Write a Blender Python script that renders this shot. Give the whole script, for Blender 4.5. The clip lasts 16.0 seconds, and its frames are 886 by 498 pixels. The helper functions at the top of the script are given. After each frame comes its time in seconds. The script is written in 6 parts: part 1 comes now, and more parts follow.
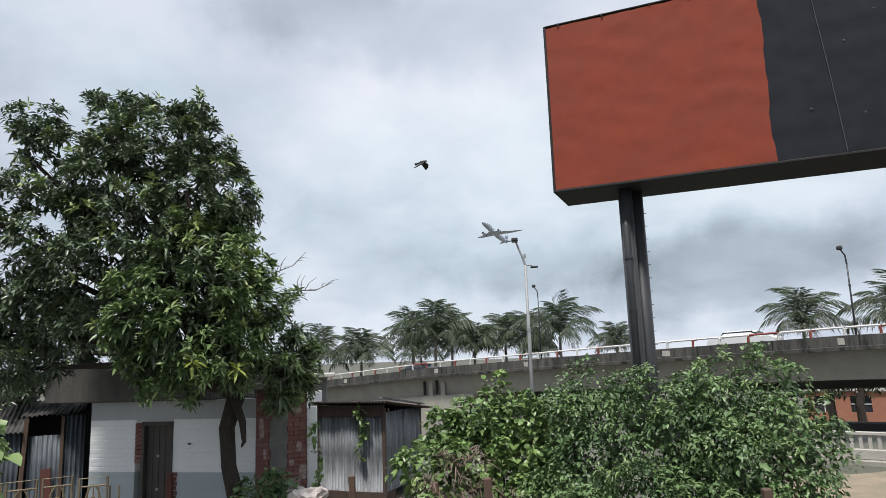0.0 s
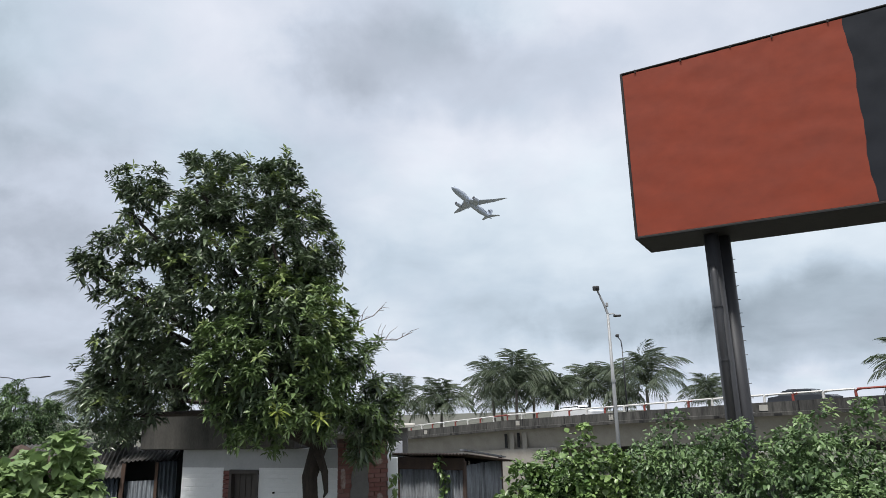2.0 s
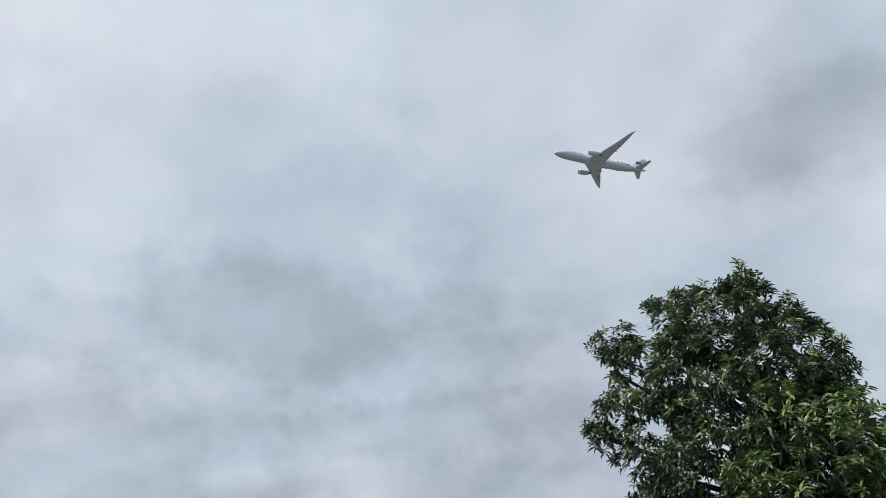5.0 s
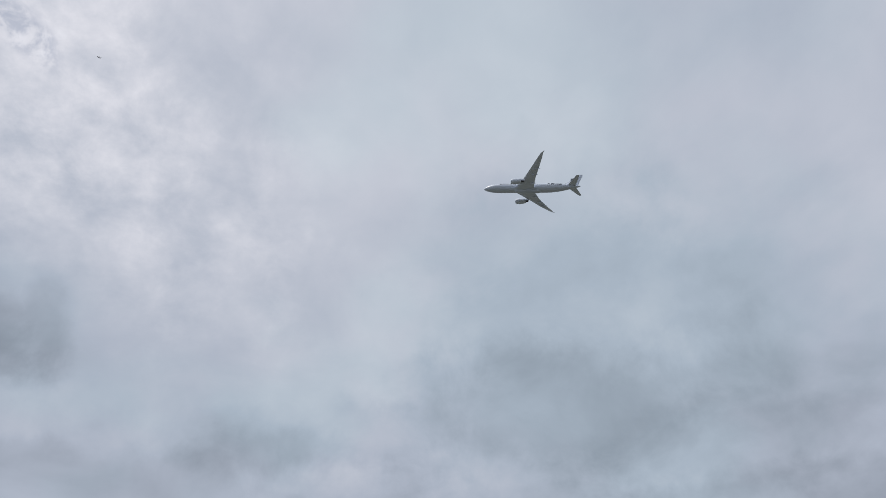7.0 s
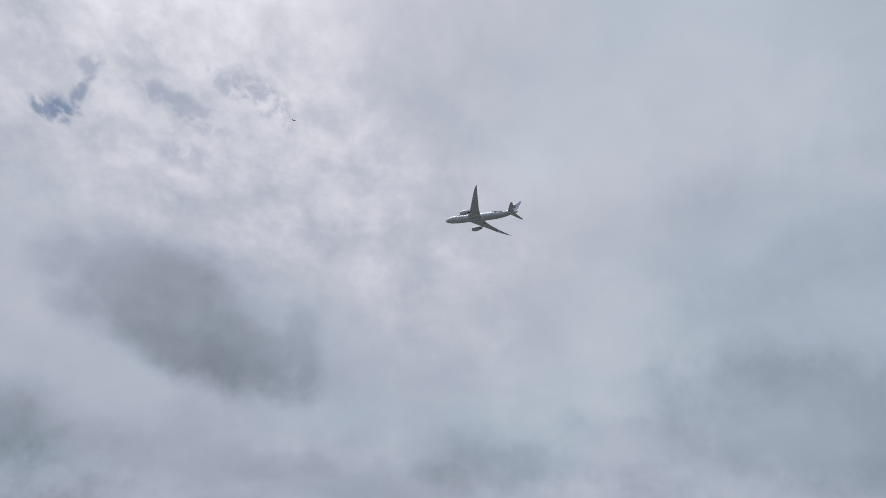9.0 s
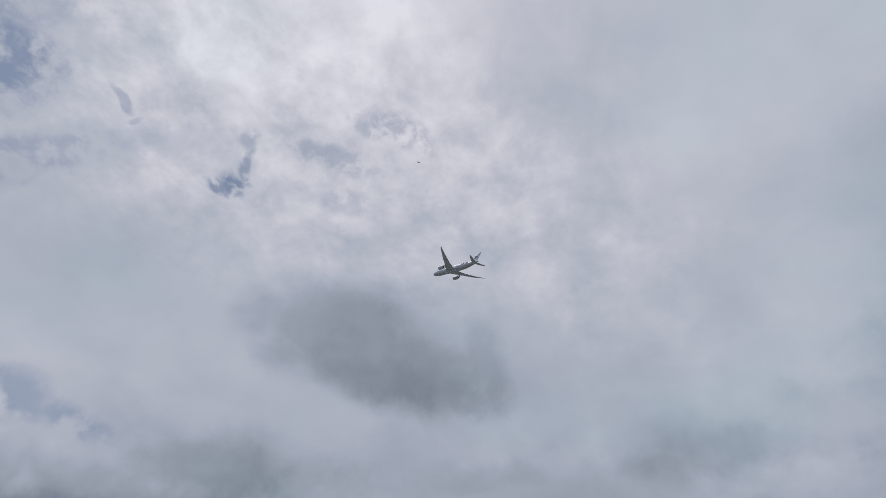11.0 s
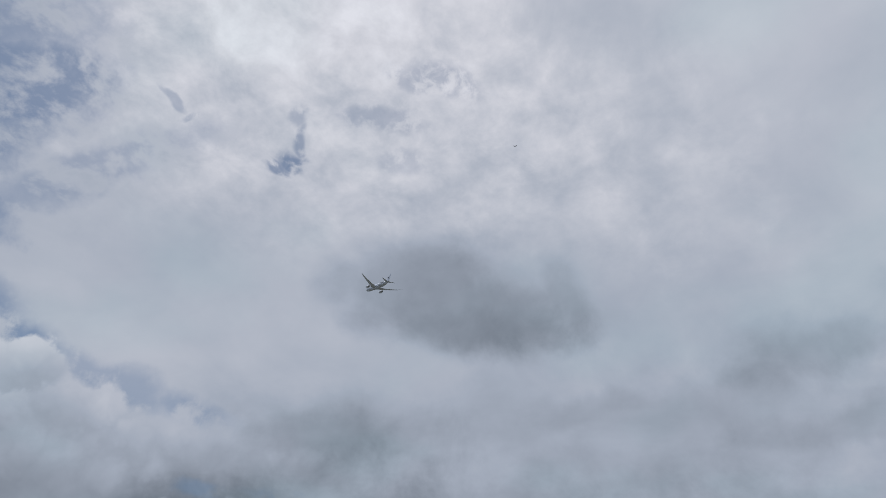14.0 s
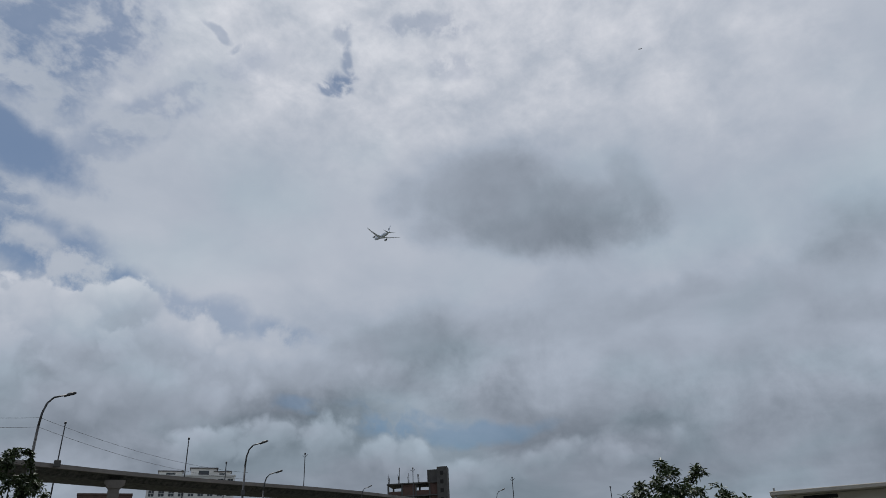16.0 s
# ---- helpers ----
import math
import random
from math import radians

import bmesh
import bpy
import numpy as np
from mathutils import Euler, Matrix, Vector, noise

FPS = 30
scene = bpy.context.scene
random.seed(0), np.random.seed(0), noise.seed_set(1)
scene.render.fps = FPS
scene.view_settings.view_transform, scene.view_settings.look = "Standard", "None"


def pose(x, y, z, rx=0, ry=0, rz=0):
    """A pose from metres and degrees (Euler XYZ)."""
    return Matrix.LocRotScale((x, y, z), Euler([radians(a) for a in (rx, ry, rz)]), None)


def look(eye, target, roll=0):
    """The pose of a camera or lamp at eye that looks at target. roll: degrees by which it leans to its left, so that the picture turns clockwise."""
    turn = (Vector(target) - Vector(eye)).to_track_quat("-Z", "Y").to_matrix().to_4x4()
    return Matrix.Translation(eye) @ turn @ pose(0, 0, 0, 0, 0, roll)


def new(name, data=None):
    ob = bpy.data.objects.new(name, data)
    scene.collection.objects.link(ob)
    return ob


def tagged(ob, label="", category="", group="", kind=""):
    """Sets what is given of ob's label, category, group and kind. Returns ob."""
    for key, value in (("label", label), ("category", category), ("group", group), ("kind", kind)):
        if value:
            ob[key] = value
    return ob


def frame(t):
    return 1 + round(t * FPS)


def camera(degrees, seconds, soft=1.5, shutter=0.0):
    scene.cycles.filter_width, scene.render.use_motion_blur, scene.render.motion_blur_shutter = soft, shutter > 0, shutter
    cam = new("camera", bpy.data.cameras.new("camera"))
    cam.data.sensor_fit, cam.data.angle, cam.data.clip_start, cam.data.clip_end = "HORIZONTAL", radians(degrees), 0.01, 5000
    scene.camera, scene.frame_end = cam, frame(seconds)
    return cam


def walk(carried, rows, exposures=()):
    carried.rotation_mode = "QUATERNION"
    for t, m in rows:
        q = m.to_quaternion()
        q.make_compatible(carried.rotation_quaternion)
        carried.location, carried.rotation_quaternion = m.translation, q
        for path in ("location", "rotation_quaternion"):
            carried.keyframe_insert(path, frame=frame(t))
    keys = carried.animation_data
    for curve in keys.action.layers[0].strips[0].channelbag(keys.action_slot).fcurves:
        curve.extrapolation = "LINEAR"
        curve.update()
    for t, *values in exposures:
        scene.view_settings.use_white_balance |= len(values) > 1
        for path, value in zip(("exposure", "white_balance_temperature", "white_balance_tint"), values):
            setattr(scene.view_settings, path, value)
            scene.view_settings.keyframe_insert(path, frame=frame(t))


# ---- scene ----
EYE = (0.0, 0.0, 3.1)


def along(az, el):
    """Unit direction: az degrees left of +y, el degrees above the horizon."""
    a, e = radians(az), radians(el)
    return Vector((-math.sin(a) * math.cos(e), math.cos(a) * math.cos(e), math.sin(e)))


def pol(az, d, z=0.0):
    """A place d metres from the camera's foot, az degrees left of +y, at height z."""
    a = radians(az)
    return Vector((-math.sin(a) * d, math.cos(a) * d, z))


def hgt(el, d):
    return EYE[2] + d * math.tan(radians(el))


# ---- camera: it stands on one spot and turns after the airliner ----
cam = camera(67.3, 16.0, soft=0.6)
# seconds, turn to the left, tilt up, lean
CAM = [
    (0.0, 0.00, 9.43, -2.06),
    (0.5, 1.87, 10.17, -2.73),
    (1.0, 3.69, 11.41, -2.30),
    (1.5, 5.94, 13.14, -2.14),
    (2.0, 6.78, 13.87, -1.38),
    (2.5, 11.65, 14.59, -1.50),
    (3.0, 20.95, 15.60, -3.32),
    (3.5, 27.80, 17.14, -3.64),
    (4.0, 35.01, 19.34, -4.62),
    (4.5, 40.76, 25.24, -6.66),
    (5.0, 46.12, 28.98, -8.45),
    (5.2, 47.27, 29.63, -9.53),
    (7.5, 76.21, 40.28, -1.25),
    (8.0, 79.56, 41.12, 0.24),
    (8.5, 88.26, 39.89, 1.92),
    (9.0, 94.69, 39.56, 5.56),
    (9.5, 96.11, 40.30, 5.83),
    (10.0, 102.33, 40.11, 7.26),
    (10.2, 105.48, 39.97, 7.69),
    (12.3, 117.72, 37.86, 2.19),
    (12.5, 118.37, 37.69, 2.41),
    (13.0, 120.39, 36.79, 2.85),
    (13.5, 119.83, 35.19, 2.30),
    (14.0, 119.31, 33.96, -0.11),
    (14.5, 121.61, 31.07, 0.11),
    (15.0, 124.55, 29.10, 1.20),
    (15.5, 125.23, 27.85, 1.20),
    (16.0, 125.93, 26.18, -2.78),
]
walk(cam, [(t, look(EYE, Vector(EYE) + along(a, p), r)) for t, a, p, r in CAM],
     exposures=[(0.0, 0.29, 6490, 10), (2.0, 0.27, 6450, 10), (3.5, 0.24, 6430, 9), (4.2, 0.19, 6410, 9), (5.2, -0.03, 6360, 9), (7.5, -0.29, 6340, 12), (10.2, -0.43, 6340, 13), (12.5, -0.49, 6340, 13), (13.2, -0.48, 6340, 12), (14.0, -0.44, 6290, 11), (16.0, -0.40, 6290, 9)])

# ---- sky and sun ----
SUN_AZ, SUN_EL = 160.0, 69.0
world = bpy.data.worlds.new("sky")
scene.world = world
world.use_nodes = True
WT = world.node_tree
WT.nodes.clear()


def wnode(kind, **kw):
    n = WT.nodes.new(kind)
    for k, v in kw.items():
        if k == "op":
            n.operation = v
        elif k == "inputs":
            for i, s in v.items():
                if isinstance(s, bpy.types.NodeSocket):
                    WT.links.new(s, n.inputs[i])
                else:
                    n.inputs[i].default_value = s
    return n


def wmath(op, a, b=0.0, c=0.0, clamp=False):
    n = wnode("ShaderNodeMath", op=op, inputs={0: a, 1: b, 2: c})
    n.use_clamp = clamp
    return n.outputs[0]


def wdot(v, d):
    return wnode("ShaderNodeVectorMath", op="DOT_PRODUCT", inputs={0: v, 1: d}).outputs["Value"]


def wnoise(v, scale, detail=6.0, rough=0.55, warp=0.0):
    n = wnode("ShaderNodeTexNoise", inputs={"Vector": v, "Scale": scale, "Detail": detail, "Roughness": rough, "Distortion": warp})
    return n.outputs["Fac"]


def wstep(v, lo, hi):
    n = WT.nodes.new("ShaderNodeMapRange")
    n.interpolation_type = "SMOOTHSTEP"
    WT.links.new(v, n.inputs["Value"])
    n.inputs["From Min"].default_value, n.inputs["From Max"].default_value = lo, hi
    return n.outputs["Result"]


def wmix(f, a, b):
    n = WT.nodes.new("ShaderNodeMix")
    n.data_type = "RGBA"
    for i, s in ((0, f), (6, a), (7, b)):
        if isinstance(s, bpy.types.NodeSocket):
            WT.links.new(s, n.inputs[i])
        else:
            n.inputs[i].default_value = s if i == 0 else (*s, 1.0)
    return n.outputs[2]


way = wnode("ShaderNodeTexCoord").outputs["Generated"]
sep = wnode("ShaderNodeSeparateXYZ", inputs={0: way})
up = wmath("MAXIMUM", sep.outputs["Z"], 0.0)
over = wmath("ADD", up, 0.30)
flat = wnode("ShaderNodeCombineXYZ", inputs={0: wmath("DIVIDE", sep.outputs["X"], over), 1: wmath("DIVIDE", sep.outputs["Y"], over), 2: 0.0}).outputs[0]
n_big = wnoise(flat, 1.3, 5.0, 0.5, 0.3)
n_mid = wnoise(flat, 3.6, 7.0, 0.55, 0.4)
n_edge = wnoise(way, 9.0, 6.0, 0.6, 0.2)
n_puff = wnoise(way, 16.0, 7.0, 0.62, 0.1)
n_curd = wnoise(flat, 13.0, 8.0, 0.60, 0.15)
n_shred = wnoise(way, 30.0, 7.0, 0.60, 0.3)


def wvec(op, a, b):
    return wnode("ShaderNodeVectorMath", op=op, inputs={0: a, 1: b}).outputs[0]


def wshift(v, scale, detail, amount):
    """The direction v, pushed about by a noise, for billowing outlines."""
    n = wnode("ShaderNodeTexNoise", inputs={"Vector": v, "Scale": scale, "Detail": detail, "Roughness": 0.5})
    off = wvec("SUBTRACT", n.outputs["Color"], (0.5, 0.5, 0.5))
    return wvec("ADD", v, wnode("ShaderNodeVectorMath", op="SCALE", inputs={0: off, "Scale": amount}).outputs[0])


bent = wshift(wshift(way, 4.5, 3.0, 0.10), 15.0, 5.0, 0.040)


def oval(az, el, half_w, half_h, turn=0.0):
    """How far out of an ellipse of sky a direction lies (1 on its rim), its place up and down in it, and which half of the sky it is in; sizes in degrees."""
    c = along(az, el)
    u = Vector((0, 0, 1)).cross(c).normalized() * -1
    v = u.cross(c) * -1
    k, s = math.cos(radians(turn)), math.sin(radians(turn))
    u, v = u * k + v * s, v * k - u * s
    a = wmath("DIVIDE", wdot(bent, u), math.sin(radians(half_w)))
    b = wmath("DIVIDE", wdot(bent, v), math.sin(radians(half_h)))
    r = wmath("SQRT", wmath("ADD", wmath("MULTIPLY", a, a), wmath("MULTIPLY", b, b)))
    return r, b, wstep(wdot(way, c), 0.15, 0.60)


def cloud(az, el, half_w, half_h, turn=0.0, ragged=0.5, soft=0.8, fine=False):
    """1 inside an elliptic patch of sky with a ragged, soft edge, 0 outside."""
    r, _, front = oval(az, el, half_w, half_h, turn)
    r = wmath("ADD", r, wmath("MULTIPLY", wmath("SUBTRACT", n_puff if fine else n_edge, 0.5), ragged * 2))
    return wmath("MULTIPLY", wstep(r, 1.0 + soft / 2, 1.0 - soft / 2), front)


# lightness of the cloud sheet
light = wmath("ADD", 0.60, wmath("MULTIPLY", wmath("SUBTRACT", n_big, 0.5), 0.42))
light = wmath("ADD", light, wmath("MULTIPLY", wmath("SUBTRACT", n_mid, 0.5), 0.22))
light = wmath("ADD", light, wmath("MULTIPLY", wmath("SUBTRACT", wnoise(bent, 6.5, 5.0, 0.5), 0.5), 0.13))
# one dark cloud under the sheet: a humped body, a lower end and a torn tail
gloom = wmath("MAXIMUM", cloud(121.6, 29.9, 7.0, 4.4, 8, 0.35, 0.7), cloud(114.8, 28.2, 7.4, 3.4, 10, 0.4, 0.8))
gloom = wmath("MAXIMUM", gloom, wmath("MULTIPLY", cloud(107.8, 28.9, 1.7, 3.2, -10, 0.6, 1.0), 0.7))
light = wmath("ADD", light, wmath("MULTIPLY", gloom, wmath("ADD", -0.18, wmath("MULTIPLY", wmath("SUBTRACT", n_edge, 0.5), 0.22))))
for patch, amount in (
        (cloud(117.0, 26.9, 8.0, 2.0, 5, 0.5, 1.1), -0.06),
        (cloud(57.0, 32.0, 12.0, 6.5, -12, 0.5, 0.7), -0.055),
        (cloud(62.0, 24.5, 11.0, 4.5, 5, 0.6, 0.8), -0.07),
        (cloud(48.0, 19.0, 12.0, 3.5, 4, 0.6, 0.9), -0.06),
        (cloud(82.0, 22.5, 14.0, 3.0, 3, 0.7, 1.0), -0.05),
        (cloud(46.5, 29.6, 2.6, 2.2, 0, 0.5, 0.9), -0.03),
        (cloud(50.0, 14.8, 15.0, 2.6, 3, 0.7, 0.8), -0.08),
        (cloud(66.0, 11.5, 3.0, 1.8, 0, 0.6, 0.6), 0.05),
        (cloud(11.0, 32.0, 8.0, 4.5, -15, 0.6, 0.9), -0.08),
        (cloud(87.0, 21.5, 9.0, 1.6, 3, 0.8, 1.1), -0.06),
        (cloud(88.0, 16.5, 7.0, 1.3, 3, 0.8, 1.1), -0.07),
        (cloud(106.5, 20.0, 4.0, 1.0, -8, 0.8, 1.1), -0.06),
        (cloud(129.8, 18.1, 4.5, 1.6, 0, 0.8, 1.1), -0.09),
        (cloud(64.0, 9.0, 6.0, 2.4, -5, 0.6, 1.3), -0.04),
        (cloud(-25.0, 6.5, 13.0, 3.2, -3, 0.5, 1.0), -0.26),
        (cloud(-4.0, 9.0, 9.0, 3.2, 0, 0.6, 1.0), -0.07),
        (cloud(6.0, 9.5, 10.0, 4.5, 0, 0.6, 1.0), -0.06),
        (cloud(-8.0, 8.0, 8.0, 2.2, 0, 0.7, 1.0), -0.10),
        (cloud(4.0, 28.5, 14.0, 4.0, 6, 0.6, 1.0), -0.14),
        (cloud(44.0, 29.5, 8.0, 5.0, 0, 0.7, 1.3), -0.02),
        (cloud(40.0, 22.0, 16.0, 2.5, 4, 0.7, 1.2), -0.03),
        (cloud(61.0, 38.0, 9.0, 7.0, 0, 0.7, 1.3), -0.09),
        (cloud(47.0, 33.5, 10.0, 6.0, 0, 0.7, 1.2), -0.02),
        (cloud(60.0, 23.0, 16.0, 6.0, 0, 0.7, 1.3), -0.10),
        (cloud(100.0, 17.0, 20.0, 6.0, 0, 0.7, 1.2), -0.10),
        (cloud(128.0, 18.0, 9.0, 3.0, 0, 0.7, 1.2), -0.08),
        (cloud(-4.0, 20.0, 16.0, 7.0, 0, 0.6, 1.3), 0.06),
        (cloud(130.0, 46.0, 22.0, 9.0, 10, 0.6, 1.3), 0.10),
        (cloud(138.0, 17.0, 17.0, 4.0, 0, 0.6, 1.1), -0.05),
        (cloud(30.0, 13.5, 13.0, 5.0, 0, 0.6, 1.0), -0.07),
        (cloud(17.0, 19.0, 9.0, 5.0, 0, 0.6, 1.0), -0.05),
        (cloud(150.0, 13.0, 16.0, 3.4, 6, 0.7, 1.3), -0.15),
        (cloud(128.0, 6.0, 45.0, 8.0, 0, 0.4, 1.2), -0.28),
        (cloud(75.0, 12.0, 25.0, 7.0, 0, 0.5, 1.2), -0.08),
        (cloud(52.0, 4.0, 26.0, 7.0, 0, 0.4, 1.3), -0.13),
        (cloud(178.0, 74.0, 26.0, 14.0, 0, 0.3, 1.6), 0.60)):
    light = wmath("ADD", light, wmath("MULTIPLY", patch, amount))
# curdled texture in the higher, broken part
curd = cloud(136.0, 47.0, 30.0, 11.0, 0, 0.5, 1.2)
light = wmath("ADD", light, wmath("MULTIPLY", wmath("MULTIPLY", wmath("SUBTRACT", n_curd, 0.44), 0.85), curd))
# heaped clouds lower down, the nearer before the farther: bearing, height, half width, half height, lightness of top and base
vor = wnode("ShaderNodeTexVoronoi", inputs={"Vector": wshift(way, 24.0, 4.0, 0.05), "Scale": 19.0, "Detail": 2.0, "Roughness": 0.45})
bulge = vor.outputs["Distance"]
heaped = 0.0
for az, el, hw, hh, top_light, base_light, soft in (
        (161.4, 24.6, 2.8, 1.5, 0.66, 0.58, 0.40), (159.6, 19.2, 4.4, 3.3, 0.77, 0.49, 0.10), (152.4, 20.2, 3.8, 3.1, 0.79, 0.51, 0.10), (148.2, 18.4, 3.8, 3.2, 0.74, 0.48, 0.14),
        (156.4, 17.4, 5.2, 3.2, 0.66, 0.45, 0.14), (143.6, 16.2, 4.6, 3.0, 0.62, 0.44, 0.28), (138.6, 15.2, 4.8, 2.4, 0.56, 0.44, 0.45), (162.5, 14.6, 5.0, 4.0, 0.62, 0.40, 0.18),
        (151.0, 13.8, 8.5, 3.4, 0.56, 0.38, 0.35), (146.4, 9.8, 4.4, 2.1, 0.55, 0.38, 0.25), (141.6, 10.2, 3.4, 2.1, 0.53, 0.38, 0.30), (136.8, 9.6, 3.8, 2.4, 0.53, 0.38, 0.30),
        (131.6, 8.4, 3.2, 2.0, 0.54, 0.38, 0.25), (128.8, 9.0, 2.3, 2.3, 0.55, 0.38, 0.25), (124.0, 7.8, 4.6, 1.8, 0.52, 0.38, 0.30), (118.4, 8.2, 4.6, 1.7, 0.50, 0.38, 0.40), (112.0, 8.0, 5.0, 1.6, 0.46, 0.38, 0.5)):
    r, b, front = oval(az, el, hw, hh)
    r = wmath("ADD", r, wmath("MULTIPLY", wmath("SUBTRACT", bulge, 0.42), 0.55))
    r = wmath("ADD", r, wmath("MULTIPLY", wmath("SUBTRACT", n_puff, 0.5), 0.85))
    inside = wmath("MULTIPLY", wstep(r, 1.0 + soft, 1.0 - soft), front)
    shade = wmath("ADD", base_light, wmath("MULTIPLY", wstep(b, 0.7, -0.95), top_light - base_light))
    shade = wmath("ADD", shade, wmath("MULTIPLY", wmath("SUBTRACT", 0.42, bulge), 0.10))
    shade = wmath("ADD", shade, wmath("MULTIPLY", wmath("SUBTRACT", n_edge, 0.5), 0.16))
    inside = wmath("MULTIPLY", inside, wstep(b, 1.3, 0.2))
    light = wmath("ADD", wmath("MULTIPLY", light, wmath("SUBTRACT", 1.0, inside)), wmath("MULTIPLY", shade, inside))
    heaped = wmath("MAXIMUM", heaped, inside)
tone = WT.nodes.new("ShaderNodeValToRGB")
WT.links.new(light, tone.inputs[0])
tone.color_ramp.elements[0].position, tone.color_ramp.elements[0].color = 0.20, (0.204, 0.240, 0.284, 1)
tone.color_ramp.elements[1].position, tone.color_ramp.elements[1].color = 0.84, (0.84, 0.86, 0.905, 1)
mid = tone.color_ramp.elements.new(0.52)
mid.color = (0.495, 0.555, 0.64, 1)
hot = tone.color_ramp.elements.new(1.0)
hot.color = (1.0, 1.02, 1.06, 1)
# blue gaps: bearing, height, half width, half height, turn, depth, and how torn they are
gap = 0.0
for az, el, hw, hh, turn, depth, torn in (
        (163.6, 38.0, 7.0, 4.6, -35, 0.8, n_curd), (166.5, 43.0, 6.0, 4.0, -30, 0.7, n_curd), (163.4, 30.8, 4.4, 1.9, 14, 0.85, None), (166.5, 27.5, 4.0, 5.0, 0, 0.7, n_curd), (153.0, 36.0, 9.0, 1.6, -40, 0.45, n_curd),
        (160.8, 24.0, 5.6, 2.4, 8, 0.8, n_puff), (155.0, 22.0, 4.4, 1.8, 10, 0.75, n_puff), (147.0, 20.8, 4.4, 1.2, 22, 0.4, n_puff), (141.0, 19.2, 3.4, 0.9, 14, 0.45, n_puff),
        (136.3, 40.7, 1.0, 0.9, 0, 0.8, n_shred), (137.6, 39.9, 1.0, 0.5, 30, 0.7, n_shred), (135.9, 42.3, 0.4, 1.4, 0, 0.55, n_shred), (136.3, 44.2, 0.5, 0.8, 0, 0.4, n_shred),
        (149.4, 43.0, 1.5, 0.28, 35, 0.4, n_shred), (147.0, 41.8, 0.9, 0.3, -30, 0.35, n_shred), (127.5, 44.5, 3.6, 0.8, 15, 0.35, n_shred), (121.0, 47.8, 4.0, 1.3, 20, 0.4, n_shred), (125.0, 41.0, 2.0, 1.0, 0, 0.25, n_shred),
        (123.6, 11.4, 5.2, 0.9, 2, 0.55, None), (131.2, 11.0, 2.6, 1.0, 0, 0.6, n_puff), (127.5, 12.3, 6.0, 0.7, 3, 0.4, n_puff), (139.0, 12.8, 2.4, 0.7, 8, 0.4, n_puff)):
    hole = cloud(az, el, hw, hh, turn, 0.7, 0.9, True)
    if torn is not None:
        hole = wmath("MULTIPLY", hole, wstep(torn, 0.38, 0.56))
    gap = wmath("MAXIMUM", gap, wmath("MULTIPLY", hole, depth))
gap = wmath("MULTIPLY", gap, wmath("SUBTRACT", 1.0, heaped))
air = WT.nodes.new("ShaderNodeTexSky")
air.sky_type, air.sun_disc = "NISHITA", False
air.sun_elevation, air.sun_rotation = radians(SUN_EL), radians(-SUN_AZ)
air_light = wnode("ShaderNodeVectorMath", op="SCALE", inputs={0: wnode("ShaderNodeVectorMath", op="MULTIPLY", inputs={0: air.outputs[0], 1: (0.84, 1.0, 1.10)}).outputs[0], "Scale": 0.072}).outputs[0]
# the sheet is faintly lilac where it is thin and bluer where it is deep
cool = wmath("MAXIMUM", wstep(wnoise(flat, 1.9, 3.0, 0.5), 0.46, 0.66), wmath("MAXIMUM", cloud(57.0, 30.0, 17.0, 12.0, 0, 0.6, 1.0), cloud(-10.0, 12.0, 30.0, 9.0, 0, 0.5, 1.0)))
sheet = wvec("MULTIPLY", tone.outputs[0], wmix(cool, (1.012, 0.993, 1.0), (0.962, 1.003, 1.0)))
sky = wmix(wmath("MULTIPLY", gap, 0.98, clamp=True), sheet, air_light)
# the land's haze below the horizon
sky = wmix(wstep(sep.outputs["Z"], 0.0, -0.05), sky, (0.22, 0.24, 0.24))
back = WT.nodes.new("ShaderNodeBackground")
WT.links.new(sky, back.inputs["Color"])
back.inputs["Strength"].default_value = 1.0
WT.links.new(back.outputs[0], WT.nodes.new("ShaderNodeOutputWorld").inputs["Surface"])

sun_data = bpy.data.lights.new("sun", "SUN")
sun_data.energy, sun_data.angle, sun_data.color = 3.9, radians(7), (1.0, 0.96, 0.90)
sun = new("sun", sun_data)
sun.matrix_world = look(along(SUN_AZ, SUN_EL) * 60, (0, 0, 0))


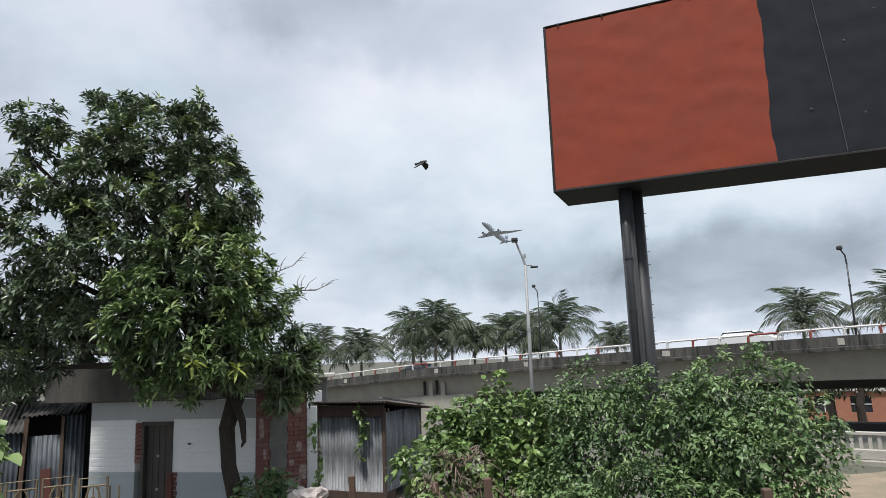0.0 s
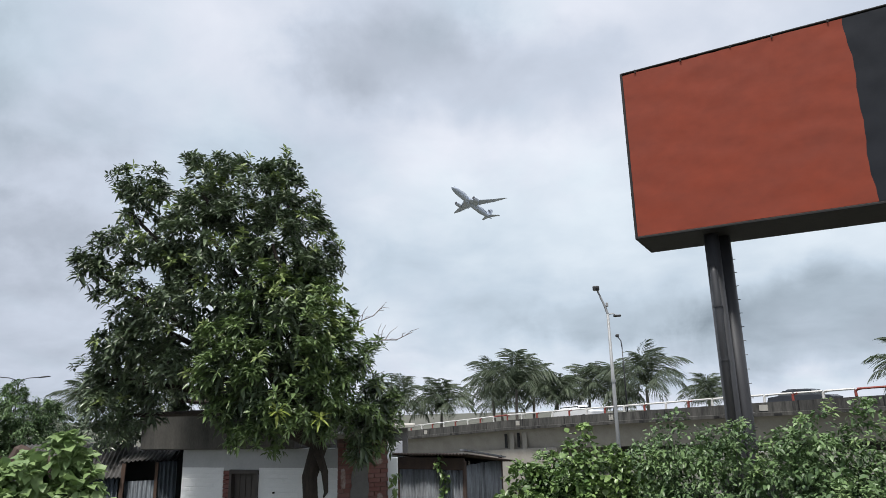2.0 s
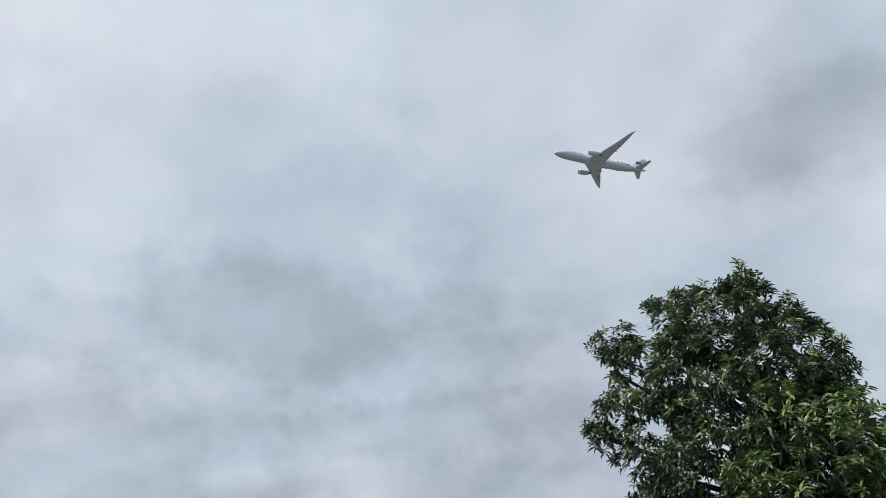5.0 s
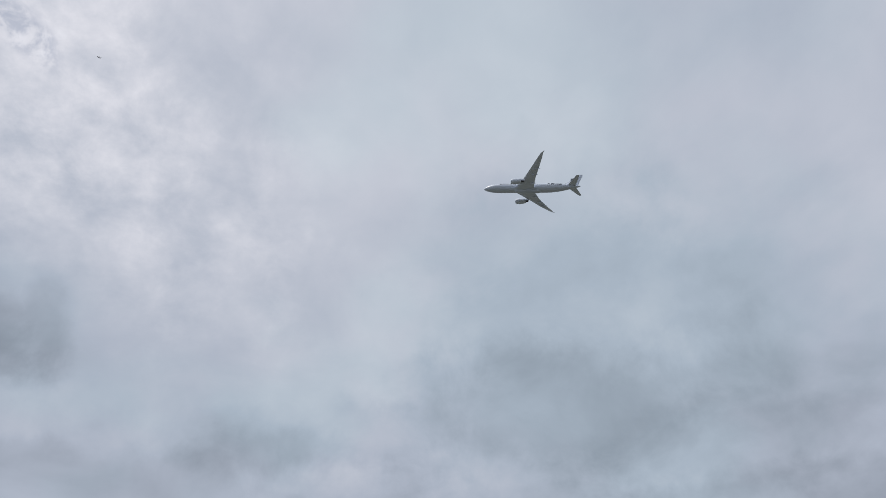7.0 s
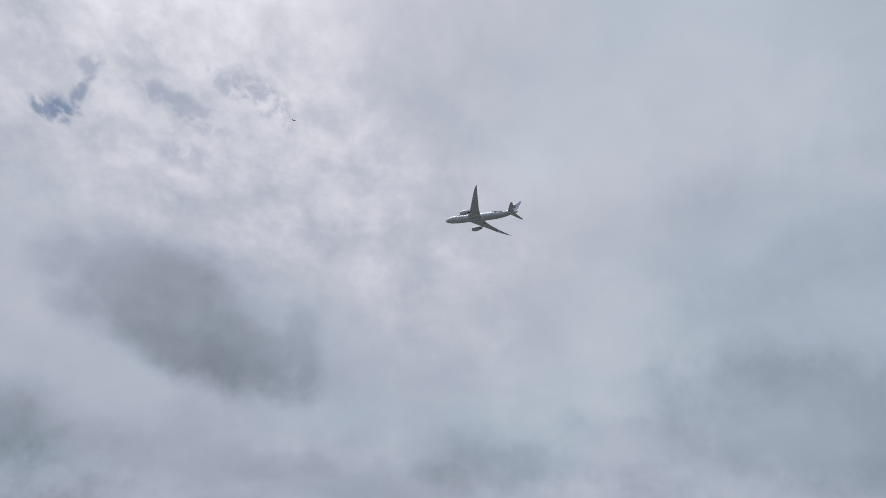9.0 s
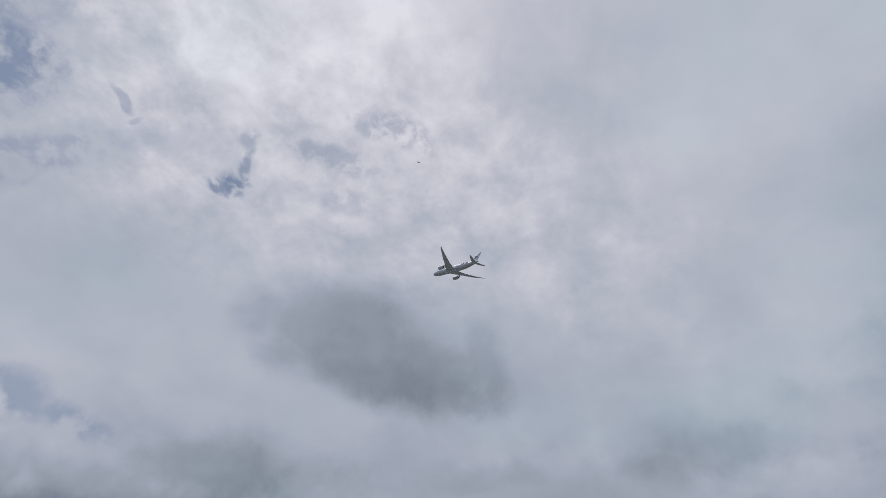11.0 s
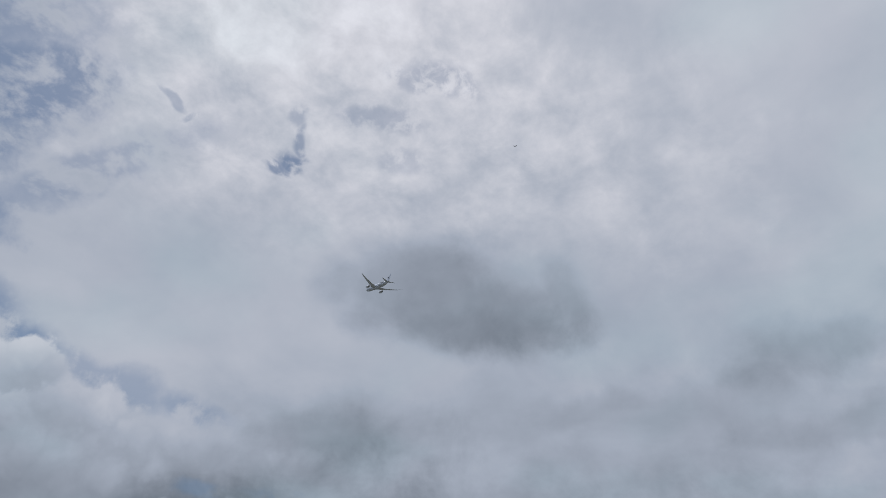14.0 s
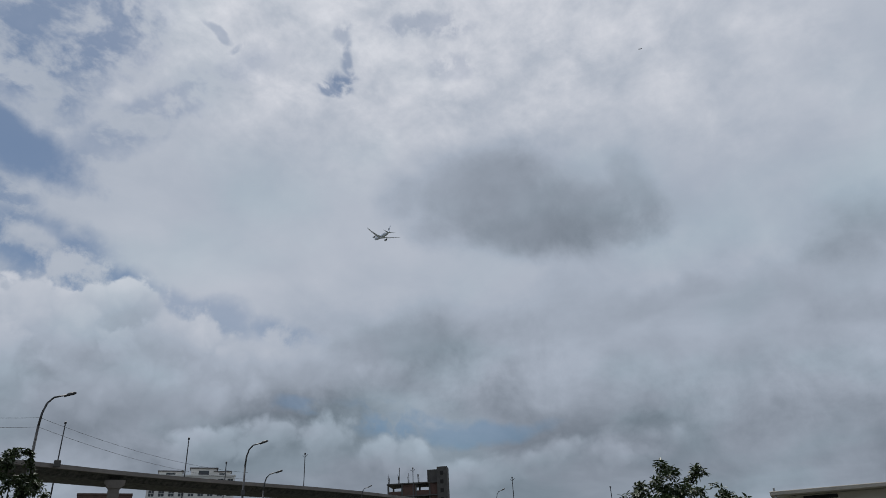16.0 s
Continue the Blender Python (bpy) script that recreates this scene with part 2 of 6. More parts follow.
# ---- materials ----
def mat(name, base, rough=0.6, metal=0.0, second=None, scale=6.0, stretch=(1, 1, 1), bump=0.25, fine=40.0, spread=0.5, island=0.0, through_light=0.0, obj_rand=0.0, spec=0.5):
    """A surface of two colours mingled at a coarse and a fine scale, with a fine relief."""
    m = bpy.data.materials.new(name)
    m.use_nodes = True
    nt = m.node_tree
    bsdf = nt.nodes["Principled BSDF"]
    second = second or tuple(c * 0.72 for c in base)
    co = nt.nodes.new("ShaderNodeTexCoord")
    mp = nt.nodes.new("ShaderNodeMapping")
    mp.inputs["Scale"].default_value = stretch
    nt.links.new(co.outputs["Object"], mp.inputs[0])

    def noise_tex(s, d):
        n = nt.nodes.new("ShaderNodeTexNoise")
        n.inputs["Scale"].default_value, n.inputs["Detail"].default_value, n.inputs["Roughness"].default_value = s, d, 0.6
        nt.links.new(mp.outputs[0], n.inputs["Vector"])
        return n.outputs["Fac"]

    def calc(op, a, b):
        n = nt.nodes.new("ShaderNodeMath")
        n.operation = op
        for i, s in ((0, a), (1, b)):
            if isinstance(s, bpy.types.NodeSocket):
                nt.links.new(s, n.inputs[i])
            else:
                n.inputs[i].default_value = s
        return n.outputs[0]

    coarse, grain = noise_tex(scale, 6.0), noise_tex(fine, 4.0)
    f = calc("ADD", calc("MULTIPLY", coarse, 0.7), calc("MULTIPLY", grain, 0.3))
    r = nt.nodes.new("ShaderNodeMapRange")
    r.inputs["From Min"].default_value, r.inputs["From Max"].default_value = 0.5 - spread / 2.5, 0.5 + spread / 2.5
    nt.links.new(f, r.inputs["Value"])
    fac = r.outputs["Result"]
    if island or obj_rand:
        if island:
            g = nt.nodes.new("ShaderNodeNewGeometry").outputs["Random Per Island"]
        else:
            g = nt.nodes.new("ShaderNodeObjectInfo").outputs["Random"]
        k = island or obj_rand
        fac = calc("ADD", calc("MULTIPLY", fac, 1 - k), calc("MULTIPLY", g, k))
    mix = nt.nodes.new("ShaderNodeMix")
    mix.data_type = "RGBA"
    mix.inputs[6].default_value, mix.inputs[7].default_value = (*base, 1), (*second, 1)
    nt.links.new(fac, mix.inputs[0])
    nt.links.new(mix.outputs[2], bsdf.inputs["Base Color"])
    bsdf.inputs["Metallic"].default_value = metal
    bsdf.inputs["Specular IOR Level"].default_value = spec
    rr = calc("ADD", calc("MULTIPLY", grain, 0.25), rough - 0.12)
    nt.links.new(rr, bsdf.inputs["Roughness"])
    if bump:
        b = nt.nodes.new("ShaderNodeBump")
        b.inputs["Strength"].default_value, b.inputs["Distance"].default_value = bump, 0.02
        nt.links.new(f, b.inputs["Height"])
        nt.links.new(b.outputs[0], bsdf.inputs["Normal"])
    if through_light:
        tl = nt.nodes.new("ShaderNodeBsdfTranslucent")
        nt.links.new(mix.outputs[2], tl.inputs[0])
        ms = nt.nodes.new("ShaderNodeMixShader")
        ms.inputs[0].default_value = through_light
        nt.links.new(bsdf.outputs[0], ms.inputs[1])
        nt.links.new(tl.outputs[0], ms.inputs[2])
        nt.links.new(ms.outputs[0], nt.nodes["Material Output"].inputs["Surface"])
    return m


M_earth = mat("earth", (0.105, 0.098, 0.085), 0.9, second=(0.055, 0.065, 0.042), scale=0.35, fine=8.0, bump=0.6)
M_dirt = mat("trodden_dirt", (0.27, 0.215, 0.155), 0.95, second=(0.15, 0.135, 0.095), scale=1.5, fine=14.0, bump=0.6)
M_asphalt = mat("asphalt", (0.06, 0.06, 0.062), 0.85, second=(0.04, 0.04, 0.04), scale=1.5)
M_concrete = mat("concrete", (0.40, 0.375, 0.335), 0.85, second=(0.25, 0.232, 0.205), scale=0.7, fine=9.0, spread=0.6)
M_stained = mat("stained_concrete", (0.095, 0.092, 0.085), 0.9, second=(0.018, 0.018, 0.018), scale=1.1, stretch=(1.6, 1.6, 0.22), fine=7.0, spread=0.32)
M_pale = mat("pale_concrete", (0.46, 0.44, 0.40), 0.85, second=(0.34, 0.325, 0.30), scale=0.6, fine=6.0)
M_slab = mat("mossy_concrete", (0.105, 0.10, 0.09), 0.9, second=(0.028, 0.027, 0.026), scale=1.6, stretch=(1.5, 1.5, 0.35), spread=0.45)
M_white = mat("white_limewash", (0.83, 0.84, 0.85), 0.85, second=(0.70, 0.715, 0.725), scale=1.8, fine=22.0, bump=0.3)
M_bluegrey = mat("blue_grey_limewash", (0.44, 0.49, 0.51), 0.85, second=(0.33, 0.37, 0.39), scale=1.8, fine=22.0)
M_greyband = mat("grey_wall_band", (0.48, 0.49, 0.50), 0.85, second=(0.36, 0.37, 0.38), scale=1.6, fine=20.0)
M_brick = mat("red_brick", (0.135, 0.036, 0.030), 0.85, second=(0.23, 0.135, 0.12), scale=4.0, fine=50.0, obj_rand=0.4)
M_mortar = mat("mortar", (0.13, 0.082, 0.070), 0.9, scale=3.0)
M_oldlime = mat("flaking_limewash", (0.36, 0.31, 0.29), 0.9, second=(0.20, 0.115, 0.10), scale=9.0, fine=40.0, spread=0.3)
M_plaster = mat("grey_plaster", (0.17, 0.165, 0.16), 0.9, second=(0.10, 0.095, 0.09), scale=3.0)
M_door = mat("dark_door", (0.045, 0.040, 0.038), 0.6, second=(0.075, 0.062, 0.055), scale=3.0, stretch=(6, 6, 1))
M_timber = mat("weathered_timber", (0.12, 0.072, 0.052), 0.85, second=(0.06, 0.04, 0.03), scale=3.0, stretch=(8, 8, 1))
M_redwood = mat("red_brown_timber", (0.15, 0.045, 0.032), 0.8, second=(0.08, 0.03, 0.025), scale=4.0)
M_zinc = mat("corrugated_zinc", (0.24, 0.26, 0.28), 0.6, 0.25, second=(0.085, 0.088, 0.095), scale=2.6, stretch=(3, 3, 0.4), fine=25.0, spread=0.35)
M_darkzinc = mat("dark_corrugated_iron", (0.13, 0.155, 0.18), 0.6, 0.2, second=(0.028, 0.033, 0.040), scale=2.6, stretch=(4, 4, 0.6), fine=25.0)
M_rust = mat("rusty_iron", (0.085, 0.055, 0.042), 0.85, second=(0.045, 0.032, 0.028), scale=4.0)
# near-black, for painted shade in gaps and for joints, openings and drip stains
M_dark = mat("shade_and_stain_black", (0.015, 0.015, 0.016), 0.9)
M_fence = mat("dull_gold_iron", (0.22, 0.185, 0.125), 0.6, 0.3, second=(0.14, 0.10, 0.06), scale=9.0)
M_bark = mat("bark", (0.055, 0.042, 0.034), 0.95, second=(0.020, 0.016, 0.014), scale=7.0, stretch=(3, 3, 0.7), bump=0.8)
M_palmbark = mat("palm_bark", (0.20, 0.18, 0.155), 0.9, second=(0.11, 0.10, 0.085), scale=3.0, stretch=(1, 1, 5))
M_mango = mat("mango_leaf", (0.017, 0.031, 0.020), 0.36, second=(0.150, 0.205, 0.105), scale=1.1, fine=7.0, spread=0.6, bump=0.0, island=0.6, through_light=0.10, spec=0.6)
# the front boughs' leaf, lightened in colour as the lit side of the crown
M_mangolit = mat("lit_mango_leaf", (0.028, 0.052, 0.020), 0.38, second=(0.190, 0.280, 0.095), scale=1.1, fine=7.0, spread=0.6, bump=0.0, island=0.6, through_light=0.14, spec=0.55)
M_mangotip = mat("newer_mango_leaf", (0.095, 0.140, 0.042), 0.40, second=(0.250, 0.320, 0.110), scale=2.0, bump=0.0, island=0.6, through_light=0.16)
M_mangoyoung = mat("young_mango_leaf", (0.22, 0.30, 0.05), 0.45, second=(0.30, 0.34, 0.08), bump=0.0, island=0.5, through_light=0.3)
M_creeper = mat("creeper_leaf", (0.040, 0.085, 0.026), 0.38, second=(0.215, 0.315, 0.100), scale=1.3, fine=8.0, spread=0.26, bump=0.0, island=0.36, through_light=0.08)
M_shrub = mat("shrub_leaf", (0.028, 0.060, 0.026), 0.42, second=(0.165, 0.255, 0.100), scale=1.6, fine=9.0, spread=0.26, bump=0.0, island=0.38, through_light=0.08, spec=0.4)
M_pale_leaf = mat("pale_green_leaf", (0.13, 0.21, 0.08), 0.5, second=(0.24, 0.33, 0.13), scale=2.0, bump=0.0, island=0.5, through_light=0.25)
M_far_leaf = mat("tree_leaf", (0.075, 0.115, 0.042), 0.55, second=(0.175, 0.225, 0.085), scale=0.7, bump=0.0, island=0.45, through_light=0.2)
M_palm = mat("palm_frond", (0.036, 0.058, 0.034), 0.55, second=(0.080, 0.105, 0.055), scale=0.8, bump=0.0, island=0.5, through_light=0.1)
M_woods = mat("distant_leaf", (0.040, 0.060, 0.036), 0.7, second=(0.065, 0.090, 0.052), scale=0.2, bump=0.0, island=0.4)
# leaf whose colour is darkened to hold the shade of backlit trees
M_shadeleaf = mat("shaded_leaf", (0.016, 0.028, 0.012), 0.45, second=(0.050, 0.072, 0.024), bump=0.0, island=0.5, through_light=0.08)
M_brownc = mat("brown_grey_concrete", (0.17, 0.15, 0.135), 0.9, second=(0.10, 0.09, 0.082), scale=0.3, fine=3.0)
M_twig = mat("dry_twig", (0.16, 0.115, 0.095), 0.9)
M_orange = mat("faded_orange_sheet", (0.275, 0.050, 0.024), 0.8, second=(0.185, 0.046, 0.031), scale=0.5, stretch=(1, 1, 1.6), fine=3.0, spread=0.7, bump=0.35, spec=0.25)
M_black = mat("black_sheet", (0.010, 0.012, 0.017), 0.75, second=(0.020, 0.023, 0.030), scale=1.0, fine=6.0, bump=0.35, spec=0.2)
M_blackframe = mat("black_painted_steel", (0.016, 0.016, 0.018), 0.6, second=(0.03, 0.028, 0.027), scale=3.0, spec=0.25)
M_grime = mat("grey_scuff", (0.085, 0.09, 0.10), 0.8)
M_polegrey = mat("dark_grey_steel", (0.060, 0.062, 0.068), 0.5, 0.3, second=(0.032, 0.032, 0.036), scale=2.0, stretch=(4, 4, 0.5))
M_galv = mat("galvanised_steel", (0.33, 0.34, 0.35), 0.6, 0.2, second=(0.24, 0.25, 0.26), scale=4.0)
M_lamp = mat("lamp_housing", (0.045, 0.046, 0.05), 0.5, 0.2)
M_railwhite = mat("white_paint", (0.74, 0.74, 0.73), 0.6, second=(0.52, 0.50, 0.48), scale=2.5, fine=12.0)
M_railred = mat("red_paint", (0.30, 0.05, 0.036), 0.6, second=(0.18, 0.05, 0.04), scale=3.0)
M_carwhite = mat("white_car_paint", (0.74, 0.75, 0.76), 0.25, bump=0.0, second=(0.70, 0.71, 0.72))
M_cardark = mat("dark_car_paint", (0.04, 0.045, 0.055), 0.45, bump=0.0)
M_busyellow = mat("yellow_bus_paint", (0.62, 0.36, 0.04), 0.4, second=(0.55, 0.30, 0.05), scale=2.0)
M_busred = mat("red_bus_paint", (0.40, 0.05, 0.03), 0.4, second=(0.3, 0.05, 0.03))
M_glass = mat("dark_window_glass", (0.025, 0.030, 0.036), 0.12, bump=0.0, second=(0.035, 0.04, 0.046))
M_rubber = mat("tyre_rubber", (0.02, 0.02, 0.02), 0.8)
M_plane = mat("white_airliner_paint", (0.50, 0.555, 0.65), 0.5, bump=0.0, second=(0.46, 0.51, 0.60), scale=0.2, fine=2.0)
M_planewing = mat("grey_wing_paint", (0.56, 0.61, 0.71), 0.55, bump=0.0, second=(0.50, 0.55, 0.64), scale=0.2, fine=2.0)
M_planedark = mat("dark_engine_metal", (0.05, 0.052, 0.06), 0.4, 0.3, bump=0.0)
M_planemark = mat("blue_grey_marking", (0.10, 0.12, 0.16), 0.5, bump=0.0)
M_planewin = mat("shaded_cabin_glass", (0.20, 0.22, 0.26), 0.3, bump=0.0)
M_bird = mat("black_feather", (0.018, 0.017, 0.017), 0.7, bump=0.0)
M_orangebrick = mat("orange_brick_facade", (0.36, 0.155, 0.095), 0.85, second=(0.27, 0.12, 0.08), scale=1.0)
M_facade = mat("white_facade", (0.58, 0.58, 0.57), 0.85, second=(0.44, 0.44, 0.43), scale=0.4, fine=3.0)
M_raw = mat("raw_concrete_frame", (0.085, 0.082, 0.08), 0.9, second=(0.05, 0.048, 0.047), scale=0.5)
M_rawbrick = mat("raw_brick_infill", (0.10, 0.055, 0.045), 0.9, second=(0.065, 0.040, 0.036), scale=1.0)
M_cream = mat("cream_render", (0.42, 0.40, 0.35), 0.9, second=(0.33, 0.31, 0.27), scale=1.5)
M_sign = mat("charcoal_sheet_metal", (0.075, 0.085, 0.10), 0.5, 0.2, second=(0.05, 0.056, 0.068), scale=1.2)
M_arch = mat("blue_grey_steel", (0.13, 0.18, 0.23), 0.6, 0.2)
M_cloth = mat("red_cloth", (0.50, 0.06, 0.045), 0.8)
M_sack = mat("white_sacking", (0.55, 0.52, 0.50), 0.9, second=(0.34, 0.28, 0.26), scale=5.0, fine=25.0, bump=0.6)
M_fibre = mat("pale_grey_panel", (0.40, 0.43, 0.46), 0.6)
M_wire = mat("cable_black", (0.03, 0.03, 0.03), 0.7)


# ---- building helpers ----
def part(name, bm, material, parent=None, label="", smooth=False):
    me = bpy.data.meshes.new(name)
    bm.to_mesh(me)
    bm.free()
    return part_of(name, me, material, parent, label, smooth)


def part_of(name, me, material, parent=None, label="", smooth=False):
    if material and not me.materials:
        me.materials.append(material)
    if smooth:
        me.shade_smooth()
    ob = new(name, me)
    if parent:
        ob.parent = parent
    if label:
        ob["label"] = label
    return ob


def empty(name, m, label="", category="", group="", kind=""):
    ob = new(name)
    ob.matrix_basis = m
    ob.empty_display_size = 0.3
    return tagged(ob, label, category, group, kind)


def box(bm, x0, y0, z0, x1, y1, z1, bevel=0.0):
    r = bmesh.ops.create_cube(bm, size=1.0, matrix=Matrix.LocRotScale(((x0 + x1) / 2, (y0 + y1) / 2, (z0 + z1) / 2), None, (abs(x1 - x0), abs(y1 - y0), abs(z1 - z0))))
    if bevel:
        edges = list({e for v in r["verts"] for e in v.link_edges})
        bmesh.ops.bevel(bm, geom=edges, offset=bevel, segments=1, affect="EDGES")


def boxed(*a, bevel=0.0):
    bm = bmesh.new()
    box(bm, *a, bevel=bevel)
    return bm


def tube(bm, pts, radii, sides=10, cap=True):
    """A round bar through pts, with a radius at each."""
    rings = []
    pts = [Vector(p) for p in pts]
    for i, p in enumerate(pts):
        d = (pts[min(i + 1, len(pts) - 1)] - pts[max(i - 1, 0)]).normalized()
        u = d.cross(Vector((0.31, 0.95, 0.05))).normalized() if abs(d.z) > 0.5 else d.cross(Vector((0, 0, 1))).normalized()
        v = d.cross(u)
        r = radii[i] if isinstance(radii, (list, tuple)) else radii
        rings.append([bm.verts.new(p + (u * math.cos(k * 2 * math.pi / sides) + v * math.sin(k * 2 * math.pi / sides)) * r) for k in range(sides)])
    for a, b in zip(rings, rings[1:]):
        for k in range(sides):
            bm.faces.new((a[k], a[(k + 1) % sides], b[(k + 1) % sides], b[k]))
    if cap:
        bm.faces.new(rings[0][::-1])
        bm.faces.new(rings[-1])


def tubed(pts, radii, sides=10):
    bm = bmesh.new()
    tube(bm, pts, radii, sides)
    return bm


def loft(bm, rings, close=True):
    vs = [[bm.verts.new(p) for p in r] for r in rings]
    n = len(vs[0])
    for a, b in zip(vs, vs[1:]):
        for k in range(n):
            bm.faces.new((a[k], a[(k + 1) % n], b[(k + 1) % n], b[k]))
    if close:
        bm.faces.new(vs[0][::-1])
        bm.faces.new(vs[-1])


def corrugated(width, height, depth=0.025, pitch=0.09, thick=0.004, wobble=0.0):
    """A corrugated sheet in the xz plane, ribs upright, from (0, 0) to (width, height)."""
    n = max(4, int(width / pitch * 6))
    bm = bmesh.new()
    grid = []
    for side in (0, 1):
        rows = []
        for j in range(3):
            z = height * j / 2
            rows.append([bm.verts.new((width * i / n, depth * math.sin(width * i / n / pitch * 2 * math.pi) + side * thick + wobble * noise.noise((i * 0.07, j * 0.9, width)), z + (wobble * 0.6 * noise.noise((i * 0.03, 7.0, height)) if j == 2 else 0))) for i in range(n + 1)])
        grid.append(rows)
    for rows in grid:
        for a, b in zip(rows, rows[1:]):
            for i in range(n):
                bm.faces.new((a[i], a[i + 1], b[i + 1], b[i]))
    for j in (0, 2):
        for i in range(n):
            bm.faces.new((grid[0][j][i], grid[0][j][i + 1], grid[1][j][i + 1], grid[1][j][i]))
    return bm


def boxed_mesh(name, w, d, h):
    """A small box mesh that many pieces share."""
    bm = boxed(0, 0, 0, w, d, h, bevel=0.004)
    me = bpy.data.meshes.new(name)
    bm.to_mesh(me)
    bm.free()
    return me


def ragged_plate(w, h, thick, seed):
    """A thin slab of plaster in the xz plane with a broken outline."""
    rnd = random.Random(seed)
    n = 36
    pts = []
    for k in range(n):
        a = 2 * math.pi * k / n
        q = 1.0 / max(abs(math.cos(a)), abs(math.sin(a))) ** 0.75 * rnd.uniform(0.86, 1.05)
        pts.append((w / 2 * q * math.cos(a), h / 2 * q * math.sin(a)))
    bm = bmesh.new()
    loft(bm, [[(x, y, z) for x, z in pts] for y in (0.0, -thick)])
    bmesh.ops.recalc_face_normals(bm, faces=bm.faces)
    return bm


def mesh_arrays(name, verts, faces):
    """verts (n, 3); faces (m, k) with one k."""
    me = bpy.data.meshes.new(name)
    verts, faces = np.asarray(verts, np.float32), np.asarray(faces, np.int32)
    m, k = faces.shape
    me.vertices.add(len(verts))
    me.vertices.foreach_set("co", verts.ravel())
    me.loops.add(m * k)
    me.loops.foreach_set("vertex_index", faces.ravel())
    me.polygons.add(m)
    me.polygons.foreach_set("loop_start", np.arange(0, m * k, k, dtype=np.int32))
    me.update(calc_edges=True)
    me.validate()
    return me


def unit(v):
    return v / (np.linalg.norm(v, axis=-1, keepdims=True) + 1e-9)


def leaves(name, base, way_, length, width, droop=0.25, fold=0.25, rng=None):
    """Leaves as folded lance shapes of six faces: base (n, 3), way_ (n, 3), length and width (n,)."""
    n = len(base)
    side = unit(np.cross(way_, unit(np.array([0, 0, 1.0]) + rng.normal(0, 0.35, (n, 3)))))
    nrm = np.cross(side, way_)
    L, W = length[:, None], width[:, None]
    down = np.array([0, 0, -1.0])
    a = base
    m1 = base + way_ * L * 0.35 + down * L * droop * 0.12
    m2 = base + way_ * L * 0.70 + down * L * droop * 0.5
    tip = base + way_ * L + down * L * droop
    v = np.stack([a, m1 + side * W * 0.5 + nrm * W * fold, m1, m1 - side * W * 0.5 + nrm * W * fold,
                  m2 + side * W * 0.38 + nrm * W * fold, m2, m2 - side * W * 0.38 + nrm * W * fold, tip], 1)
    f = np.array([[0, 2, 1], [0, 3, 2], [1, 2, 5], [1, 5, 4], [2, 3, 6], [2, 6, 5], [4, 5, 7], [5, 6, 7]])
    return mesh_arrays(name, v.reshape(-1, 3), (f[None] + (np.arange(n) * 8)[:, None, None]).reshape(-1, 3))


def scatter(lobes, per_area, rng, inner=0.55, low=-1.0, bunch=7, bunch_r=0.17, lift=0.0):
    """Places and outward ways on and just inside ellipsoid lobes (x, y, z, rx, ry, rz), in bunches, dropping those deep in another lobe."""
    P, N = [], []
    lob = np.array(lobes)
    for i, l in enumerate(lob):
        n = max(3, int(per_area * 4 * math.pi * ((l[3] * l[4]) + (l[3] * l[5]) + (l[4] * l[5])) / 3 / bunch))
        d = unit(rng.normal(size=(n, 3)))
        d = d[d[:, 2] > low]
        r = (1 - (1 - inner) * rng.random(len(d)) ** 2.0) * rng.uniform(0.88, 1.10, len(d))
        c = l[:3] + d * l[3:6] * r[:, None]
        size = bunch_r * rng.uniform(0.6, 1.3, len(d))
        off = unit(rng.normal(size=(len(d), bunch, 3)) + d[:, None] * 0.6 + np.array([0, 0, lift]))
        p = (c[:, None] + off * (size[:, None] * rng.uniform(0.55, 1.0, (len(d), bunch)))[..., None]).reshape(-1, 3)
        nn = unit(off * 0.7 + d[:, None] * 0.6).reshape(-1, 3)
        keep = np.ones(len(p), bool)
        for j, o in enumerate(lob):
            if j != i:
                keep &= (((p - o[:3]) / o[3:6]) ** 2).sum(1) > 0.50
        P.append(p[keep])
        N.append(nn[keep])
    return np.concatenate(P), np.concatenate(N)


def rosettes(name, P, N, rng, count=11, length=0.22, width=0.05, up_pull=0.45, droop=0.45):
    """Whorls of long leaves at P, as at the ends of mango twigs."""
    n = len(P)
    axis = unit(N + np.array([0, 0, up_pull]) + rng.normal(0, 0.35, (n, 3)))
    u = unit(np.cross(axis, rng.normal(size=(n, 3))))
    v = np.cross(axis, u)
    ang = np.arange(count) / count * 2 * math.pi
    base, way_ = [], []
    for k in range(count):
        a = ang[k] + rng.normal(0, 0.25, n)
        t = 0.05 + 0.5 * (k % 3) / 2 + rng.normal(0, 0.15, n)
        w = unit((u * np.cos(a)[:, None] + v * np.sin(a)[:, None]) + axis * t[:, None])
        base.append(P + axis * 0.03 * (k % 3))
        way_.append(w)
    base, way_ = np.concatenate(base), np.concatenate(way_)
    L = length * rng.uniform(0.65, 1.25, len(base))
    return leaves(name, base, way_, L, width * rng.uniform(0.75, 1.2, len(base)), droop, 0.18, rng)


def single_leaves(name, P, N, rng, length, width, droop=0.35, hang=0.2):
    w = unit(N * 0.7 + rng.normal(0, 0.6, P.shape) + np.array([0, 0, -hang]))
    L = length * rng.uniform(0.5, 1.25, len(P)) * np.where(rng.random(len(P)) < 0.12, 1.4, 1.0)
    return leaves(name, P, w, L, width / length * L * rng.uniform(0.8, 1.2, len(P)), droop, 0.12, rng)


def lobe(az, el, d, r, ry=None, rz=None):
    p = pol(az, d, hgt(el, d))
    return (p.x, p.y, p.z, r, ry or r, rz or r)


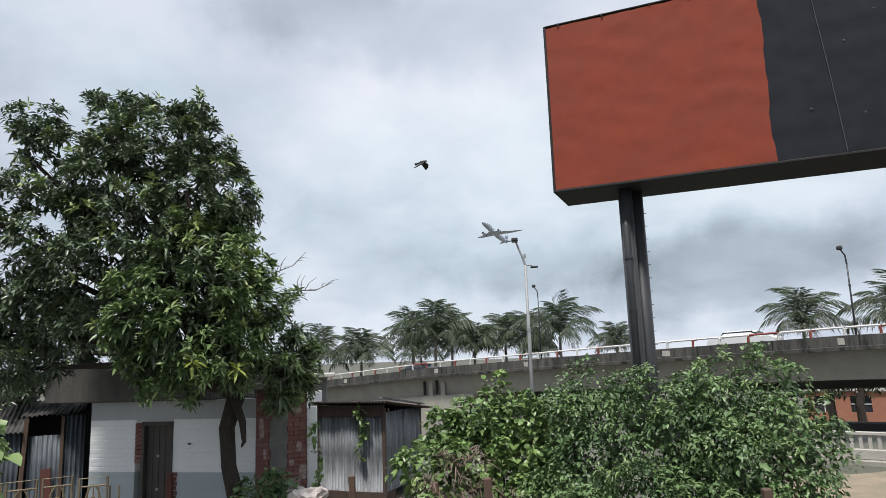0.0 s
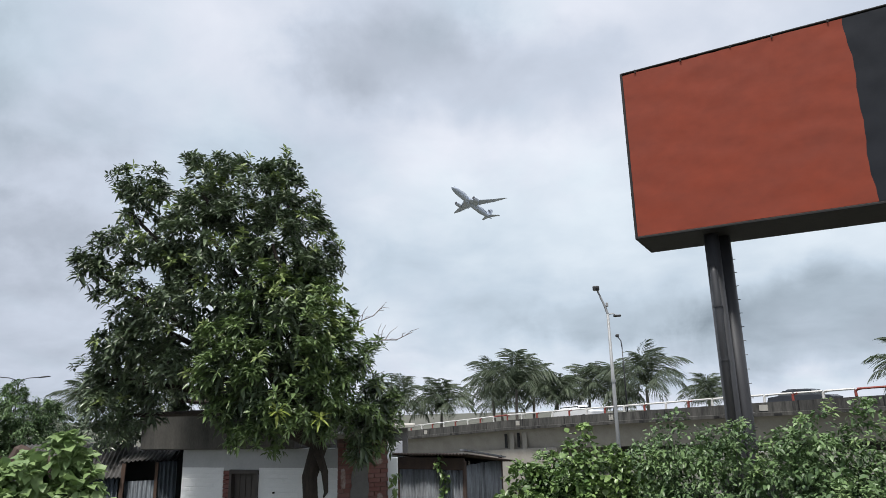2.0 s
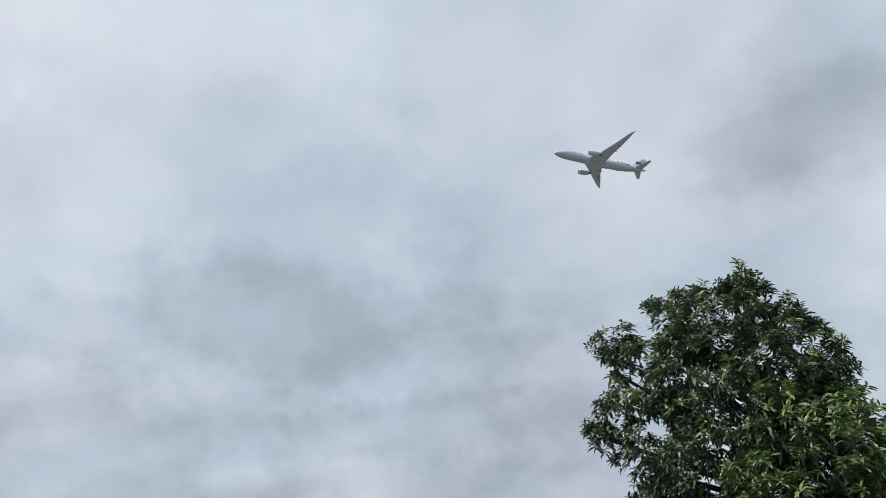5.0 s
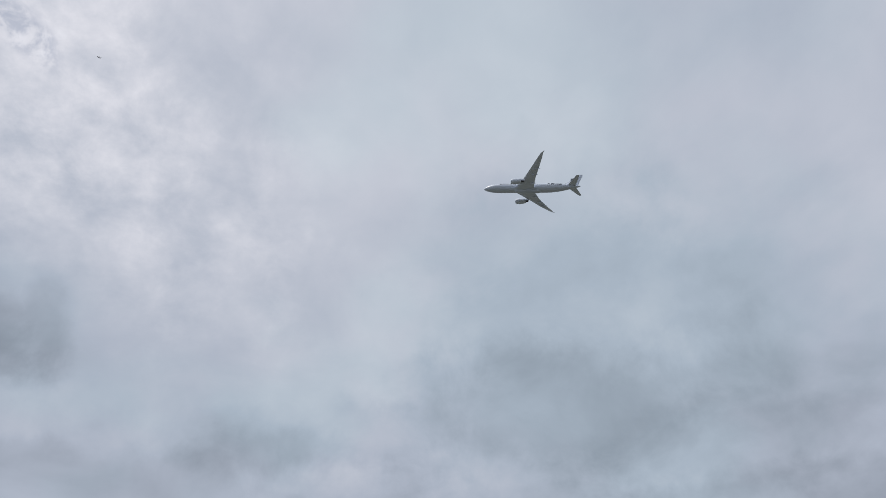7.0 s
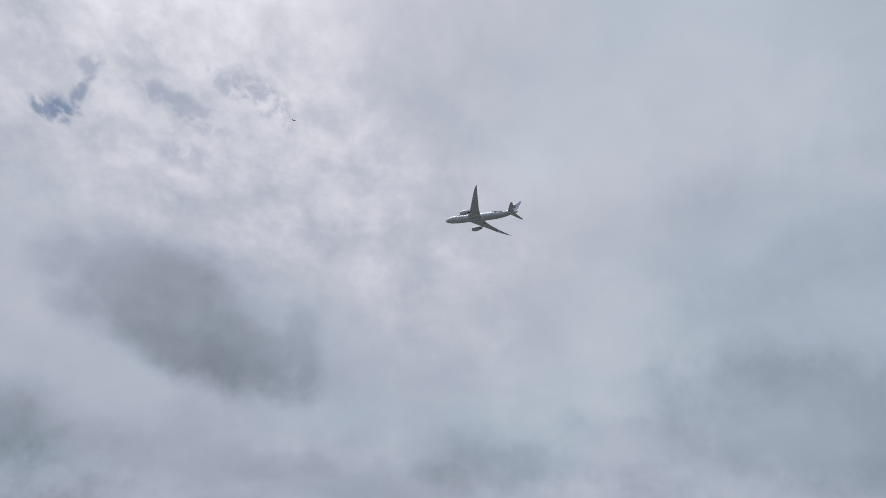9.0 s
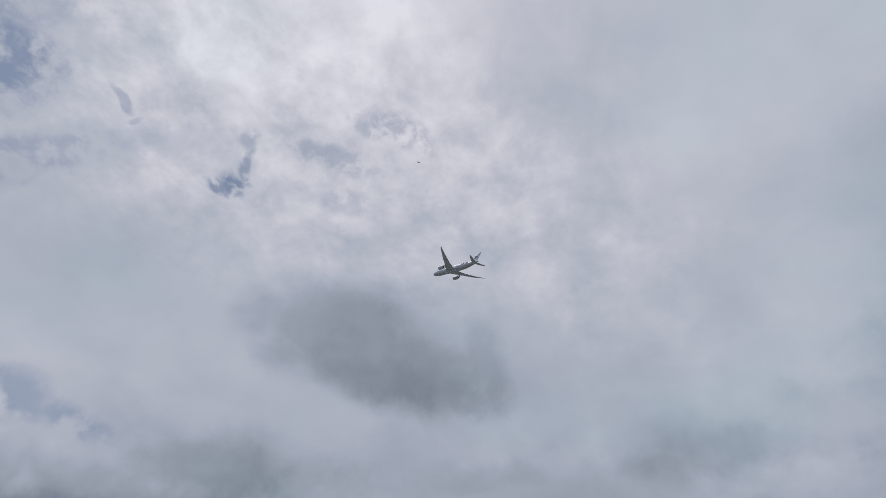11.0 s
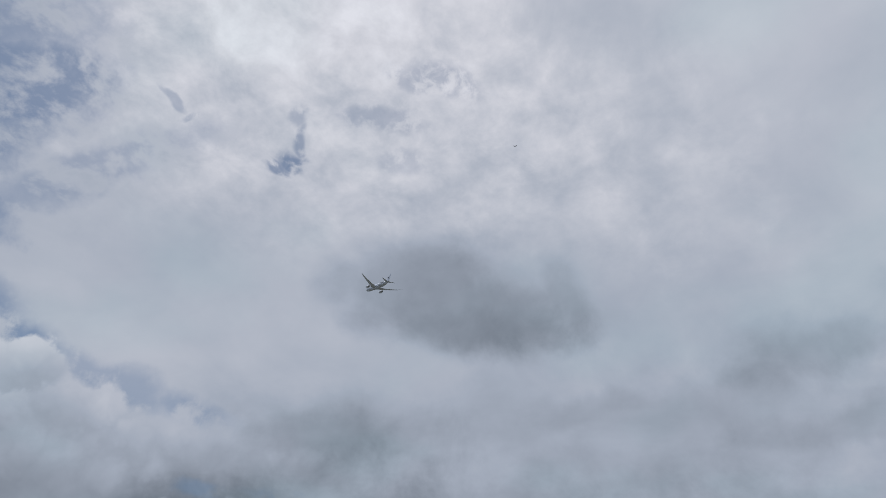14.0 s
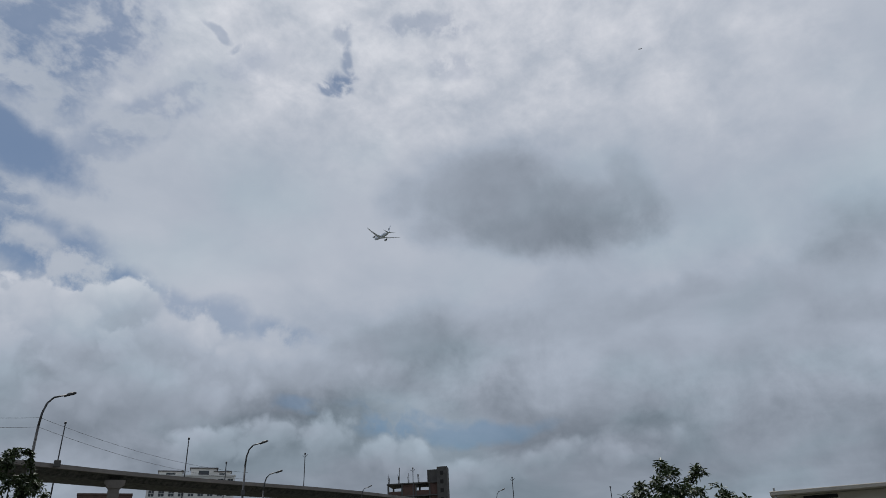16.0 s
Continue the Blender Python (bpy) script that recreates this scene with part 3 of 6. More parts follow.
def mounds(tops, d, layers, rng, r=0.42, step=1.9, drop=2.1, skip=0.1, cut=()):
    """Lobes that fill a hedge below a line of (bearing, top) pairs, layer under layer, each nearer to the camera."""
    tops = sorted(tops)
    out = []
    a = tops[0][0]
    while a <= tops[-1][0]:
        t = np.interp(a, [q[0] for q in tops], [q[1] for q in tops])
        for j in range(layers):
            if j and rng.random() < skip:
                continue
            rr = r * rng.uniform(0.7, 1.3)
            dd = d - 0.33 * j + rng.uniform(-0.25, 0.25)
            top_el = t - drop * j * rng.uniform(0.85, 1.15)
            p = pol(a + rng.uniform(-0.6, 0.6), dd, hgt(top_el, dd) - rr)
            out.append((p.x, p.y, p.z, rr, rr, rr))
        a += step * rng.uniform(0.75, 1.25)
    return out


# ---- ground ----
def ground_z(x, y):
    s = min(1.0, max(0.0, (y - 24.0) / 14.0)) * min(1.0, max(0.0, (x + 22.0) / 10.0))
    return -4.0 * s * s * (3 - 2 * s)


def build_ground():
    ticks = [-4000, -1500, -600, -300, -160, -100, -70] + [-50 + 2.5 * i for i in range(41)] + [70, 100, 160, 300, 600, 1500, 4000]
    v, f, n = [], [], len(ticks)
    for y in ticks:
        for x in ticks:
            near = abs(x) < 60 and abs(y) < 60
            v.append((x, y, ground_z(x, y) + (0.06 * noise.noise((x * 0.3, y * 0.3, 0)) if near else 0)))
    for j in range(n - 1):
        for i in range(n - 1):
            a = j * n + i
            f.append((a, a + 1, a + n + 1, a + n))
    ob = part_of("ground", mesh_arrays("ground", v, f), M_earth, smooth=True)
    tagged(ob, "bare brown earth with patches of weeds", "ground", kind="structure")


build_ground()


def dirt_path():
    n, rows = 14, []
    bm = bmesh.new()
    for i in range(n + 1):
        az = -44 + 20 * i / n
        rows.append([bm.verts.new((*pol(az, d + 0.4 * math.sin(i * 1.7 + d), 0)[:2], 0.075 + 0.02 * math.sin(i + d))) for d in (8.0, 12.0, 15.5, 19.5)])
    for a, b in zip(rows, rows[1:]):
        for k in range(3):
            bm.faces.new((a[k], a[k + 1], b[k + 1], b[k]))
    tagged(part("dirt_path", bm, M_dirt), "trodden tan dirt beside the shrubs", "path", kind="structure")


dirt_path()

# ---- the ramp of the flyover behind the shrubs ----
RA, RB = pol(11.5, 76.0), pol(-44.0, 44.0)
RDIR = (RB - RA).normalized()
RLEN = (RB - RA).length
RIGHT = Vector((RDIR.y, -RDIR.x, 0))
RAMP_Z = ((0.0, hgt(-1.45, 76.0)), (0.30, hgt(-0.62, 64.0)), (0.62, hgt(0.12, 54.0)), (0.85, hgt(0.70, 48.5)), (1.0, hgt(0.85, 44.0)))


def ramp_z(s):
    """Height of the parapet's top along the ramp, s from 0 to 1."""
    for (a, za), (b, zb) in zip(RAMP_Z, RAMP_Z[1:]):
        if s <= b:
            return za + (zb - za) * (s - a) / (b - a)
    return RAMP_Z[-1][1]


def sweep(name, prof, material, parent, steps=24, s0=-0.25, s1=1.6):
    """A profile of (across, up) pulled along the ramp; across grows away from the camera."""
    bm = bmesh.new()
    far = -RIGHT if (-RIGHT).dot(RA) > 0 else RIGHT
    rings = []
    for i in range(steps + 1):
        s = s0 + (s1 - s0) * i / steps
        p = RA + RDIR * RLEN * s
        z = ramp_z(max(s, 0.0)) - (0.0 if s > 0 else -s * 4.0) + (0 if s < 1 else (s - 1) * 0.5)
        rings.append([(p + far * a) + Vector((0, 0, z + u)) for a, u in prof])
    loft(bm, rings)
    bmesh.ops.recalc_face_normals(bm, faces=bm.faces)
    return part(name, bm, material, parent)


FAR = -RIGHT if (-RIGHT).dot(RA) > 0 else RIGHT
ramp = empty("flyover_ramp", Matrix.Identity(4), "grey concrete flyover ramp with stained parapet", "flyover", kind="structure")
sweep("deck", [(0.30, -0.58), (8.0, -0.58), (8.0, -0.86), (0.30, -0.86)], M_asphalt, ramp)
sweep("abutment", [(0.62, -2.5), (7.4, -2.5), (7.4, -7.5), (0.62, -7.5)], M_concrete, ramp, 10, -0.25, 0.37)
sweep("parapet", [(0.0, 0.0), (0.28, 0.0), (0.30, -0.64), (0.30, -0.86), (-0.10, -0.86), (-0.10, -0.64), (-0.02, -0.62)], M_stained, ramp)["label"] = "black-streaked concrete parapet"
sweep("far_parapet", [(8.0, 0.0), (8.25, 0.0), (8.25, -1.1), (8.0, -1.1)], M_stained, ramp)
# dark beam added to draw the shaded strip under the near girder
sweep("far_girder", [(7.3, -2.3), (7.7, -2.3), (7.7, -3.35), (7.3, -3.35)], M_raw, ramp)
sweep("girder", [(0.55, -0.864), (7.6, -0.864), (7.0, -2.55), (1.1, -2.55)], M_concrete, ramp)


def ramp_railing():
    """Bent pipe rails in red and white on both parapets."""
    n = int(RLEN * 1.45 / 1.8)
    base_rng = random.Random(4)
    rail = empty("railing", Matrix.Identity(4), "red and white painted pipe railing on the flyover parapet", "railing", kind="structure")
    for i in range(-6, n):
        s = i * 1.8 / RLEN
        p, q = RA + RDIR * RLEN * s, RA + RDIR * RLEN * (s + 1.8 / RLEN)
        zz = [ramp_z(max(k, 0.0)) - (0 if k > 0 else -k * 4.0) + (0 if k < 1 else (k - 1) * 0.5) for k in (s, s + 1.8 / RLEN)]
        off = FAR * 0.14
        a, b = p + off + Vector((0, 0, zz[0])), q + off + Vector((0, 0, zz[1]))
        red = i % 2 == 0
        up_ = Vector((0, 0, 0.46))
        part("post", tubed([a, a + up_ * 0.8, a + up_ + RDIR * 0.30], 0.085, 6), M_railred if red else M_railwhite, rail)
        part("rail", tubed([a + up_ + RDIR * 0.10, b + up_ - RDIR * 0.02], 0.072, 6), M_railwhite if base_rng.random() < 0.92 else M_railred, rail)


ramp_railing()


def parapet_marks():
    """Joints, drips and small pale plates on the near parapet and girder."""
    rnd = random.Random(17)

    def on_face(s, a, z0, z1, w, material, name):
        p = RA + RDIR * RLEN * s + FAR * a
        z = ramp_z(min(max(s, 0), 1))
        o = part(name, boxed(-w / 2, -0.012, z0, w / 2, 0.05, z1), material, ramp)
        o.matrix_basis = Matrix.Translation((p.x, p.y, z)) @ Matrix.Rotation(math.atan2(RDIR.y, RDIR.x), 4, "Z")

    for k in range(16):
        on_face(0.02 + k * 0.075, -0.03, -0.62, 0.0, 0.07, M_dark, "joint")
    for k in range(46):
        on_face(rnd.uniform(0.0, 1.1), -0.115, -0.86, -rnd.uniform(0.66, 0.80), rnd.uniform(0.1, 0.5), M_dark, "drip_stain")
    for s_, w in ((0.10, 0.5), (0.31, 0.45), (0.47, 0.4), (0.66, 0.55), (0.83, 0.35)):
        on_face(s_, -0.03, -0.52, -0.14, w, M_pale, "patch")
    for s_ in (0.275, 0.30):
        on_face(s_, 0.60, -2.4, -1.15, 0.30, M_dark, "girder_joint")
        on_face(s_ + 0.012, 0.62, -2.5, -1.12, 0.5, M_concrete, "girder_end")


parapet_marks()


def pier(name, p, top, w, d, turn, material=M_concrete):
    th = empty(name, pose(p.x, p.y, p.z, 0, 0, turn), "grey concrete flyover pier with a flared cap", "pier", "flyover piers", "structure")
    h = top - p.z
    part("column", boxed(-w * 0.28, -d * 0.3, -0.5, w * 0.28, d * 0.3, h - 1.0, bevel=0.08), material, th)
    bm = bmesh.new()
    loft(bm, [[(sx * w * k, sy * d * 0.36, z) for sx, sy in ((-1, -1), (1, -1), (1, 1), (-1, 1))] for k, z in ((0.29, h - 1.1), (0.5, h - 0.45), (0.5, h))])
    bmesh.ops.recalc_face_normals(bm, faces=bm.faces)
    part("cap", bm, material, th)
    return th


for s in (0.05, 0.36, 0.66, 1.25):
    p = RA + RDIR * RLEN * s + FAR * 4.0
    pier("flyover_pier", Vector((p.x, p.y, ground_z(p.x, p.y))), ramp_z(min(s, 1)) - 2.5, 6.0, 2.0, math.degrees(math.atan2(RDIR.y, RDIR.x)) + 90)


# ---- billboard ----
def billboard():
    """Two-sided hoarding on two steel posts; its face looks at the camera."""
    az0, d0 = -22.4, 22.3
    c = pol(az0, d0)
    th = empty("billboard", Matrix.Translation((c.x, c.y, 0)) @ pose(0, 0, 0, 0, 0, az0), "large blank billboard, faded orange and black sheet on steel posts", "billboard")
    left, right, z0, z1, deep = -4.93, 9.2, 8.66, 14.85, 2.25
    split = 2.05

    def face(x0, x1, material, name, edge_right=False):
        nx, nz = 60, 28
        bm = bmesh.new()
        g = []
        for j in range(nz + 1):
            row = []
            z = z0 + 0.1 + (z1 - z0 - 0.2) * j / nz
            wav = 0.04 * math.sin(z * 1.1) + 0.025 * math.sin(z * 2.9 + 1) + 0.012 * math.sin(z * 9.0) - 0.05 * (z - z0) / (z1 - z0)
            a = x0 + (0 if edge_right else wav) if x0 != left else x0
            b = x1 + (wav if edge_right else 0)
            for i in range(nx + 1):
                x = a + (b - a) * i / nx
                y = 0.02 * noise.noise((x * 0.8, z * 2.2, 3.0)) + 0.012 * noise.noise((x * 3.0, z * 5.0, 1.0))
                row.append(bm.verts.new((x, y - 0.03, z)))
            g.append(row)
        for a, b in zip(g, g[1:]):
            for i in range(nx):
                bm.faces.new((a[i], a[i + 1], b[i + 1], b[i]))
        ob = part(name, bm, material, th, smooth=True)
        return ob

    face(left + 0.06, split, M_orange, "orange_sheet", True)["label"] = "faded orange vinyl sheet with creases"
    face(split - 0.0, right - 0.06, M_black, "black_sheet")["label"] = "black vinyl sheet with scuffs"
    part("box_body", boxed(left + 0.06, 0.03, z0 + 0.06, right - 0.06, deep, z1 - 0.06), M_blackframe, th)
    part("bottom_edge", boxed(left, -0.05, z0, right, deep + 0.05, z0 + 0.09, bevel=0.02), M_blackframe, th)
    part("top_edge", boxed(left, -0.05, z1 - 0.06, right, deep + 0.05, z1, bevel=0.02), M_blackframe, th)
    for x in (left - 0.03, right):
        part("side_edge", boxed(x, -0.05, z0, x + 0.09, deep + 0.05, z1, bevel=0.02), M_blackframe, th)
    part("seam", tubed([(3.93, -0.06, z0 + 0.1), (3.72, -0.06, 11.5), (3.42, -0.06, z1 - 0.1)], 0.013, 5), M_grime, th)
    rnd = random.Random(3)
    for i in range(9):
        x = left + 0.6 + i * 1.5 + rnd.uniform(-0.2, 0.2)
        part("clip", boxed(x, -0.07, z1 - 0.10 - rnd.random() * 0.06, x + 0.05, -0.03, z1 - 0.01), M_blackframe, th)
    for i in range(16):
        x, z = rnd.uniform(2.4, 7.5), rnd.uniform(z0 + 0.4, z1 - 0.4)
        part("scuff", boxed(x, -0.052, z, x + rnd.uniform(0.03, 0.09), -0.046, z + rnd.uniform(0.02, 0.06)), M_grime, th)
    for x in (-2.66, 6.9):
        part("post", tubed([(x, 0.75, ground_z(c.x, c.y) - 4.2), (x, 0.75, z0 + 0.1)], 0.235, 20), M_polegrey, th, smooth=True)
        part("post", tubed([(x + 0.26, 1.35, ground_z(c.x, c.y) - 4.2), (x + 0.26, 1.35, z0 + 0.1)], 0.26, 20), M_polegrey, th, smooth=True)
        part("sleeve", tubed([(x - 0.02, 0.50, -1.0), (x - 0.02, 0.50, 7.35), (x - 0.02, 0.56, 7.55)], [0.125, 0.125, 0.09], 14), M_polegrey, th, smooth=True)
        for z in (2.2, 4.5, 6.2):
            part("band", tubed([(x - 0.02, 0.50, z), (x - 0.02, 0.50, z + 0.06)], 0.15, 14), M_polegrey, th)
        for k in range(14):
            z = 2.0 + k * 0.45
            part("rung", tubed([(x + 0.48, 1.3, z), (x + 0.60, 1.3, z)], 0.012, 5), M_polegrey, th)
    return th


billboard()


# ---- street lamps ----
def flood_lamp(name, base, top_z, turn, label, arms=1, reach=1.0, radius=0.11, head=0.34, material=M_galv, group="street lamps"):
    th = empty(name, pose(base.x, base.y, base.z, 0, 0, turn), label, "street lamp", group)
    h = top_z - base.z
    part("pole", tubed([(0, 0, -0.2), (0, 0, h * 0.5), (0, 0, h - 1.1)], [radius, radius * 0.8, radius * 0.6], 12), material, th, smooth=True)
    part("collar", tubed([(0, 0, h * 0.62), (0, 0, h * 0.62 + 0.12)], radius * 1.05, 10), material, th)
    return th, h


def lamp_near():
    d = 33.0
    b = pol(-7.05, d)
    b.z = ground_z(b.x, b.y)
    th, h = flood_lamp("street_lamp", b, hgt(9.6, d), -7.0, "silver street lamp with two floodlight heads", radius=0.11)
    part("arm", tubed([(0, 0, h - 1.1), (-0.10, 0, h - 0.75), (-0.42, 0, h + 0.12)], [0.065, 0.055, 0.045], 8), M_galv, th)
    hd = part("flood_head", boxed(-0.62, -0.22, h + 0.10, -0.30, 0.22, h + 0.28, bevel=0.04), M_lamp, th, "dark square floodlight head")
    part("glass", boxed(-0.60, -0.20, h + 0.085, -0.32, 0.20, h + 0.098), M_glass, hd)
    part("arm", tubed([(0, 0, h - 1.12), (0.25, 0, h - 1.10), (0.40, 0, h - 1.18)], 0.03, 8), M_galv, th)
    part("flood_head", boxed(0.25, -0.12, h - 1.26, 0.62, 0.12, h - 1.17, bevel=0.03), M_lamp, th, "small dark floodlight head")
    part("bracket", boxed(-0.06, -0.08, h - 0.75, 0.06, 0.08, h - 0.55, bevel=0.01), M_galv, th)
    part("door_plate", boxed(-0.08, -0.13, 1.0, 0.08, -0.10, 1.5), M_galv, th)


lamp_near()


def lamp_deck(az, d, el, lean, zb, turn=0.0):
    b = pol(az, d, zb)
    th, h = flood_lamp("deck_lamp", b, hgt(el, d), turn, "slim lamp post standing on the flyover", radius=0.075, material=M_polegrey, group="lamps on the flyover")
    part("neck", tubed([(0, 0, h - 1.1), (lean * 0.05, 0, h - 0.5), (lean * 0.35, 0, h - 0.05)], [0.06, 0.05, 0.045], 8), M_polegrey, th)
    part("head", boxed(lean * 0.35 - 0.17, -0.15, h - 0.15, lean * 0.35 + 0.17, 0.15, h + 0.15, bevel=0.07), M_lamp, th)


lamp_deck(-7.97, 66.0, 5.9, -1, ramp_z(0.45) - 1)
lamp_deck(-31.35, 52.0, 7.1, -1, ramp_z(0.9) - 1)


def arm_lamp(az, d, top_el, arm, name="street_lamp", base_z=0.0, label="tall grey street lamp with a curved arm", two=False, radius=0.12):
    """A street lamp whose arm reaches arm metres towards the right of the camera's view."""
    b = pol(az, d, base_z)
    th = empty(name, pose(b.x, b.y, b.z, 0, 0, az), label, "street lamp", "curved street lamps")
    h = hgt(top_el, d) - b.z
    part("pole", tubed([(0, 0, -0.2), (0, 0, h * 0.55), (0, 0, h * 0.86)], [radius, radius * 0.85, radius * 0.6], 10), M_polegrey, th, smooth=True)
    for sgn in ((1, -1) if two else (1,)):
        part("arm", tubed([(0, 0, h * 0.86), (sgn * arm * 0.03, 0, h * 0.91), (sgn * arm * 0.12, 0, h * 0.95), (sgn * arm * 0.30, 0, h * 0.975), (sgn * arm * 0.7, 0, h * 0.99)], [radius * 0.6, radius * 0.55, radius * 0.5, radius * 0.48, radius * 0.45], 8), M_polegrey, th, smooth=True)
        part("head", tubed([(sgn * arm * 0.62, 0, h * 0.982), (sgn * arm * 0.75, 0, h * 0.992), (sgn * arm * 0.95, 0, h * 1.0), (sgn * arm * 1.0, 0, h * 1.0)], [radius * 0.45, radius * 0.85, radius * 0.8, radius * 0.25], 8), M_lamp, th, smooth=True)
    part("bracket", boxed(-radius * 1.3, -radius * 1.3, h * 0.70, radius * 1.3, radius * 1.3, h * 0.73), M_polegrey, th)
    return th


arm_lamp(157.7, 38.0, 13.5, 1.35, radius=0.10)
arm_lamp(142.75, 52.0, 10.42, 1.5, radius=0.11)
arm_lamp(141.2, 70.0, 8.15, 1.7)
arm_lamp(133.5, 120.0, 6.85, 1.8)
arm_lamp(122.6, 120.0, 6.15, 1.6)
arm_lamp(41.0 - 1.9, 100.0, 3.30, 3.4, label="double-armed street lamp on a grey pole", two=True)
arm_lamp(46.0, 150.0, 1.55, 3.4, label="double-armed street lamp on a grey pole", two=True)


# ---- white house, brick wall and sheds ----
HA, HB = pol(27.65, 16.1), pol(15.7, 13.95)
HDIR = (HB - HA).normalized()
HLEN = (HB - HA).length
H_M = Matrix.Translation(HA) @ Matrix.Rotation(math.atan2(HDIR.y, HDIR.x), 4, "Z")


def on_wall(az):
    """Distance along the white wall, from its far end, at which a bearing meets it."""
    w = pol(az, 1.0)
    return (w.x * HA.y - w.y * HA.x) / (w.y * HDIR.x - w.x * HDIR.y)


def house():
    th = empty("house", H_M, "low whitewashed house with a flat stained roof", "house")
    x0, x1 = on_wall(24.6), on_wall(21.95)
    zt, dt = 2.47, 2.04
    # the wall's top strip, above 2.10 m, is grey
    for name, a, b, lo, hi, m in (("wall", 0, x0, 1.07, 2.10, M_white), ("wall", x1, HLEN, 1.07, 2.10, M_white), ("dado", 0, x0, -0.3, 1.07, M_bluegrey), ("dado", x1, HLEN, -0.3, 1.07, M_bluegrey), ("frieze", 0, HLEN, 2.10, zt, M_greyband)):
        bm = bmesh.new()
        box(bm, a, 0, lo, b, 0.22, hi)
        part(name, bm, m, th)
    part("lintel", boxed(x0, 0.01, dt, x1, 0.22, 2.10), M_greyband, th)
    d = part("door", boxed(x0 + 0.20, 0.10, 0.0, x1 - 0.05, 0.15, dt - 0.05), M_door, th, "closed dark wooden door")
    w = x1 - x0
    for k in range(4):
        xa = x0 + 0.22 + k * (w - 0.30) / 4
        part("plank", boxed(xa, 0.085, 0.02, xa + (w - 0.30) / 4 - 0.012, 0.102, dt - 0.07, bevel=0.004), M_door, d)
    for z in (0.7, 1.35):
        part("latch", boxed(x1 - 0.42, 0.07, z, x1 - 0.36, 0.088, z + 0.05), M_galv, d)
    part("door_frame", boxed(x0 + 0.15, -0.02, 0, x0 + 0.21, 0.2, dt), M_door, th)
    part("door_frame", boxed(x1 - 0.06, -0.02, 0, x1, 0.2, dt), M_door, th)
    part("door_frame", boxed(x0 + 0.15, -0.02, dt - 0.06, x1, 0.2, dt + 0.02), M_door, th)
    for k in range(9):
        part("brick", boxed(x0 - 0.02, 0.0, 1.25 + k * 0.088, x0 + 0.15, 0.18, 1.25 + k * 0.088 + 0.078, bevel=0.006), M_brick, th)
    for k in range(6):
        part("brick", boxed(x1, -0.008, 0.55 + k * 0.088, x1 + 0.10 + 0.02 * (k % 2), 0.1, 0.55 + k * 0.088 + 0.078, bevel=0.006), M_brick, th)
    part("plank", boxed(x1 - 0.05, -0.10, 0.0, x1 + 0.06, -0.06, 1.05), M_redwood, th, "red-brown plank leaning beside the door")
    # brick courses that show through the limewash
    me = boxed_mesh("brick", 0.228, 0.010, 0.074)
    for r in range(11):
        for a, b in ((0.0, x0 - 0.05), (x1 + 0.12, HLEN)):
            x = a + (0.12 if r % 2 else 0.005)
            while x + 0.23 < b:
                o = part_of("brick", me, M_white, th)
                o.location = (x, -0.004 + 0.003 * noise.noise((x * 7, r * 3.1, 2.0)), 1.09 + r * 0.089)
                x += 0.243
    # roof slab with its deep edge
    bm = bmesh.new()
    box(bm, -1.0, -0.22, 2.475, HLEN - 0.9, 3.4, 3.22, bevel=0.02)
    part("roof_slab", bm, M_slab, th, "stained mossy concrete roof edge")
    part("side_wall", boxed(0, 0.22, -0.3, 0.2, 3.2, zt), M_white, th)
    part("side_wall", boxed(HLEN - 0.2, 0.22, -0.3, HLEN, 3.2, zt), M_white, th)
    part("back_wall", boxed(0.2, 3.0, -0.3, HLEN - 0.2, 3.2, zt), M_white, th)
    part("nail", tubed([(x1 + 0.38, -0.04, 1.62), (x1 + 0.38, 0.02, 1.62)], 0.02, 6), M_dark, th)
    return th


house()


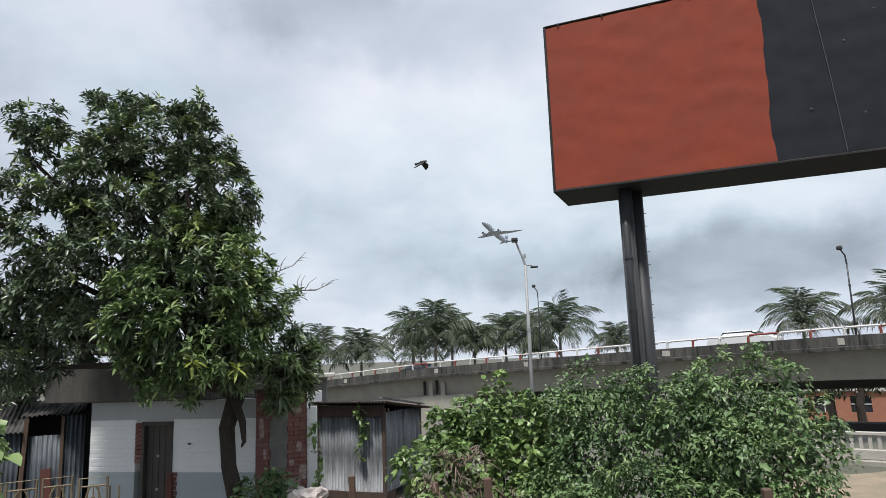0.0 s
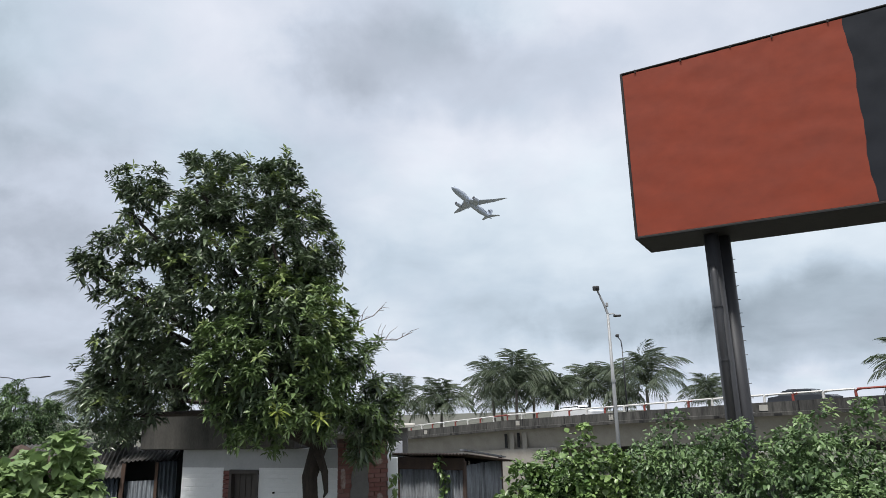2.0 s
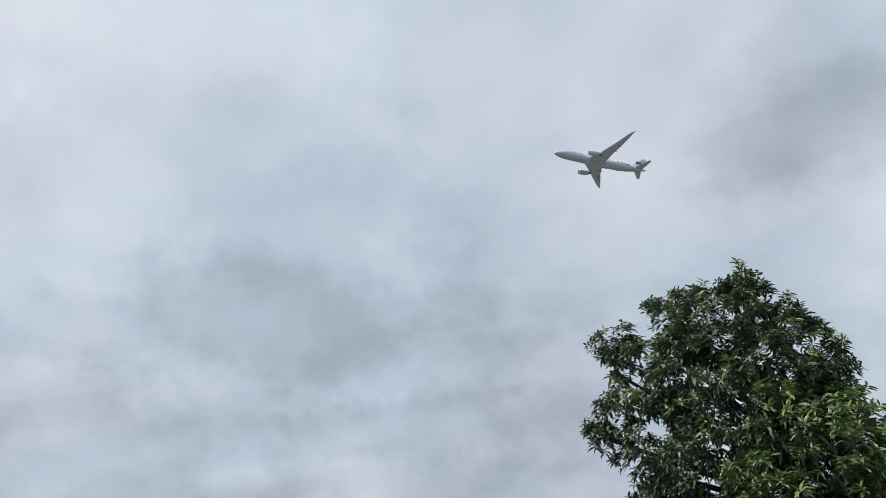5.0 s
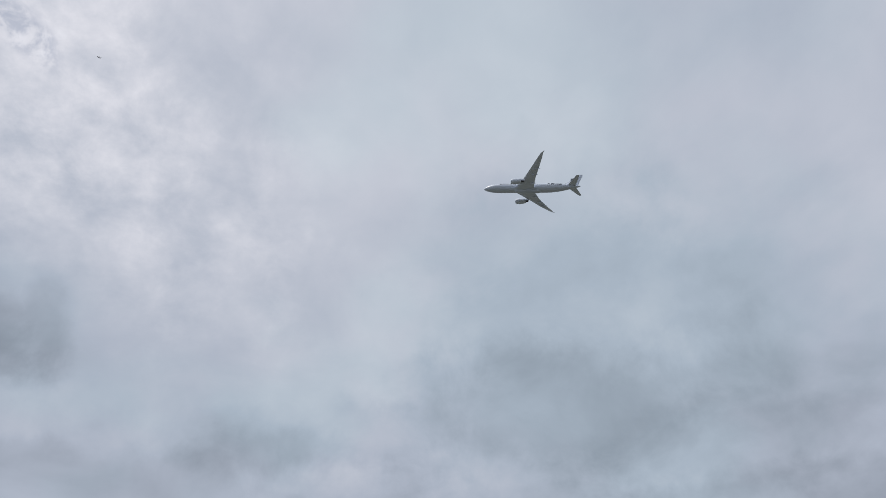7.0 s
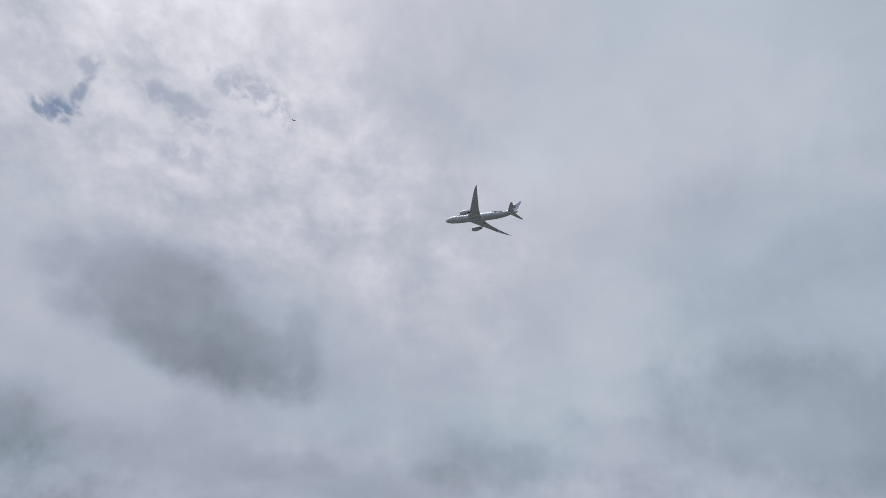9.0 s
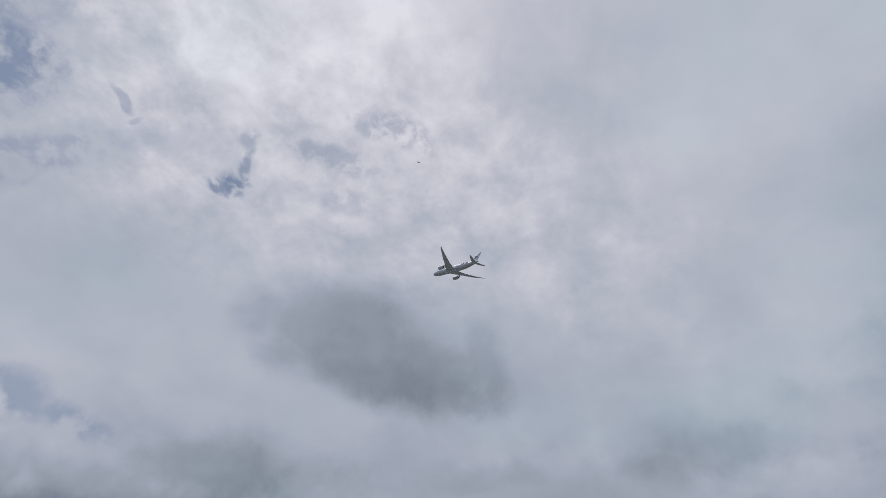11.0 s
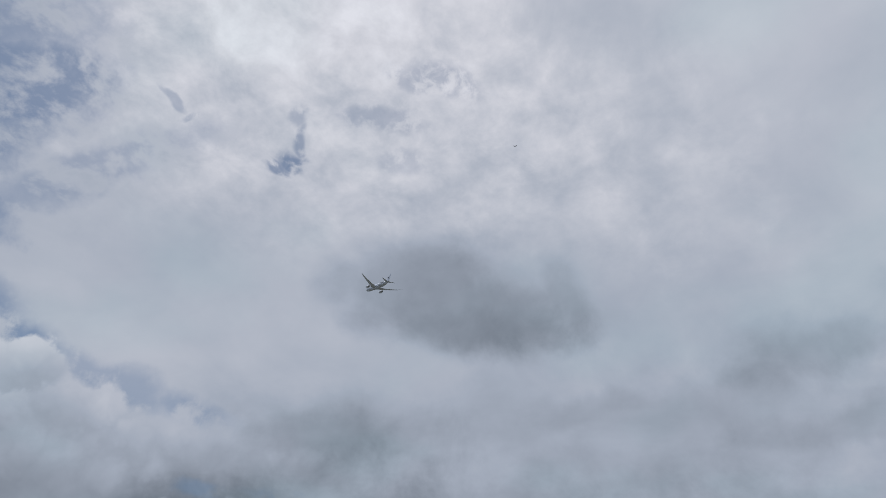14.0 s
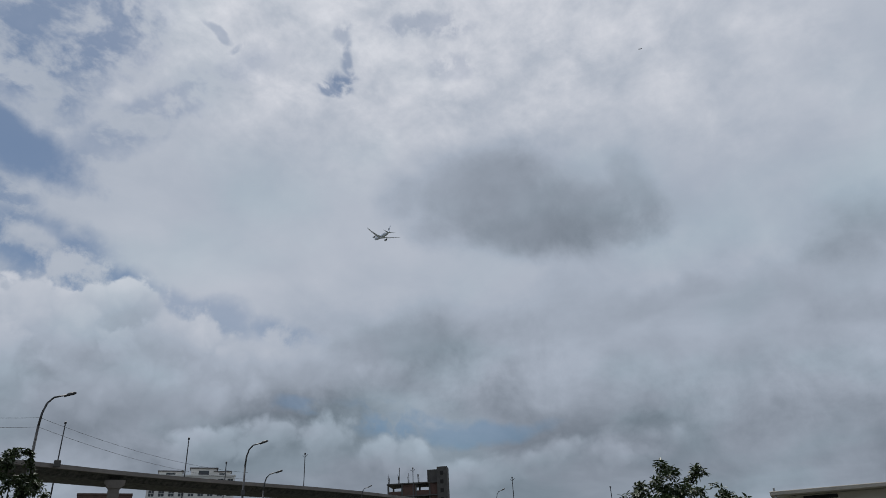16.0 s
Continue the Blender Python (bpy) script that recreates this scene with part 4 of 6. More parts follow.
def brick_wall():
    """Brick end wall beside the house, with a grey plaster patch."""
    a, b = pol(15.75, 13.9), pol(11.7, 14.1)
    d = (b - a).normalized()
    m = Matrix.Translation(a) @ Matrix.Rotation(math.atan2(d.y, d.x), 4, "Z")
    w, h = (b - a).length, 2.65
    th = empty("brick_wall", m, "weathered red brick wall with a grey plaster patch", "wall", kind="structure")
    part("core", boxed(0.01, 0.02, -0.3, w - 0.01, 0.24, h), M_mortar, th)
    shapes = {}
    for r in range(int(h / 0.086)):
        x = -(0.12 if r % 2 else 0.0)
        while x < w:
            xa, xb = max(x, 0), min(x + 0.232, w)
            if xb - xa > 0.05:
                key = round(xb - xa, 2)
                if key not in shapes:
                    bm = bmesh.new()
                    box(bm, 0, 0, 0, key, 0.05, 0.074)
                    me = bpy.data.meshes.new("brick")
                    bm.to_mesh(me)
                    bm.free()
                    shapes[key] = me
                o = part_of("brick", shapes[key], M_brick, th)
                o.location = (xa, 0.0 + 0.006 * noise.noise((x * 9, r * 3.0, 0)), r * 0.086)
            x += 0.244
    part("plaster_patch", ragged_plate(w * 0.36, 1.25, 0.014, 1), M_plaster, th, "grey cement plaster patch").location = (w * 0.43, 0.0, 1.55)
    for k, (x, z, pw, ph) in enumerate(((0.14, 0.85, 0.22, 0.16), (0.36, 0.62, 0.4, 0.2), (0.7, 0.78, 0.5, 0.26), (0.9, 1.0, 0.2, 0.3), (0.83, 1.5, 0.16, 0.2), (0.1, 1.9, 0.14, 0.4), (0.78, 2.2, 0.3, 0.12), (0.5, 0.4, 0.6, 0.14), (0.16, 1.4, 0.1, 0.2), (0.68, 1.2, 0.14, 0.12))):
        part("limewash_patch", ragged_plate(pw * w * 0.7, ph, 0.005, 40 + k), M_oldlime, th, "flaking pale limewash").location = (w * x, -0.004, z)
    part("coping", boxed(-0.05, -0.06, h, w + 0.05, 0.30, h + 0.12, bevel=0.02), M_concrete, th)
    # pale corner post
    c = pol(11.35, 14.3)
    cp = empty("corner_post", pose(c.x, c.y, 0, 0, 0, 11), "white plastered corner post with creeper", "post")
    part("post", boxed(-0.11, -0.1, -0.2, 0.11, 0.1, 2.25, bevel=0.015), M_white, cp)
    c = pol(10.4, 22.0)
    sl = empty("back_roof", pose(c.x, c.y, 0, 0, 0, 9), "small concrete roof behind the brick wall", "roof")
    part("slab", boxed(-1.6, -0.3, hgt(-1.10, 22), 0.35, 2.0, hgt(-0.80, 22), bevel=0.02), M_pale, sl)
    part("wall", boxed(-1.5, 0.0, -0.3, 0.1, 1.9, hgt(-1.10, 22)), M_plaster, sl)


brick_wall()


def tin_hut():
    """Hut of corrugated zinc sheets beside the shrubs."""
    a, b, c = pol(10.85, 16.5), pol(5.45, 15.6), pol(2.5, 17.6)
    th = empty("tin_hut", Matrix.Identity(4), "small hut of old corrugated zinc sheets", "hut")

    def side(p, q, h0, h1, n, material):
        d = (q - p)
        L = d.length
        d.normalize()
        for i in range(n):
            ob = part("sheet", corrugated(L / n + 0.03, h1 - h0, 0.022, 0.085, wobble=0.025), material, th, smooth=True)
            s = p + d * (L * i / n) - Vector((d.y, -d.x, 0)) * (-0.02 * (i % 2))
            ob.matrix_basis = Matrix.Translation((s.x, s.y, h0)) @ Matrix.Rotation(math.atan2(d.y, d.x), 4, "Z") @ pose(0, 0, 0, 0, (0.8 if i % 2 else -0.5), 0)

    side(a, b, 0.22, 1.86, 3, M_zinc)
    side(b, c, 0.2, 1.95, 2, M_zinc)
    back_ = a + (c - b)
    side(back_, a, 0.2, 1.9, 2, M_zinc)
    side(c, back_, 0.2, 1.9, 2, M_zinc)
    for p in (a, b, c, back_):
        part("post", tubed([(p.x, p.y, -0.2), (p.x, p.y, 2.05)], 0.05, 8), M_rust, th)
    d = (b - a).normalized()
    m = Matrix.Translation(a) @ Matrix.Rotation(math.atan2(d.y, d.x), 4, "Z")
    o = part("beam", boxed(0, -0.03, 1.86, (b - a).length, 0.04, 2.12), M_rust, th)
    o.matrix_basis = m
    r = part("roof_sheet", corrugated((b - a).length + 0.45, 2.6, 0.02, 0.085), M_rust, th, "rusty corrugated roof sheet", smooth=True)
    r.matrix_basis = m @ Matrix.Translation((-0.2, -0.3, 2.22)) @ pose(0, 0, 0, -97, 0, 0)
    e = (c - b).normalized()
    r = part("roof_sheet", boxed(0, -0.05, 0, (c - b).length + 0.4, 0.06, 0.035), M_zinc, th)
    r.matrix_basis = Matrix.Translation((b.x, b.y, 2.28)) @ Matrix.Rotation(math.atan2(e.y, e.x), 4, "Z") @ pose(-0.1, 0, 0, 0, 7.0, 0)
    o = part("plinth", boxed(-0.1, -0.05, -0.2, (b - a).length, 0.5, 0.22), M_rust, th)
    o.matrix_basis = m
    part("floor", boxed(-0.3, -0.3, -0.3, 0.3, 0.3, -0.05), M_earth, th).matrix_basis = Matrix.Translation((a + c) / 2)


tin_hut()


def tin_shed():
    """Dark corrugated shed left of the house."""
    th = empty("tin_shed", Matrix.Identity(4), "old dark corrugated iron shed with an open gap", "shed")
    a, b = pol(39.5, 17.4), pol(28.1, 16.6)
    d = (b - a).normalized()
    L = (b - a).length
    m = Matrix.Translation(a) @ Matrix.Rotation(math.atan2(d.y, d.x), 4, "Z")

    def put(name, bm, mtl, x, y, z, rot_=(0, 0, 0), label="", smooth=False):
        o = part(name, bm, mtl, th, label, smooth)
        o.matrix_basis = m @ pose(x, y, z, *rot_)
        return o

    put("sheet", corrugated(L * 0.36, 1.85, 0.025, 0.09, wobble=0.05), M_darkzinc, 0, 0, 0.0, smooth=True)
    put("sheet", corrugated(L * 0.31, 1.95, 0.025, 0.09, wobble=0.06), M_darkzinc, L * 0.34, 0.03, 0.0, (0, 1.5, 0), smooth=True)
    put("door_sheet", corrugated(L * 0.18, 1.82, 0.015, 0.09, wobble=0.02), M_darkzinc, L * 0.70, 0.06, 0.0, label="grey corrugated iron door", smooth=True)
    put("sheet", corrugated(L * 0.12, 2.2, 0.03, 0.09, wobble=0.05), M_darkzinc, L * 0.885, 0.02, 0.0, smooth=True)
    put("post", boxed(-0.04, -0.05, -0.2, 0.04, 0.03, 2.2), M_timber, L * 0.67, 0, 0, (0, 2, 0))
    put("post", boxed(-0.03, -0.04, -0.2, 0.03, 0.03, 2.2), M_timber, L * 0.885, 0, 0)
    put("plank", boxed(-0.09, -0.05, 0, 0.09, -0.01, 0.95), M_redwood, L * 0.82, 0, 0.2, (0, -3, 0), "red-brown plank")
    # black board behind the gap, in place of the shaded inside of the shed
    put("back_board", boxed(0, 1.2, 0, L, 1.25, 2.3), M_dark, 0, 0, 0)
    put("roof_sheet", corrugated(L * 0.68, 1.5, 0.02, 0.09, wobble=0.03), M_raw, 0, -0.12, 1.92, (-62, 0, 0), smooth=True)
    put("roof_sheet", corrugated(L * 0.36, 1.5, 0.02, 0.09, wobble=0.03), M_raw, L * 0.66, -0.05, 2.24, (-80, 0, 0), smooth=True)
    put("canvas", boxed(-0.5, -0.2, 0, 0.5, 0.0, 0.5, bevel=0.1), M_rust, L * 0.15, 0, 2.05, (0, 25, 0), "brown torn canvas on the roof")


tin_shed()


def gate_panel(az, d, top, w, kind_):
    """A short fence panel of flat iron with an arch or a frame in it."""
    p = pol(az, d)
    th = empty("garden_fence", pose(p.x, p.y, 0, 0, 0, az), "low dull-gold iron fence panel", "fence", "fence panels")
    part("frame", tubed([(-w / 2, 0, 0), (-w / 2, 0, top), (w / 2, 0, top), (w / 2, 0, 0)], 0.02, 6), M_fence, th)
    part("rail", tubed([(-w / 2, 0, top - 0.13), (w / 2, 0, top - 0.13)], 0.014, 6), M_fence, th)
    if kind_:
        part("arch", tubed([(w * 0.33 * math.cos(a), 0, top - 0.62 + 0.5 * math.sin(a)) for a in [math.pi * k / 12 for k in range(13)]], 0.014, 6), M_fence, th)
        part("arch", tubed([(w * 0.18 * math.cos(a), 0, top - 0.62 + 0.32 * math.sin(a)) for a in [math.pi * k / 12 for k in range(13)]], 0.014, 6), M_fence, th)
    for x in (-0.2, 0.0, 0.2):
        part("bar", tubed([(x * w, 0, 0), (x * w, 0, top - 0.13)], 0.010, 5), M_fence, th)
    return th


for az, k in ((33.9, 0), (31.8, 1), (29.6, 1), (27.3, 1)):
    gate_panel(az, 12.6, hgt(-7.35, 12.6) if az > 29 else hgt(-7.6, 12.6), 0.40, k)
p = pol(25.7, 12.6)
bar_post = empty("garden_fence", pose(p.x, p.y, 0), "two thin iron fence bars", "fence", "fence panels")
for x in (-0.12, 0.03):
    part("bar", tubed([(x, 0, 0), (x, 0, hgt(-8.3, 12.6))], 0.014, 6), M_fence, bar_post)
for az, d, el in ((8.0, 13.2, -9.0), (-3.2, 10.2, -9.6), (-24.4, 10.0, -10.2), (1.2, 12.0, -9.8)):
    p = pol(az, d)
    st = empty("timber_post", pose(p.x, p.y, 0, 2, -2, 0), "short weathered timber fence post", "post", "timber posts")
    part("post", boxed(-0.06, -0.05, -0.2, 0.06, 0.05, hgt(el, d), bevel=0.012), M_timber, st)


def sack_heap():
    rnd = random.Random(5)
    for i in range(11):
        p = pol(12.5 - rnd.uniform(-0.9, 0.9), 12.9 + rnd.uniform(-0.3, 0.3), 0.18 + 0.27 * (i // 4))
        bm = bmesh.new()
        bmesh.ops.create_icosphere(bm, subdivisions=3, radius=0.28)
        for v in bm.verts:
            v.co = Vector((v.co.x * 1.2, v.co.y * 0.9, v.co.z * 0.65)) * (1 + 0.45 * noise.noise(v.co * 7 + Vector((i * 3.0, 0, 0))) + 0.2 * noise.noise(v.co * 19 + Vector((i * 3.0, 5, 0))))
        th = part("sack", bm, M_sack, smooth=False)
        th.matrix_basis = pose(p.x, p.y, p.z, rnd.uniform(-20, 20), rnd.uniform(-20, 20), rnd.uniform(0, 180))
        tagged(th, "crumpled white sack on a rubble heap", "sack", "rubble sacks")


sack_heap()


# ---- mango tree before the house ----
def mango_tree():
    rng = np.random.default_rng(7)
    foot = pol(17.25, 13.3)
    th = empty("mango_tree", Matrix.Identity(4), "dense dark green mango tree with a leaning trunk", "tree")
    # the tall crown behind, and the boughs before it, whose lighter leaf colour stands in for light: bearing, height,
    # distance, radius
    BACK = [lobe(*v) for v in (
        (21.0, 20.6, 14.0, 0.36), (20.7, 19.0, 14.0, 0.48), (25.2, 19.8, 14.2, 0.42), (28.0, 18.8, 14.2, 0.42), (32.3, 18.2, 14.4, 0.36), (33.2, 16.2, 14.4, 0.36), (30.6, 16.8, 14.2, 0.45), (19.9, 17.4, 13.9, 0.48),
        (23.8, 17.4, 13.8, 0.75), (27.8, 16.2, 13.9, 0.85), (18.6, 14.4, 13.6, 0.55), (21.6, 14.2, 13.4, 0.95), (25.6, 13.6, 13.4, 1.0), (30.4, 13.6, 14.0, 0.75), (33.7, 12.9, 14.3, 0.33), (35.2, 11.2, 14.3, 0.2),
        (18.2, 12.6, 13.5, 0.42), (20.4, 11.2, 13.1, 0.75), (23.0, 10.2, 13.0, 1.0), (27.0, 9.8, 13.4, 1.05), (30.4, 10.0, 13.9, 0.75), (32.7, 8.4, 14.3, 0.48), (30.9, 6.4, 14.1, 0.8), (32.7, 5.4, 14.4, 0.5),
        (28.2, 6.2, 13.8, 0.95), (33.1, 3.2, 14.6, 0.5), (30.8, 3.8, 14.3, 0.62), (27.6, 4.0, 13.9, 0.62), (33.4, 0.9, 14.8, 0.45), (31.6, 0.4, 14.8, 0.5), (27.4, 2.6, 17.3, 0.75), (29.8, 1.6, 17.4, 0.9),
        (31.6, 1.0, 17.5, 0.9), (25.0, 2.4, 17.3, 0.6), (18.0, 13.6, 13.6, 0.4), (17.8, 11.8, 13.5, 0.34), (17.9, 10.0, 13.2, 0.4),
    )]
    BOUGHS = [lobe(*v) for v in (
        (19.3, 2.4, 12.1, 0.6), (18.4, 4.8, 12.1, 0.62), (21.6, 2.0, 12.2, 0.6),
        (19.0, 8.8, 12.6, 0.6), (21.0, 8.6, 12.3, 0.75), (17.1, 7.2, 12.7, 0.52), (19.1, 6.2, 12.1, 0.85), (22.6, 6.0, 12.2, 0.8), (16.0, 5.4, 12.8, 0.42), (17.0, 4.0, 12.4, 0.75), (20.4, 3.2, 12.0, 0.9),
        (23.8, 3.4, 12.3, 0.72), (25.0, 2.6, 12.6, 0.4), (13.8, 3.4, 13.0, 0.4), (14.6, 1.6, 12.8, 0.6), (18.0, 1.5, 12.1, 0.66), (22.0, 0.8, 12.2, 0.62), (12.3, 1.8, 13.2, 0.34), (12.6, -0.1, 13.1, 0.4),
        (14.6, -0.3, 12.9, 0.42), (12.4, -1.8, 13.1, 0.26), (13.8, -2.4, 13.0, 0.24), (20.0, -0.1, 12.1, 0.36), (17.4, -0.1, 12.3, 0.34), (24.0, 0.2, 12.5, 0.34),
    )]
    L = BACK + BOUGHS
    for name, lobes_, material, label in (("crown", BACK, M_mango, "dense crown of long dark mango leaves"), ("bough_crown", BOUGHS, M_mangolit, "front boughs of long mango leaves, coloured lighter as if lit")):
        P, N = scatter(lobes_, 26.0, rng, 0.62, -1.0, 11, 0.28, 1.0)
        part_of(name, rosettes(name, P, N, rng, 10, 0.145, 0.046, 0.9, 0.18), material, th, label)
        # whorls of newer leaves on the upper twig ends
        P, N = scatter(lobes_, 2.4, rng, 0.96, -0.1, 1, 0.10)
        P = P + N * 0.04
        part_of("new_leaves", rosettes("new_leaves", P, N, rng, 11, 0.165, 0.05, 1.1, 0.15), M_mangotip, th, "yellow-green whorls of newer leaves")
    # leaves deeper in, which close the crown but for some gaps
    Q, K = scatter([(a, b, c, d * 0.66, e * 0.66, f * 0.66) for a, b, c, d, e, f in L], 12.0, rng, 0.3, -1.0, 5, 0.2)
    part_of("inner_crown", rosettes("inner_crown", Q, K, rng, 9, 0.22, 0.065, 0.3, 0.3), M_mango, th)
    for a, e, d in ((20.7, 0.3, 11.05), (17.3, -0.3, 11.4)):
        part_of("young_shoot", rosettes("young_shoot", np.array([pol(a, d, hgt(e, d))]), np.array([[0, -0.4, 0.5]]), rng, 14, 0.22, 0.05, 0.5, 0.3), M_mangoyoung, th, "fresh yellow-green leaf shoot")
    top = pol(17.3, 13.3, 2.6)
    bm = tubed([foot + Vector((0.12, 0, -0.2)), foot + Vector((0.06, 0, 0.5)), foot + Vector((-0.14, 0, 1.3)), foot + Vector((-0.18, 0, 2.0)), top], [0.23, 0.165, 0.135, 0.135, 0.15], 14)
    for v in bm.verts:
        v.co += Vector((noise.noise(v.co * 4), noise.noise(v.co * 4 + Vector((9, 0, 0))), 0)) * 0.05
    part("trunk", bm, M_bark, th, smooth=True)
    part("stub", tubed([foot + Vector((0.0, -0.1, 2.45)), foot + Vector((0.16, -0.18, 2.1)), foot + Vector((0.20, -0.2, 1.75)), foot + Vector((0.15, -0.2, 1.66))], [0.085, 0.065, 0.04, 0.015], 10), M_bark, th)
    part("stub", tubed([foot + Vector((0.05, -0.1, 0.95)), foot + Vector((0.26, -0.2, 1.12))], [0.05, 0.02], 7), M_bark, th)
    for l in L[1:44:2]:
        c = Vector(l[:3])
        part("limb", tubed([top, top.lerp(c, 0.45) + Vector((0, 0, 0.35)), c], [0.13, 0.075, 0.03], 8), M_bark, th)
    # bare twigs that reach out of the crown
    for a0, e0, a1, e1, sub in ((14.5, 7.6, 11.8, 9.4, 5), (13.2, 6.2, 9.5, 6.85, 7)):
        d = 13.2
        p, q = pol(a0, d, hgt(e0, d)), pol(a1, d, hgt(e1, d))
        m1 = p.lerp(q, 0.6) + Vector((0, 0, -0.10))
        tw = part("dry_branch", tubed([p, m1, q], [0.014, 0.010, 0.004], 6), M_twig, th, "bare dry branch")
        for k in range(sub):
            s = p.lerp(m1, k / sub + 0.15) if k < sub * 0.6 else m1.lerp(q, (k / sub - 0.5) * 1.6)
            e = s + Vector((rng.uniform(0.02, 0.28), rng.uniform(-0.1, 0.1), rng.uniform(-0.06, 0.36) * (1 - 0.07 * k)))
            part("twig", tubed([s, s.lerp(e, 0.5) + Vector((-0.03, 0, 0.02)), e], [0.009, 0.006, 0.003], 5), M_twig, tw)


mango_tree()


# ---- shrubs overgrown with creepers ----
def shrub(name, lobes_, material, density, leaf, width, seed, label, extra=None):
    rng = np.random.default_rng(seed)
    th = empty(name, Matrix.Identity(4), label, "shrub", "overgrown shrubs")
    P, N = scatter(lobes_, density * 2.2, rng, 0.66, -1.0, 60, 0.27, 1.0)
    part_of("foliage", single_leaves("foliage", P, N, rng, leaf, width), material, th)
    Q, K = scatter([(a, b, c, d * 0.8, e * 0.8, f * 0.8) for a, b, c, d, e, f in lobes_], density * 0.9, rng, 0.2)
    part_of("inner_foliage", single_leaves("inner_foliage", Q, K, rng, leaf * 1.15, width * 1.2), material, th)
    if extra:
        X, Y = scatter(lobes_, extra[0], rng, 0.95, 0.0, 2, 0.16, 1.0)
        part_of("sprays", rosettes("sprays", X, Y, rng, 9, extra[1], extra[2], 1.2, 0.3), extra[3], th, "pale green young shoots")
    for k, l in enumerate(lobes_[::3]):
        c = Vector(l[:3])
        g = Vector((c.x, c.y, ground_z(c.x, c.y) - 0.1))
        part("stem", tubed([g, g.lerp(c, 0.6) + Vector((0.1, 0, 0)), c], [0.05, 0.035, 0.015], 7), M_bark, th)
    return th


hedge_rng = np.random.default_rng(12)
shrub("creeper_shrub", mounds(((3.5, -8.4), (3.1, -7.0), (2.0, -5.0), (0.2, -3.6), (-3.2, -3.0), (-4.3, -1.6), (-5.2, -2.6), (-8.4, -3.6)), 13.1, 5, hedge_rng, 0.50, 2.3, 2.6, 0.16),
      M_creeper, 92.0, 0.118, 0.094, 21, "shrub smothered in broad-leaved creepers", (2.6, 0.12, 0.042, M_pale_leaf))
shrub("leafy_shrub", mounds(((-8.2, -4.4), (-9.6, -3.6), (-10.5, -1.6), (-13.1, -0.9), (-15.3, -1.6), (-17.9, -2.0), (-19.4, -3.2)), 12.4, 5, hedge_rng, 0.50, 2.3, 2.6, 0.16),
      M_shrub, 150.0, 0.086, 0.044, 22, "tall leafy shrub with pointed leaves", (3.0, 0.13, 0.036, M_pale_leaf))
shrub("creeper_shrub", mounds(((-19.2, -3.6), (-20.2, -3.2), (-21.4, -1.3), (-22.5, -0.6), (-23.8, -1.8), (-24.6, -0.8), (-25.7, -1.7), (-26.5, -2.2), (-26.8, -3.4)), 12.2, 5, hedge_rng, 0.50, 2.3, 2.6, 0.16),
      M_shrub, 140.0, 0.092, 0.050, 23, "dense mounded shrub hung with vines", (3.0, 0.12, 0.040, M_pale_leaf))
shrub("young_broadleaf_tree", [lobe(*v) for v in ((35.6, -2.2, 10.0, 0.14), (36.4, -3.8, 10.0, 0.28), (38.4, -3.8, 10.0, 0.28), (35.6, -5.4, 9.9, 0.22), (37.8, -5.8, 9.8, 0.40), (40.2, -5.2, 9.9, 0.38), (37.0, -8.0, 9.8, 0.42), (39.8, -8.2, 9.8, 0.5), (41.8, -7.2, 9.9, 0.4))],
      M_pale_leaf, 90.0, 0.15, 0.115, 24, "young tree with broad pale green leaves")
shrub("low_weeds", [lobe(*v) for v in ((15.2, -10.4, 12.9, 0.30), (14.2, -9.9, 13.0, 0.28), (16.2, -10.9, 12.8, 0.25))], M_shrub, 150.0, 0.12, 0.06, 25, "low dark weeds by the brick wall")
shrub("dry_brush", [lobe(*v) for v in ((0.6, -10.6, 11.4, 0.55), (-2.6, -10.8, 11.2, 0.45))], M_twig, 60.0, 0.20, 0.015, 26, "dry brown brushwood under the creepers")


def wall_vine(az, d, z0, z1, seed):
    rng = np.random.default_rng(seed)
    n = 70
    t = rng.random(n)
    base = np.array([pol(az + 0.35 * math.sin(k * 9) + rng.normal(0, 0.12), d - 0.1 - 0.08 * rng.random(), z0 + (z1 - z0) * k) for k in t])
    th = part_of("vine", single_leaves("vine", base, np.tile([0, -1.0, -0.3], (n, 1)), rng, 0.13, 0.09), M_creeper)
    tagged(th, "green vine climbing on the sheet metal", "vine", "climbing vines")


wall_vine(7.3, 15.9, 0.9, 2.2, 31)
wall_vine(10.9, 14.1, 0.2, 2.0, 32)


# ---- palms ----
def frond_mesh(name, length, seed):
    rng = np.random.default_rng(seed)
    n = 46
    t = np.linspace(0.10, 1.0, n)
    arc = 1.05 + 0.25 * rng.random()
    x = np.sin(t * arc) / arc * length
    z = length * (0.50 * t - 0.66 * t ** 2.6)
    spine = np.stack([x, np.zeros(n), z], 1)
    tan = unit(np.gradient(spine, axis=0))
    b, w, L = [], [], []
    for sgn in (1, -1):
        wd = unit(tan * 0.55 + np.array([0, sgn * 1.0, 0]) + np.array([0, 0, -0.65]) + rng.normal(0, 0.14, (n, 3)))
        b.append(spine)
        w.append(wd)
        L.append(length * 0.26 * np.sin(np.clip(t, 0.15, 0.93) * math.pi) ** 0.6 * rng.uniform(0.85, 1.1, n))
    b, w, L = np.concatenate(b), np.concatenate(w), np.concatenate(L)
    me = leaves(name, b, w, L, np.full(len(b), length * 0.011), 0.45, 0.1, rng)
    return me


FRONDS = [frond_mesh("frond", 4.2, 40 + k) for k in range(4)]
SHORT = [frond_mesh("frond", 3.0, 50 + k) for k in range(3)]
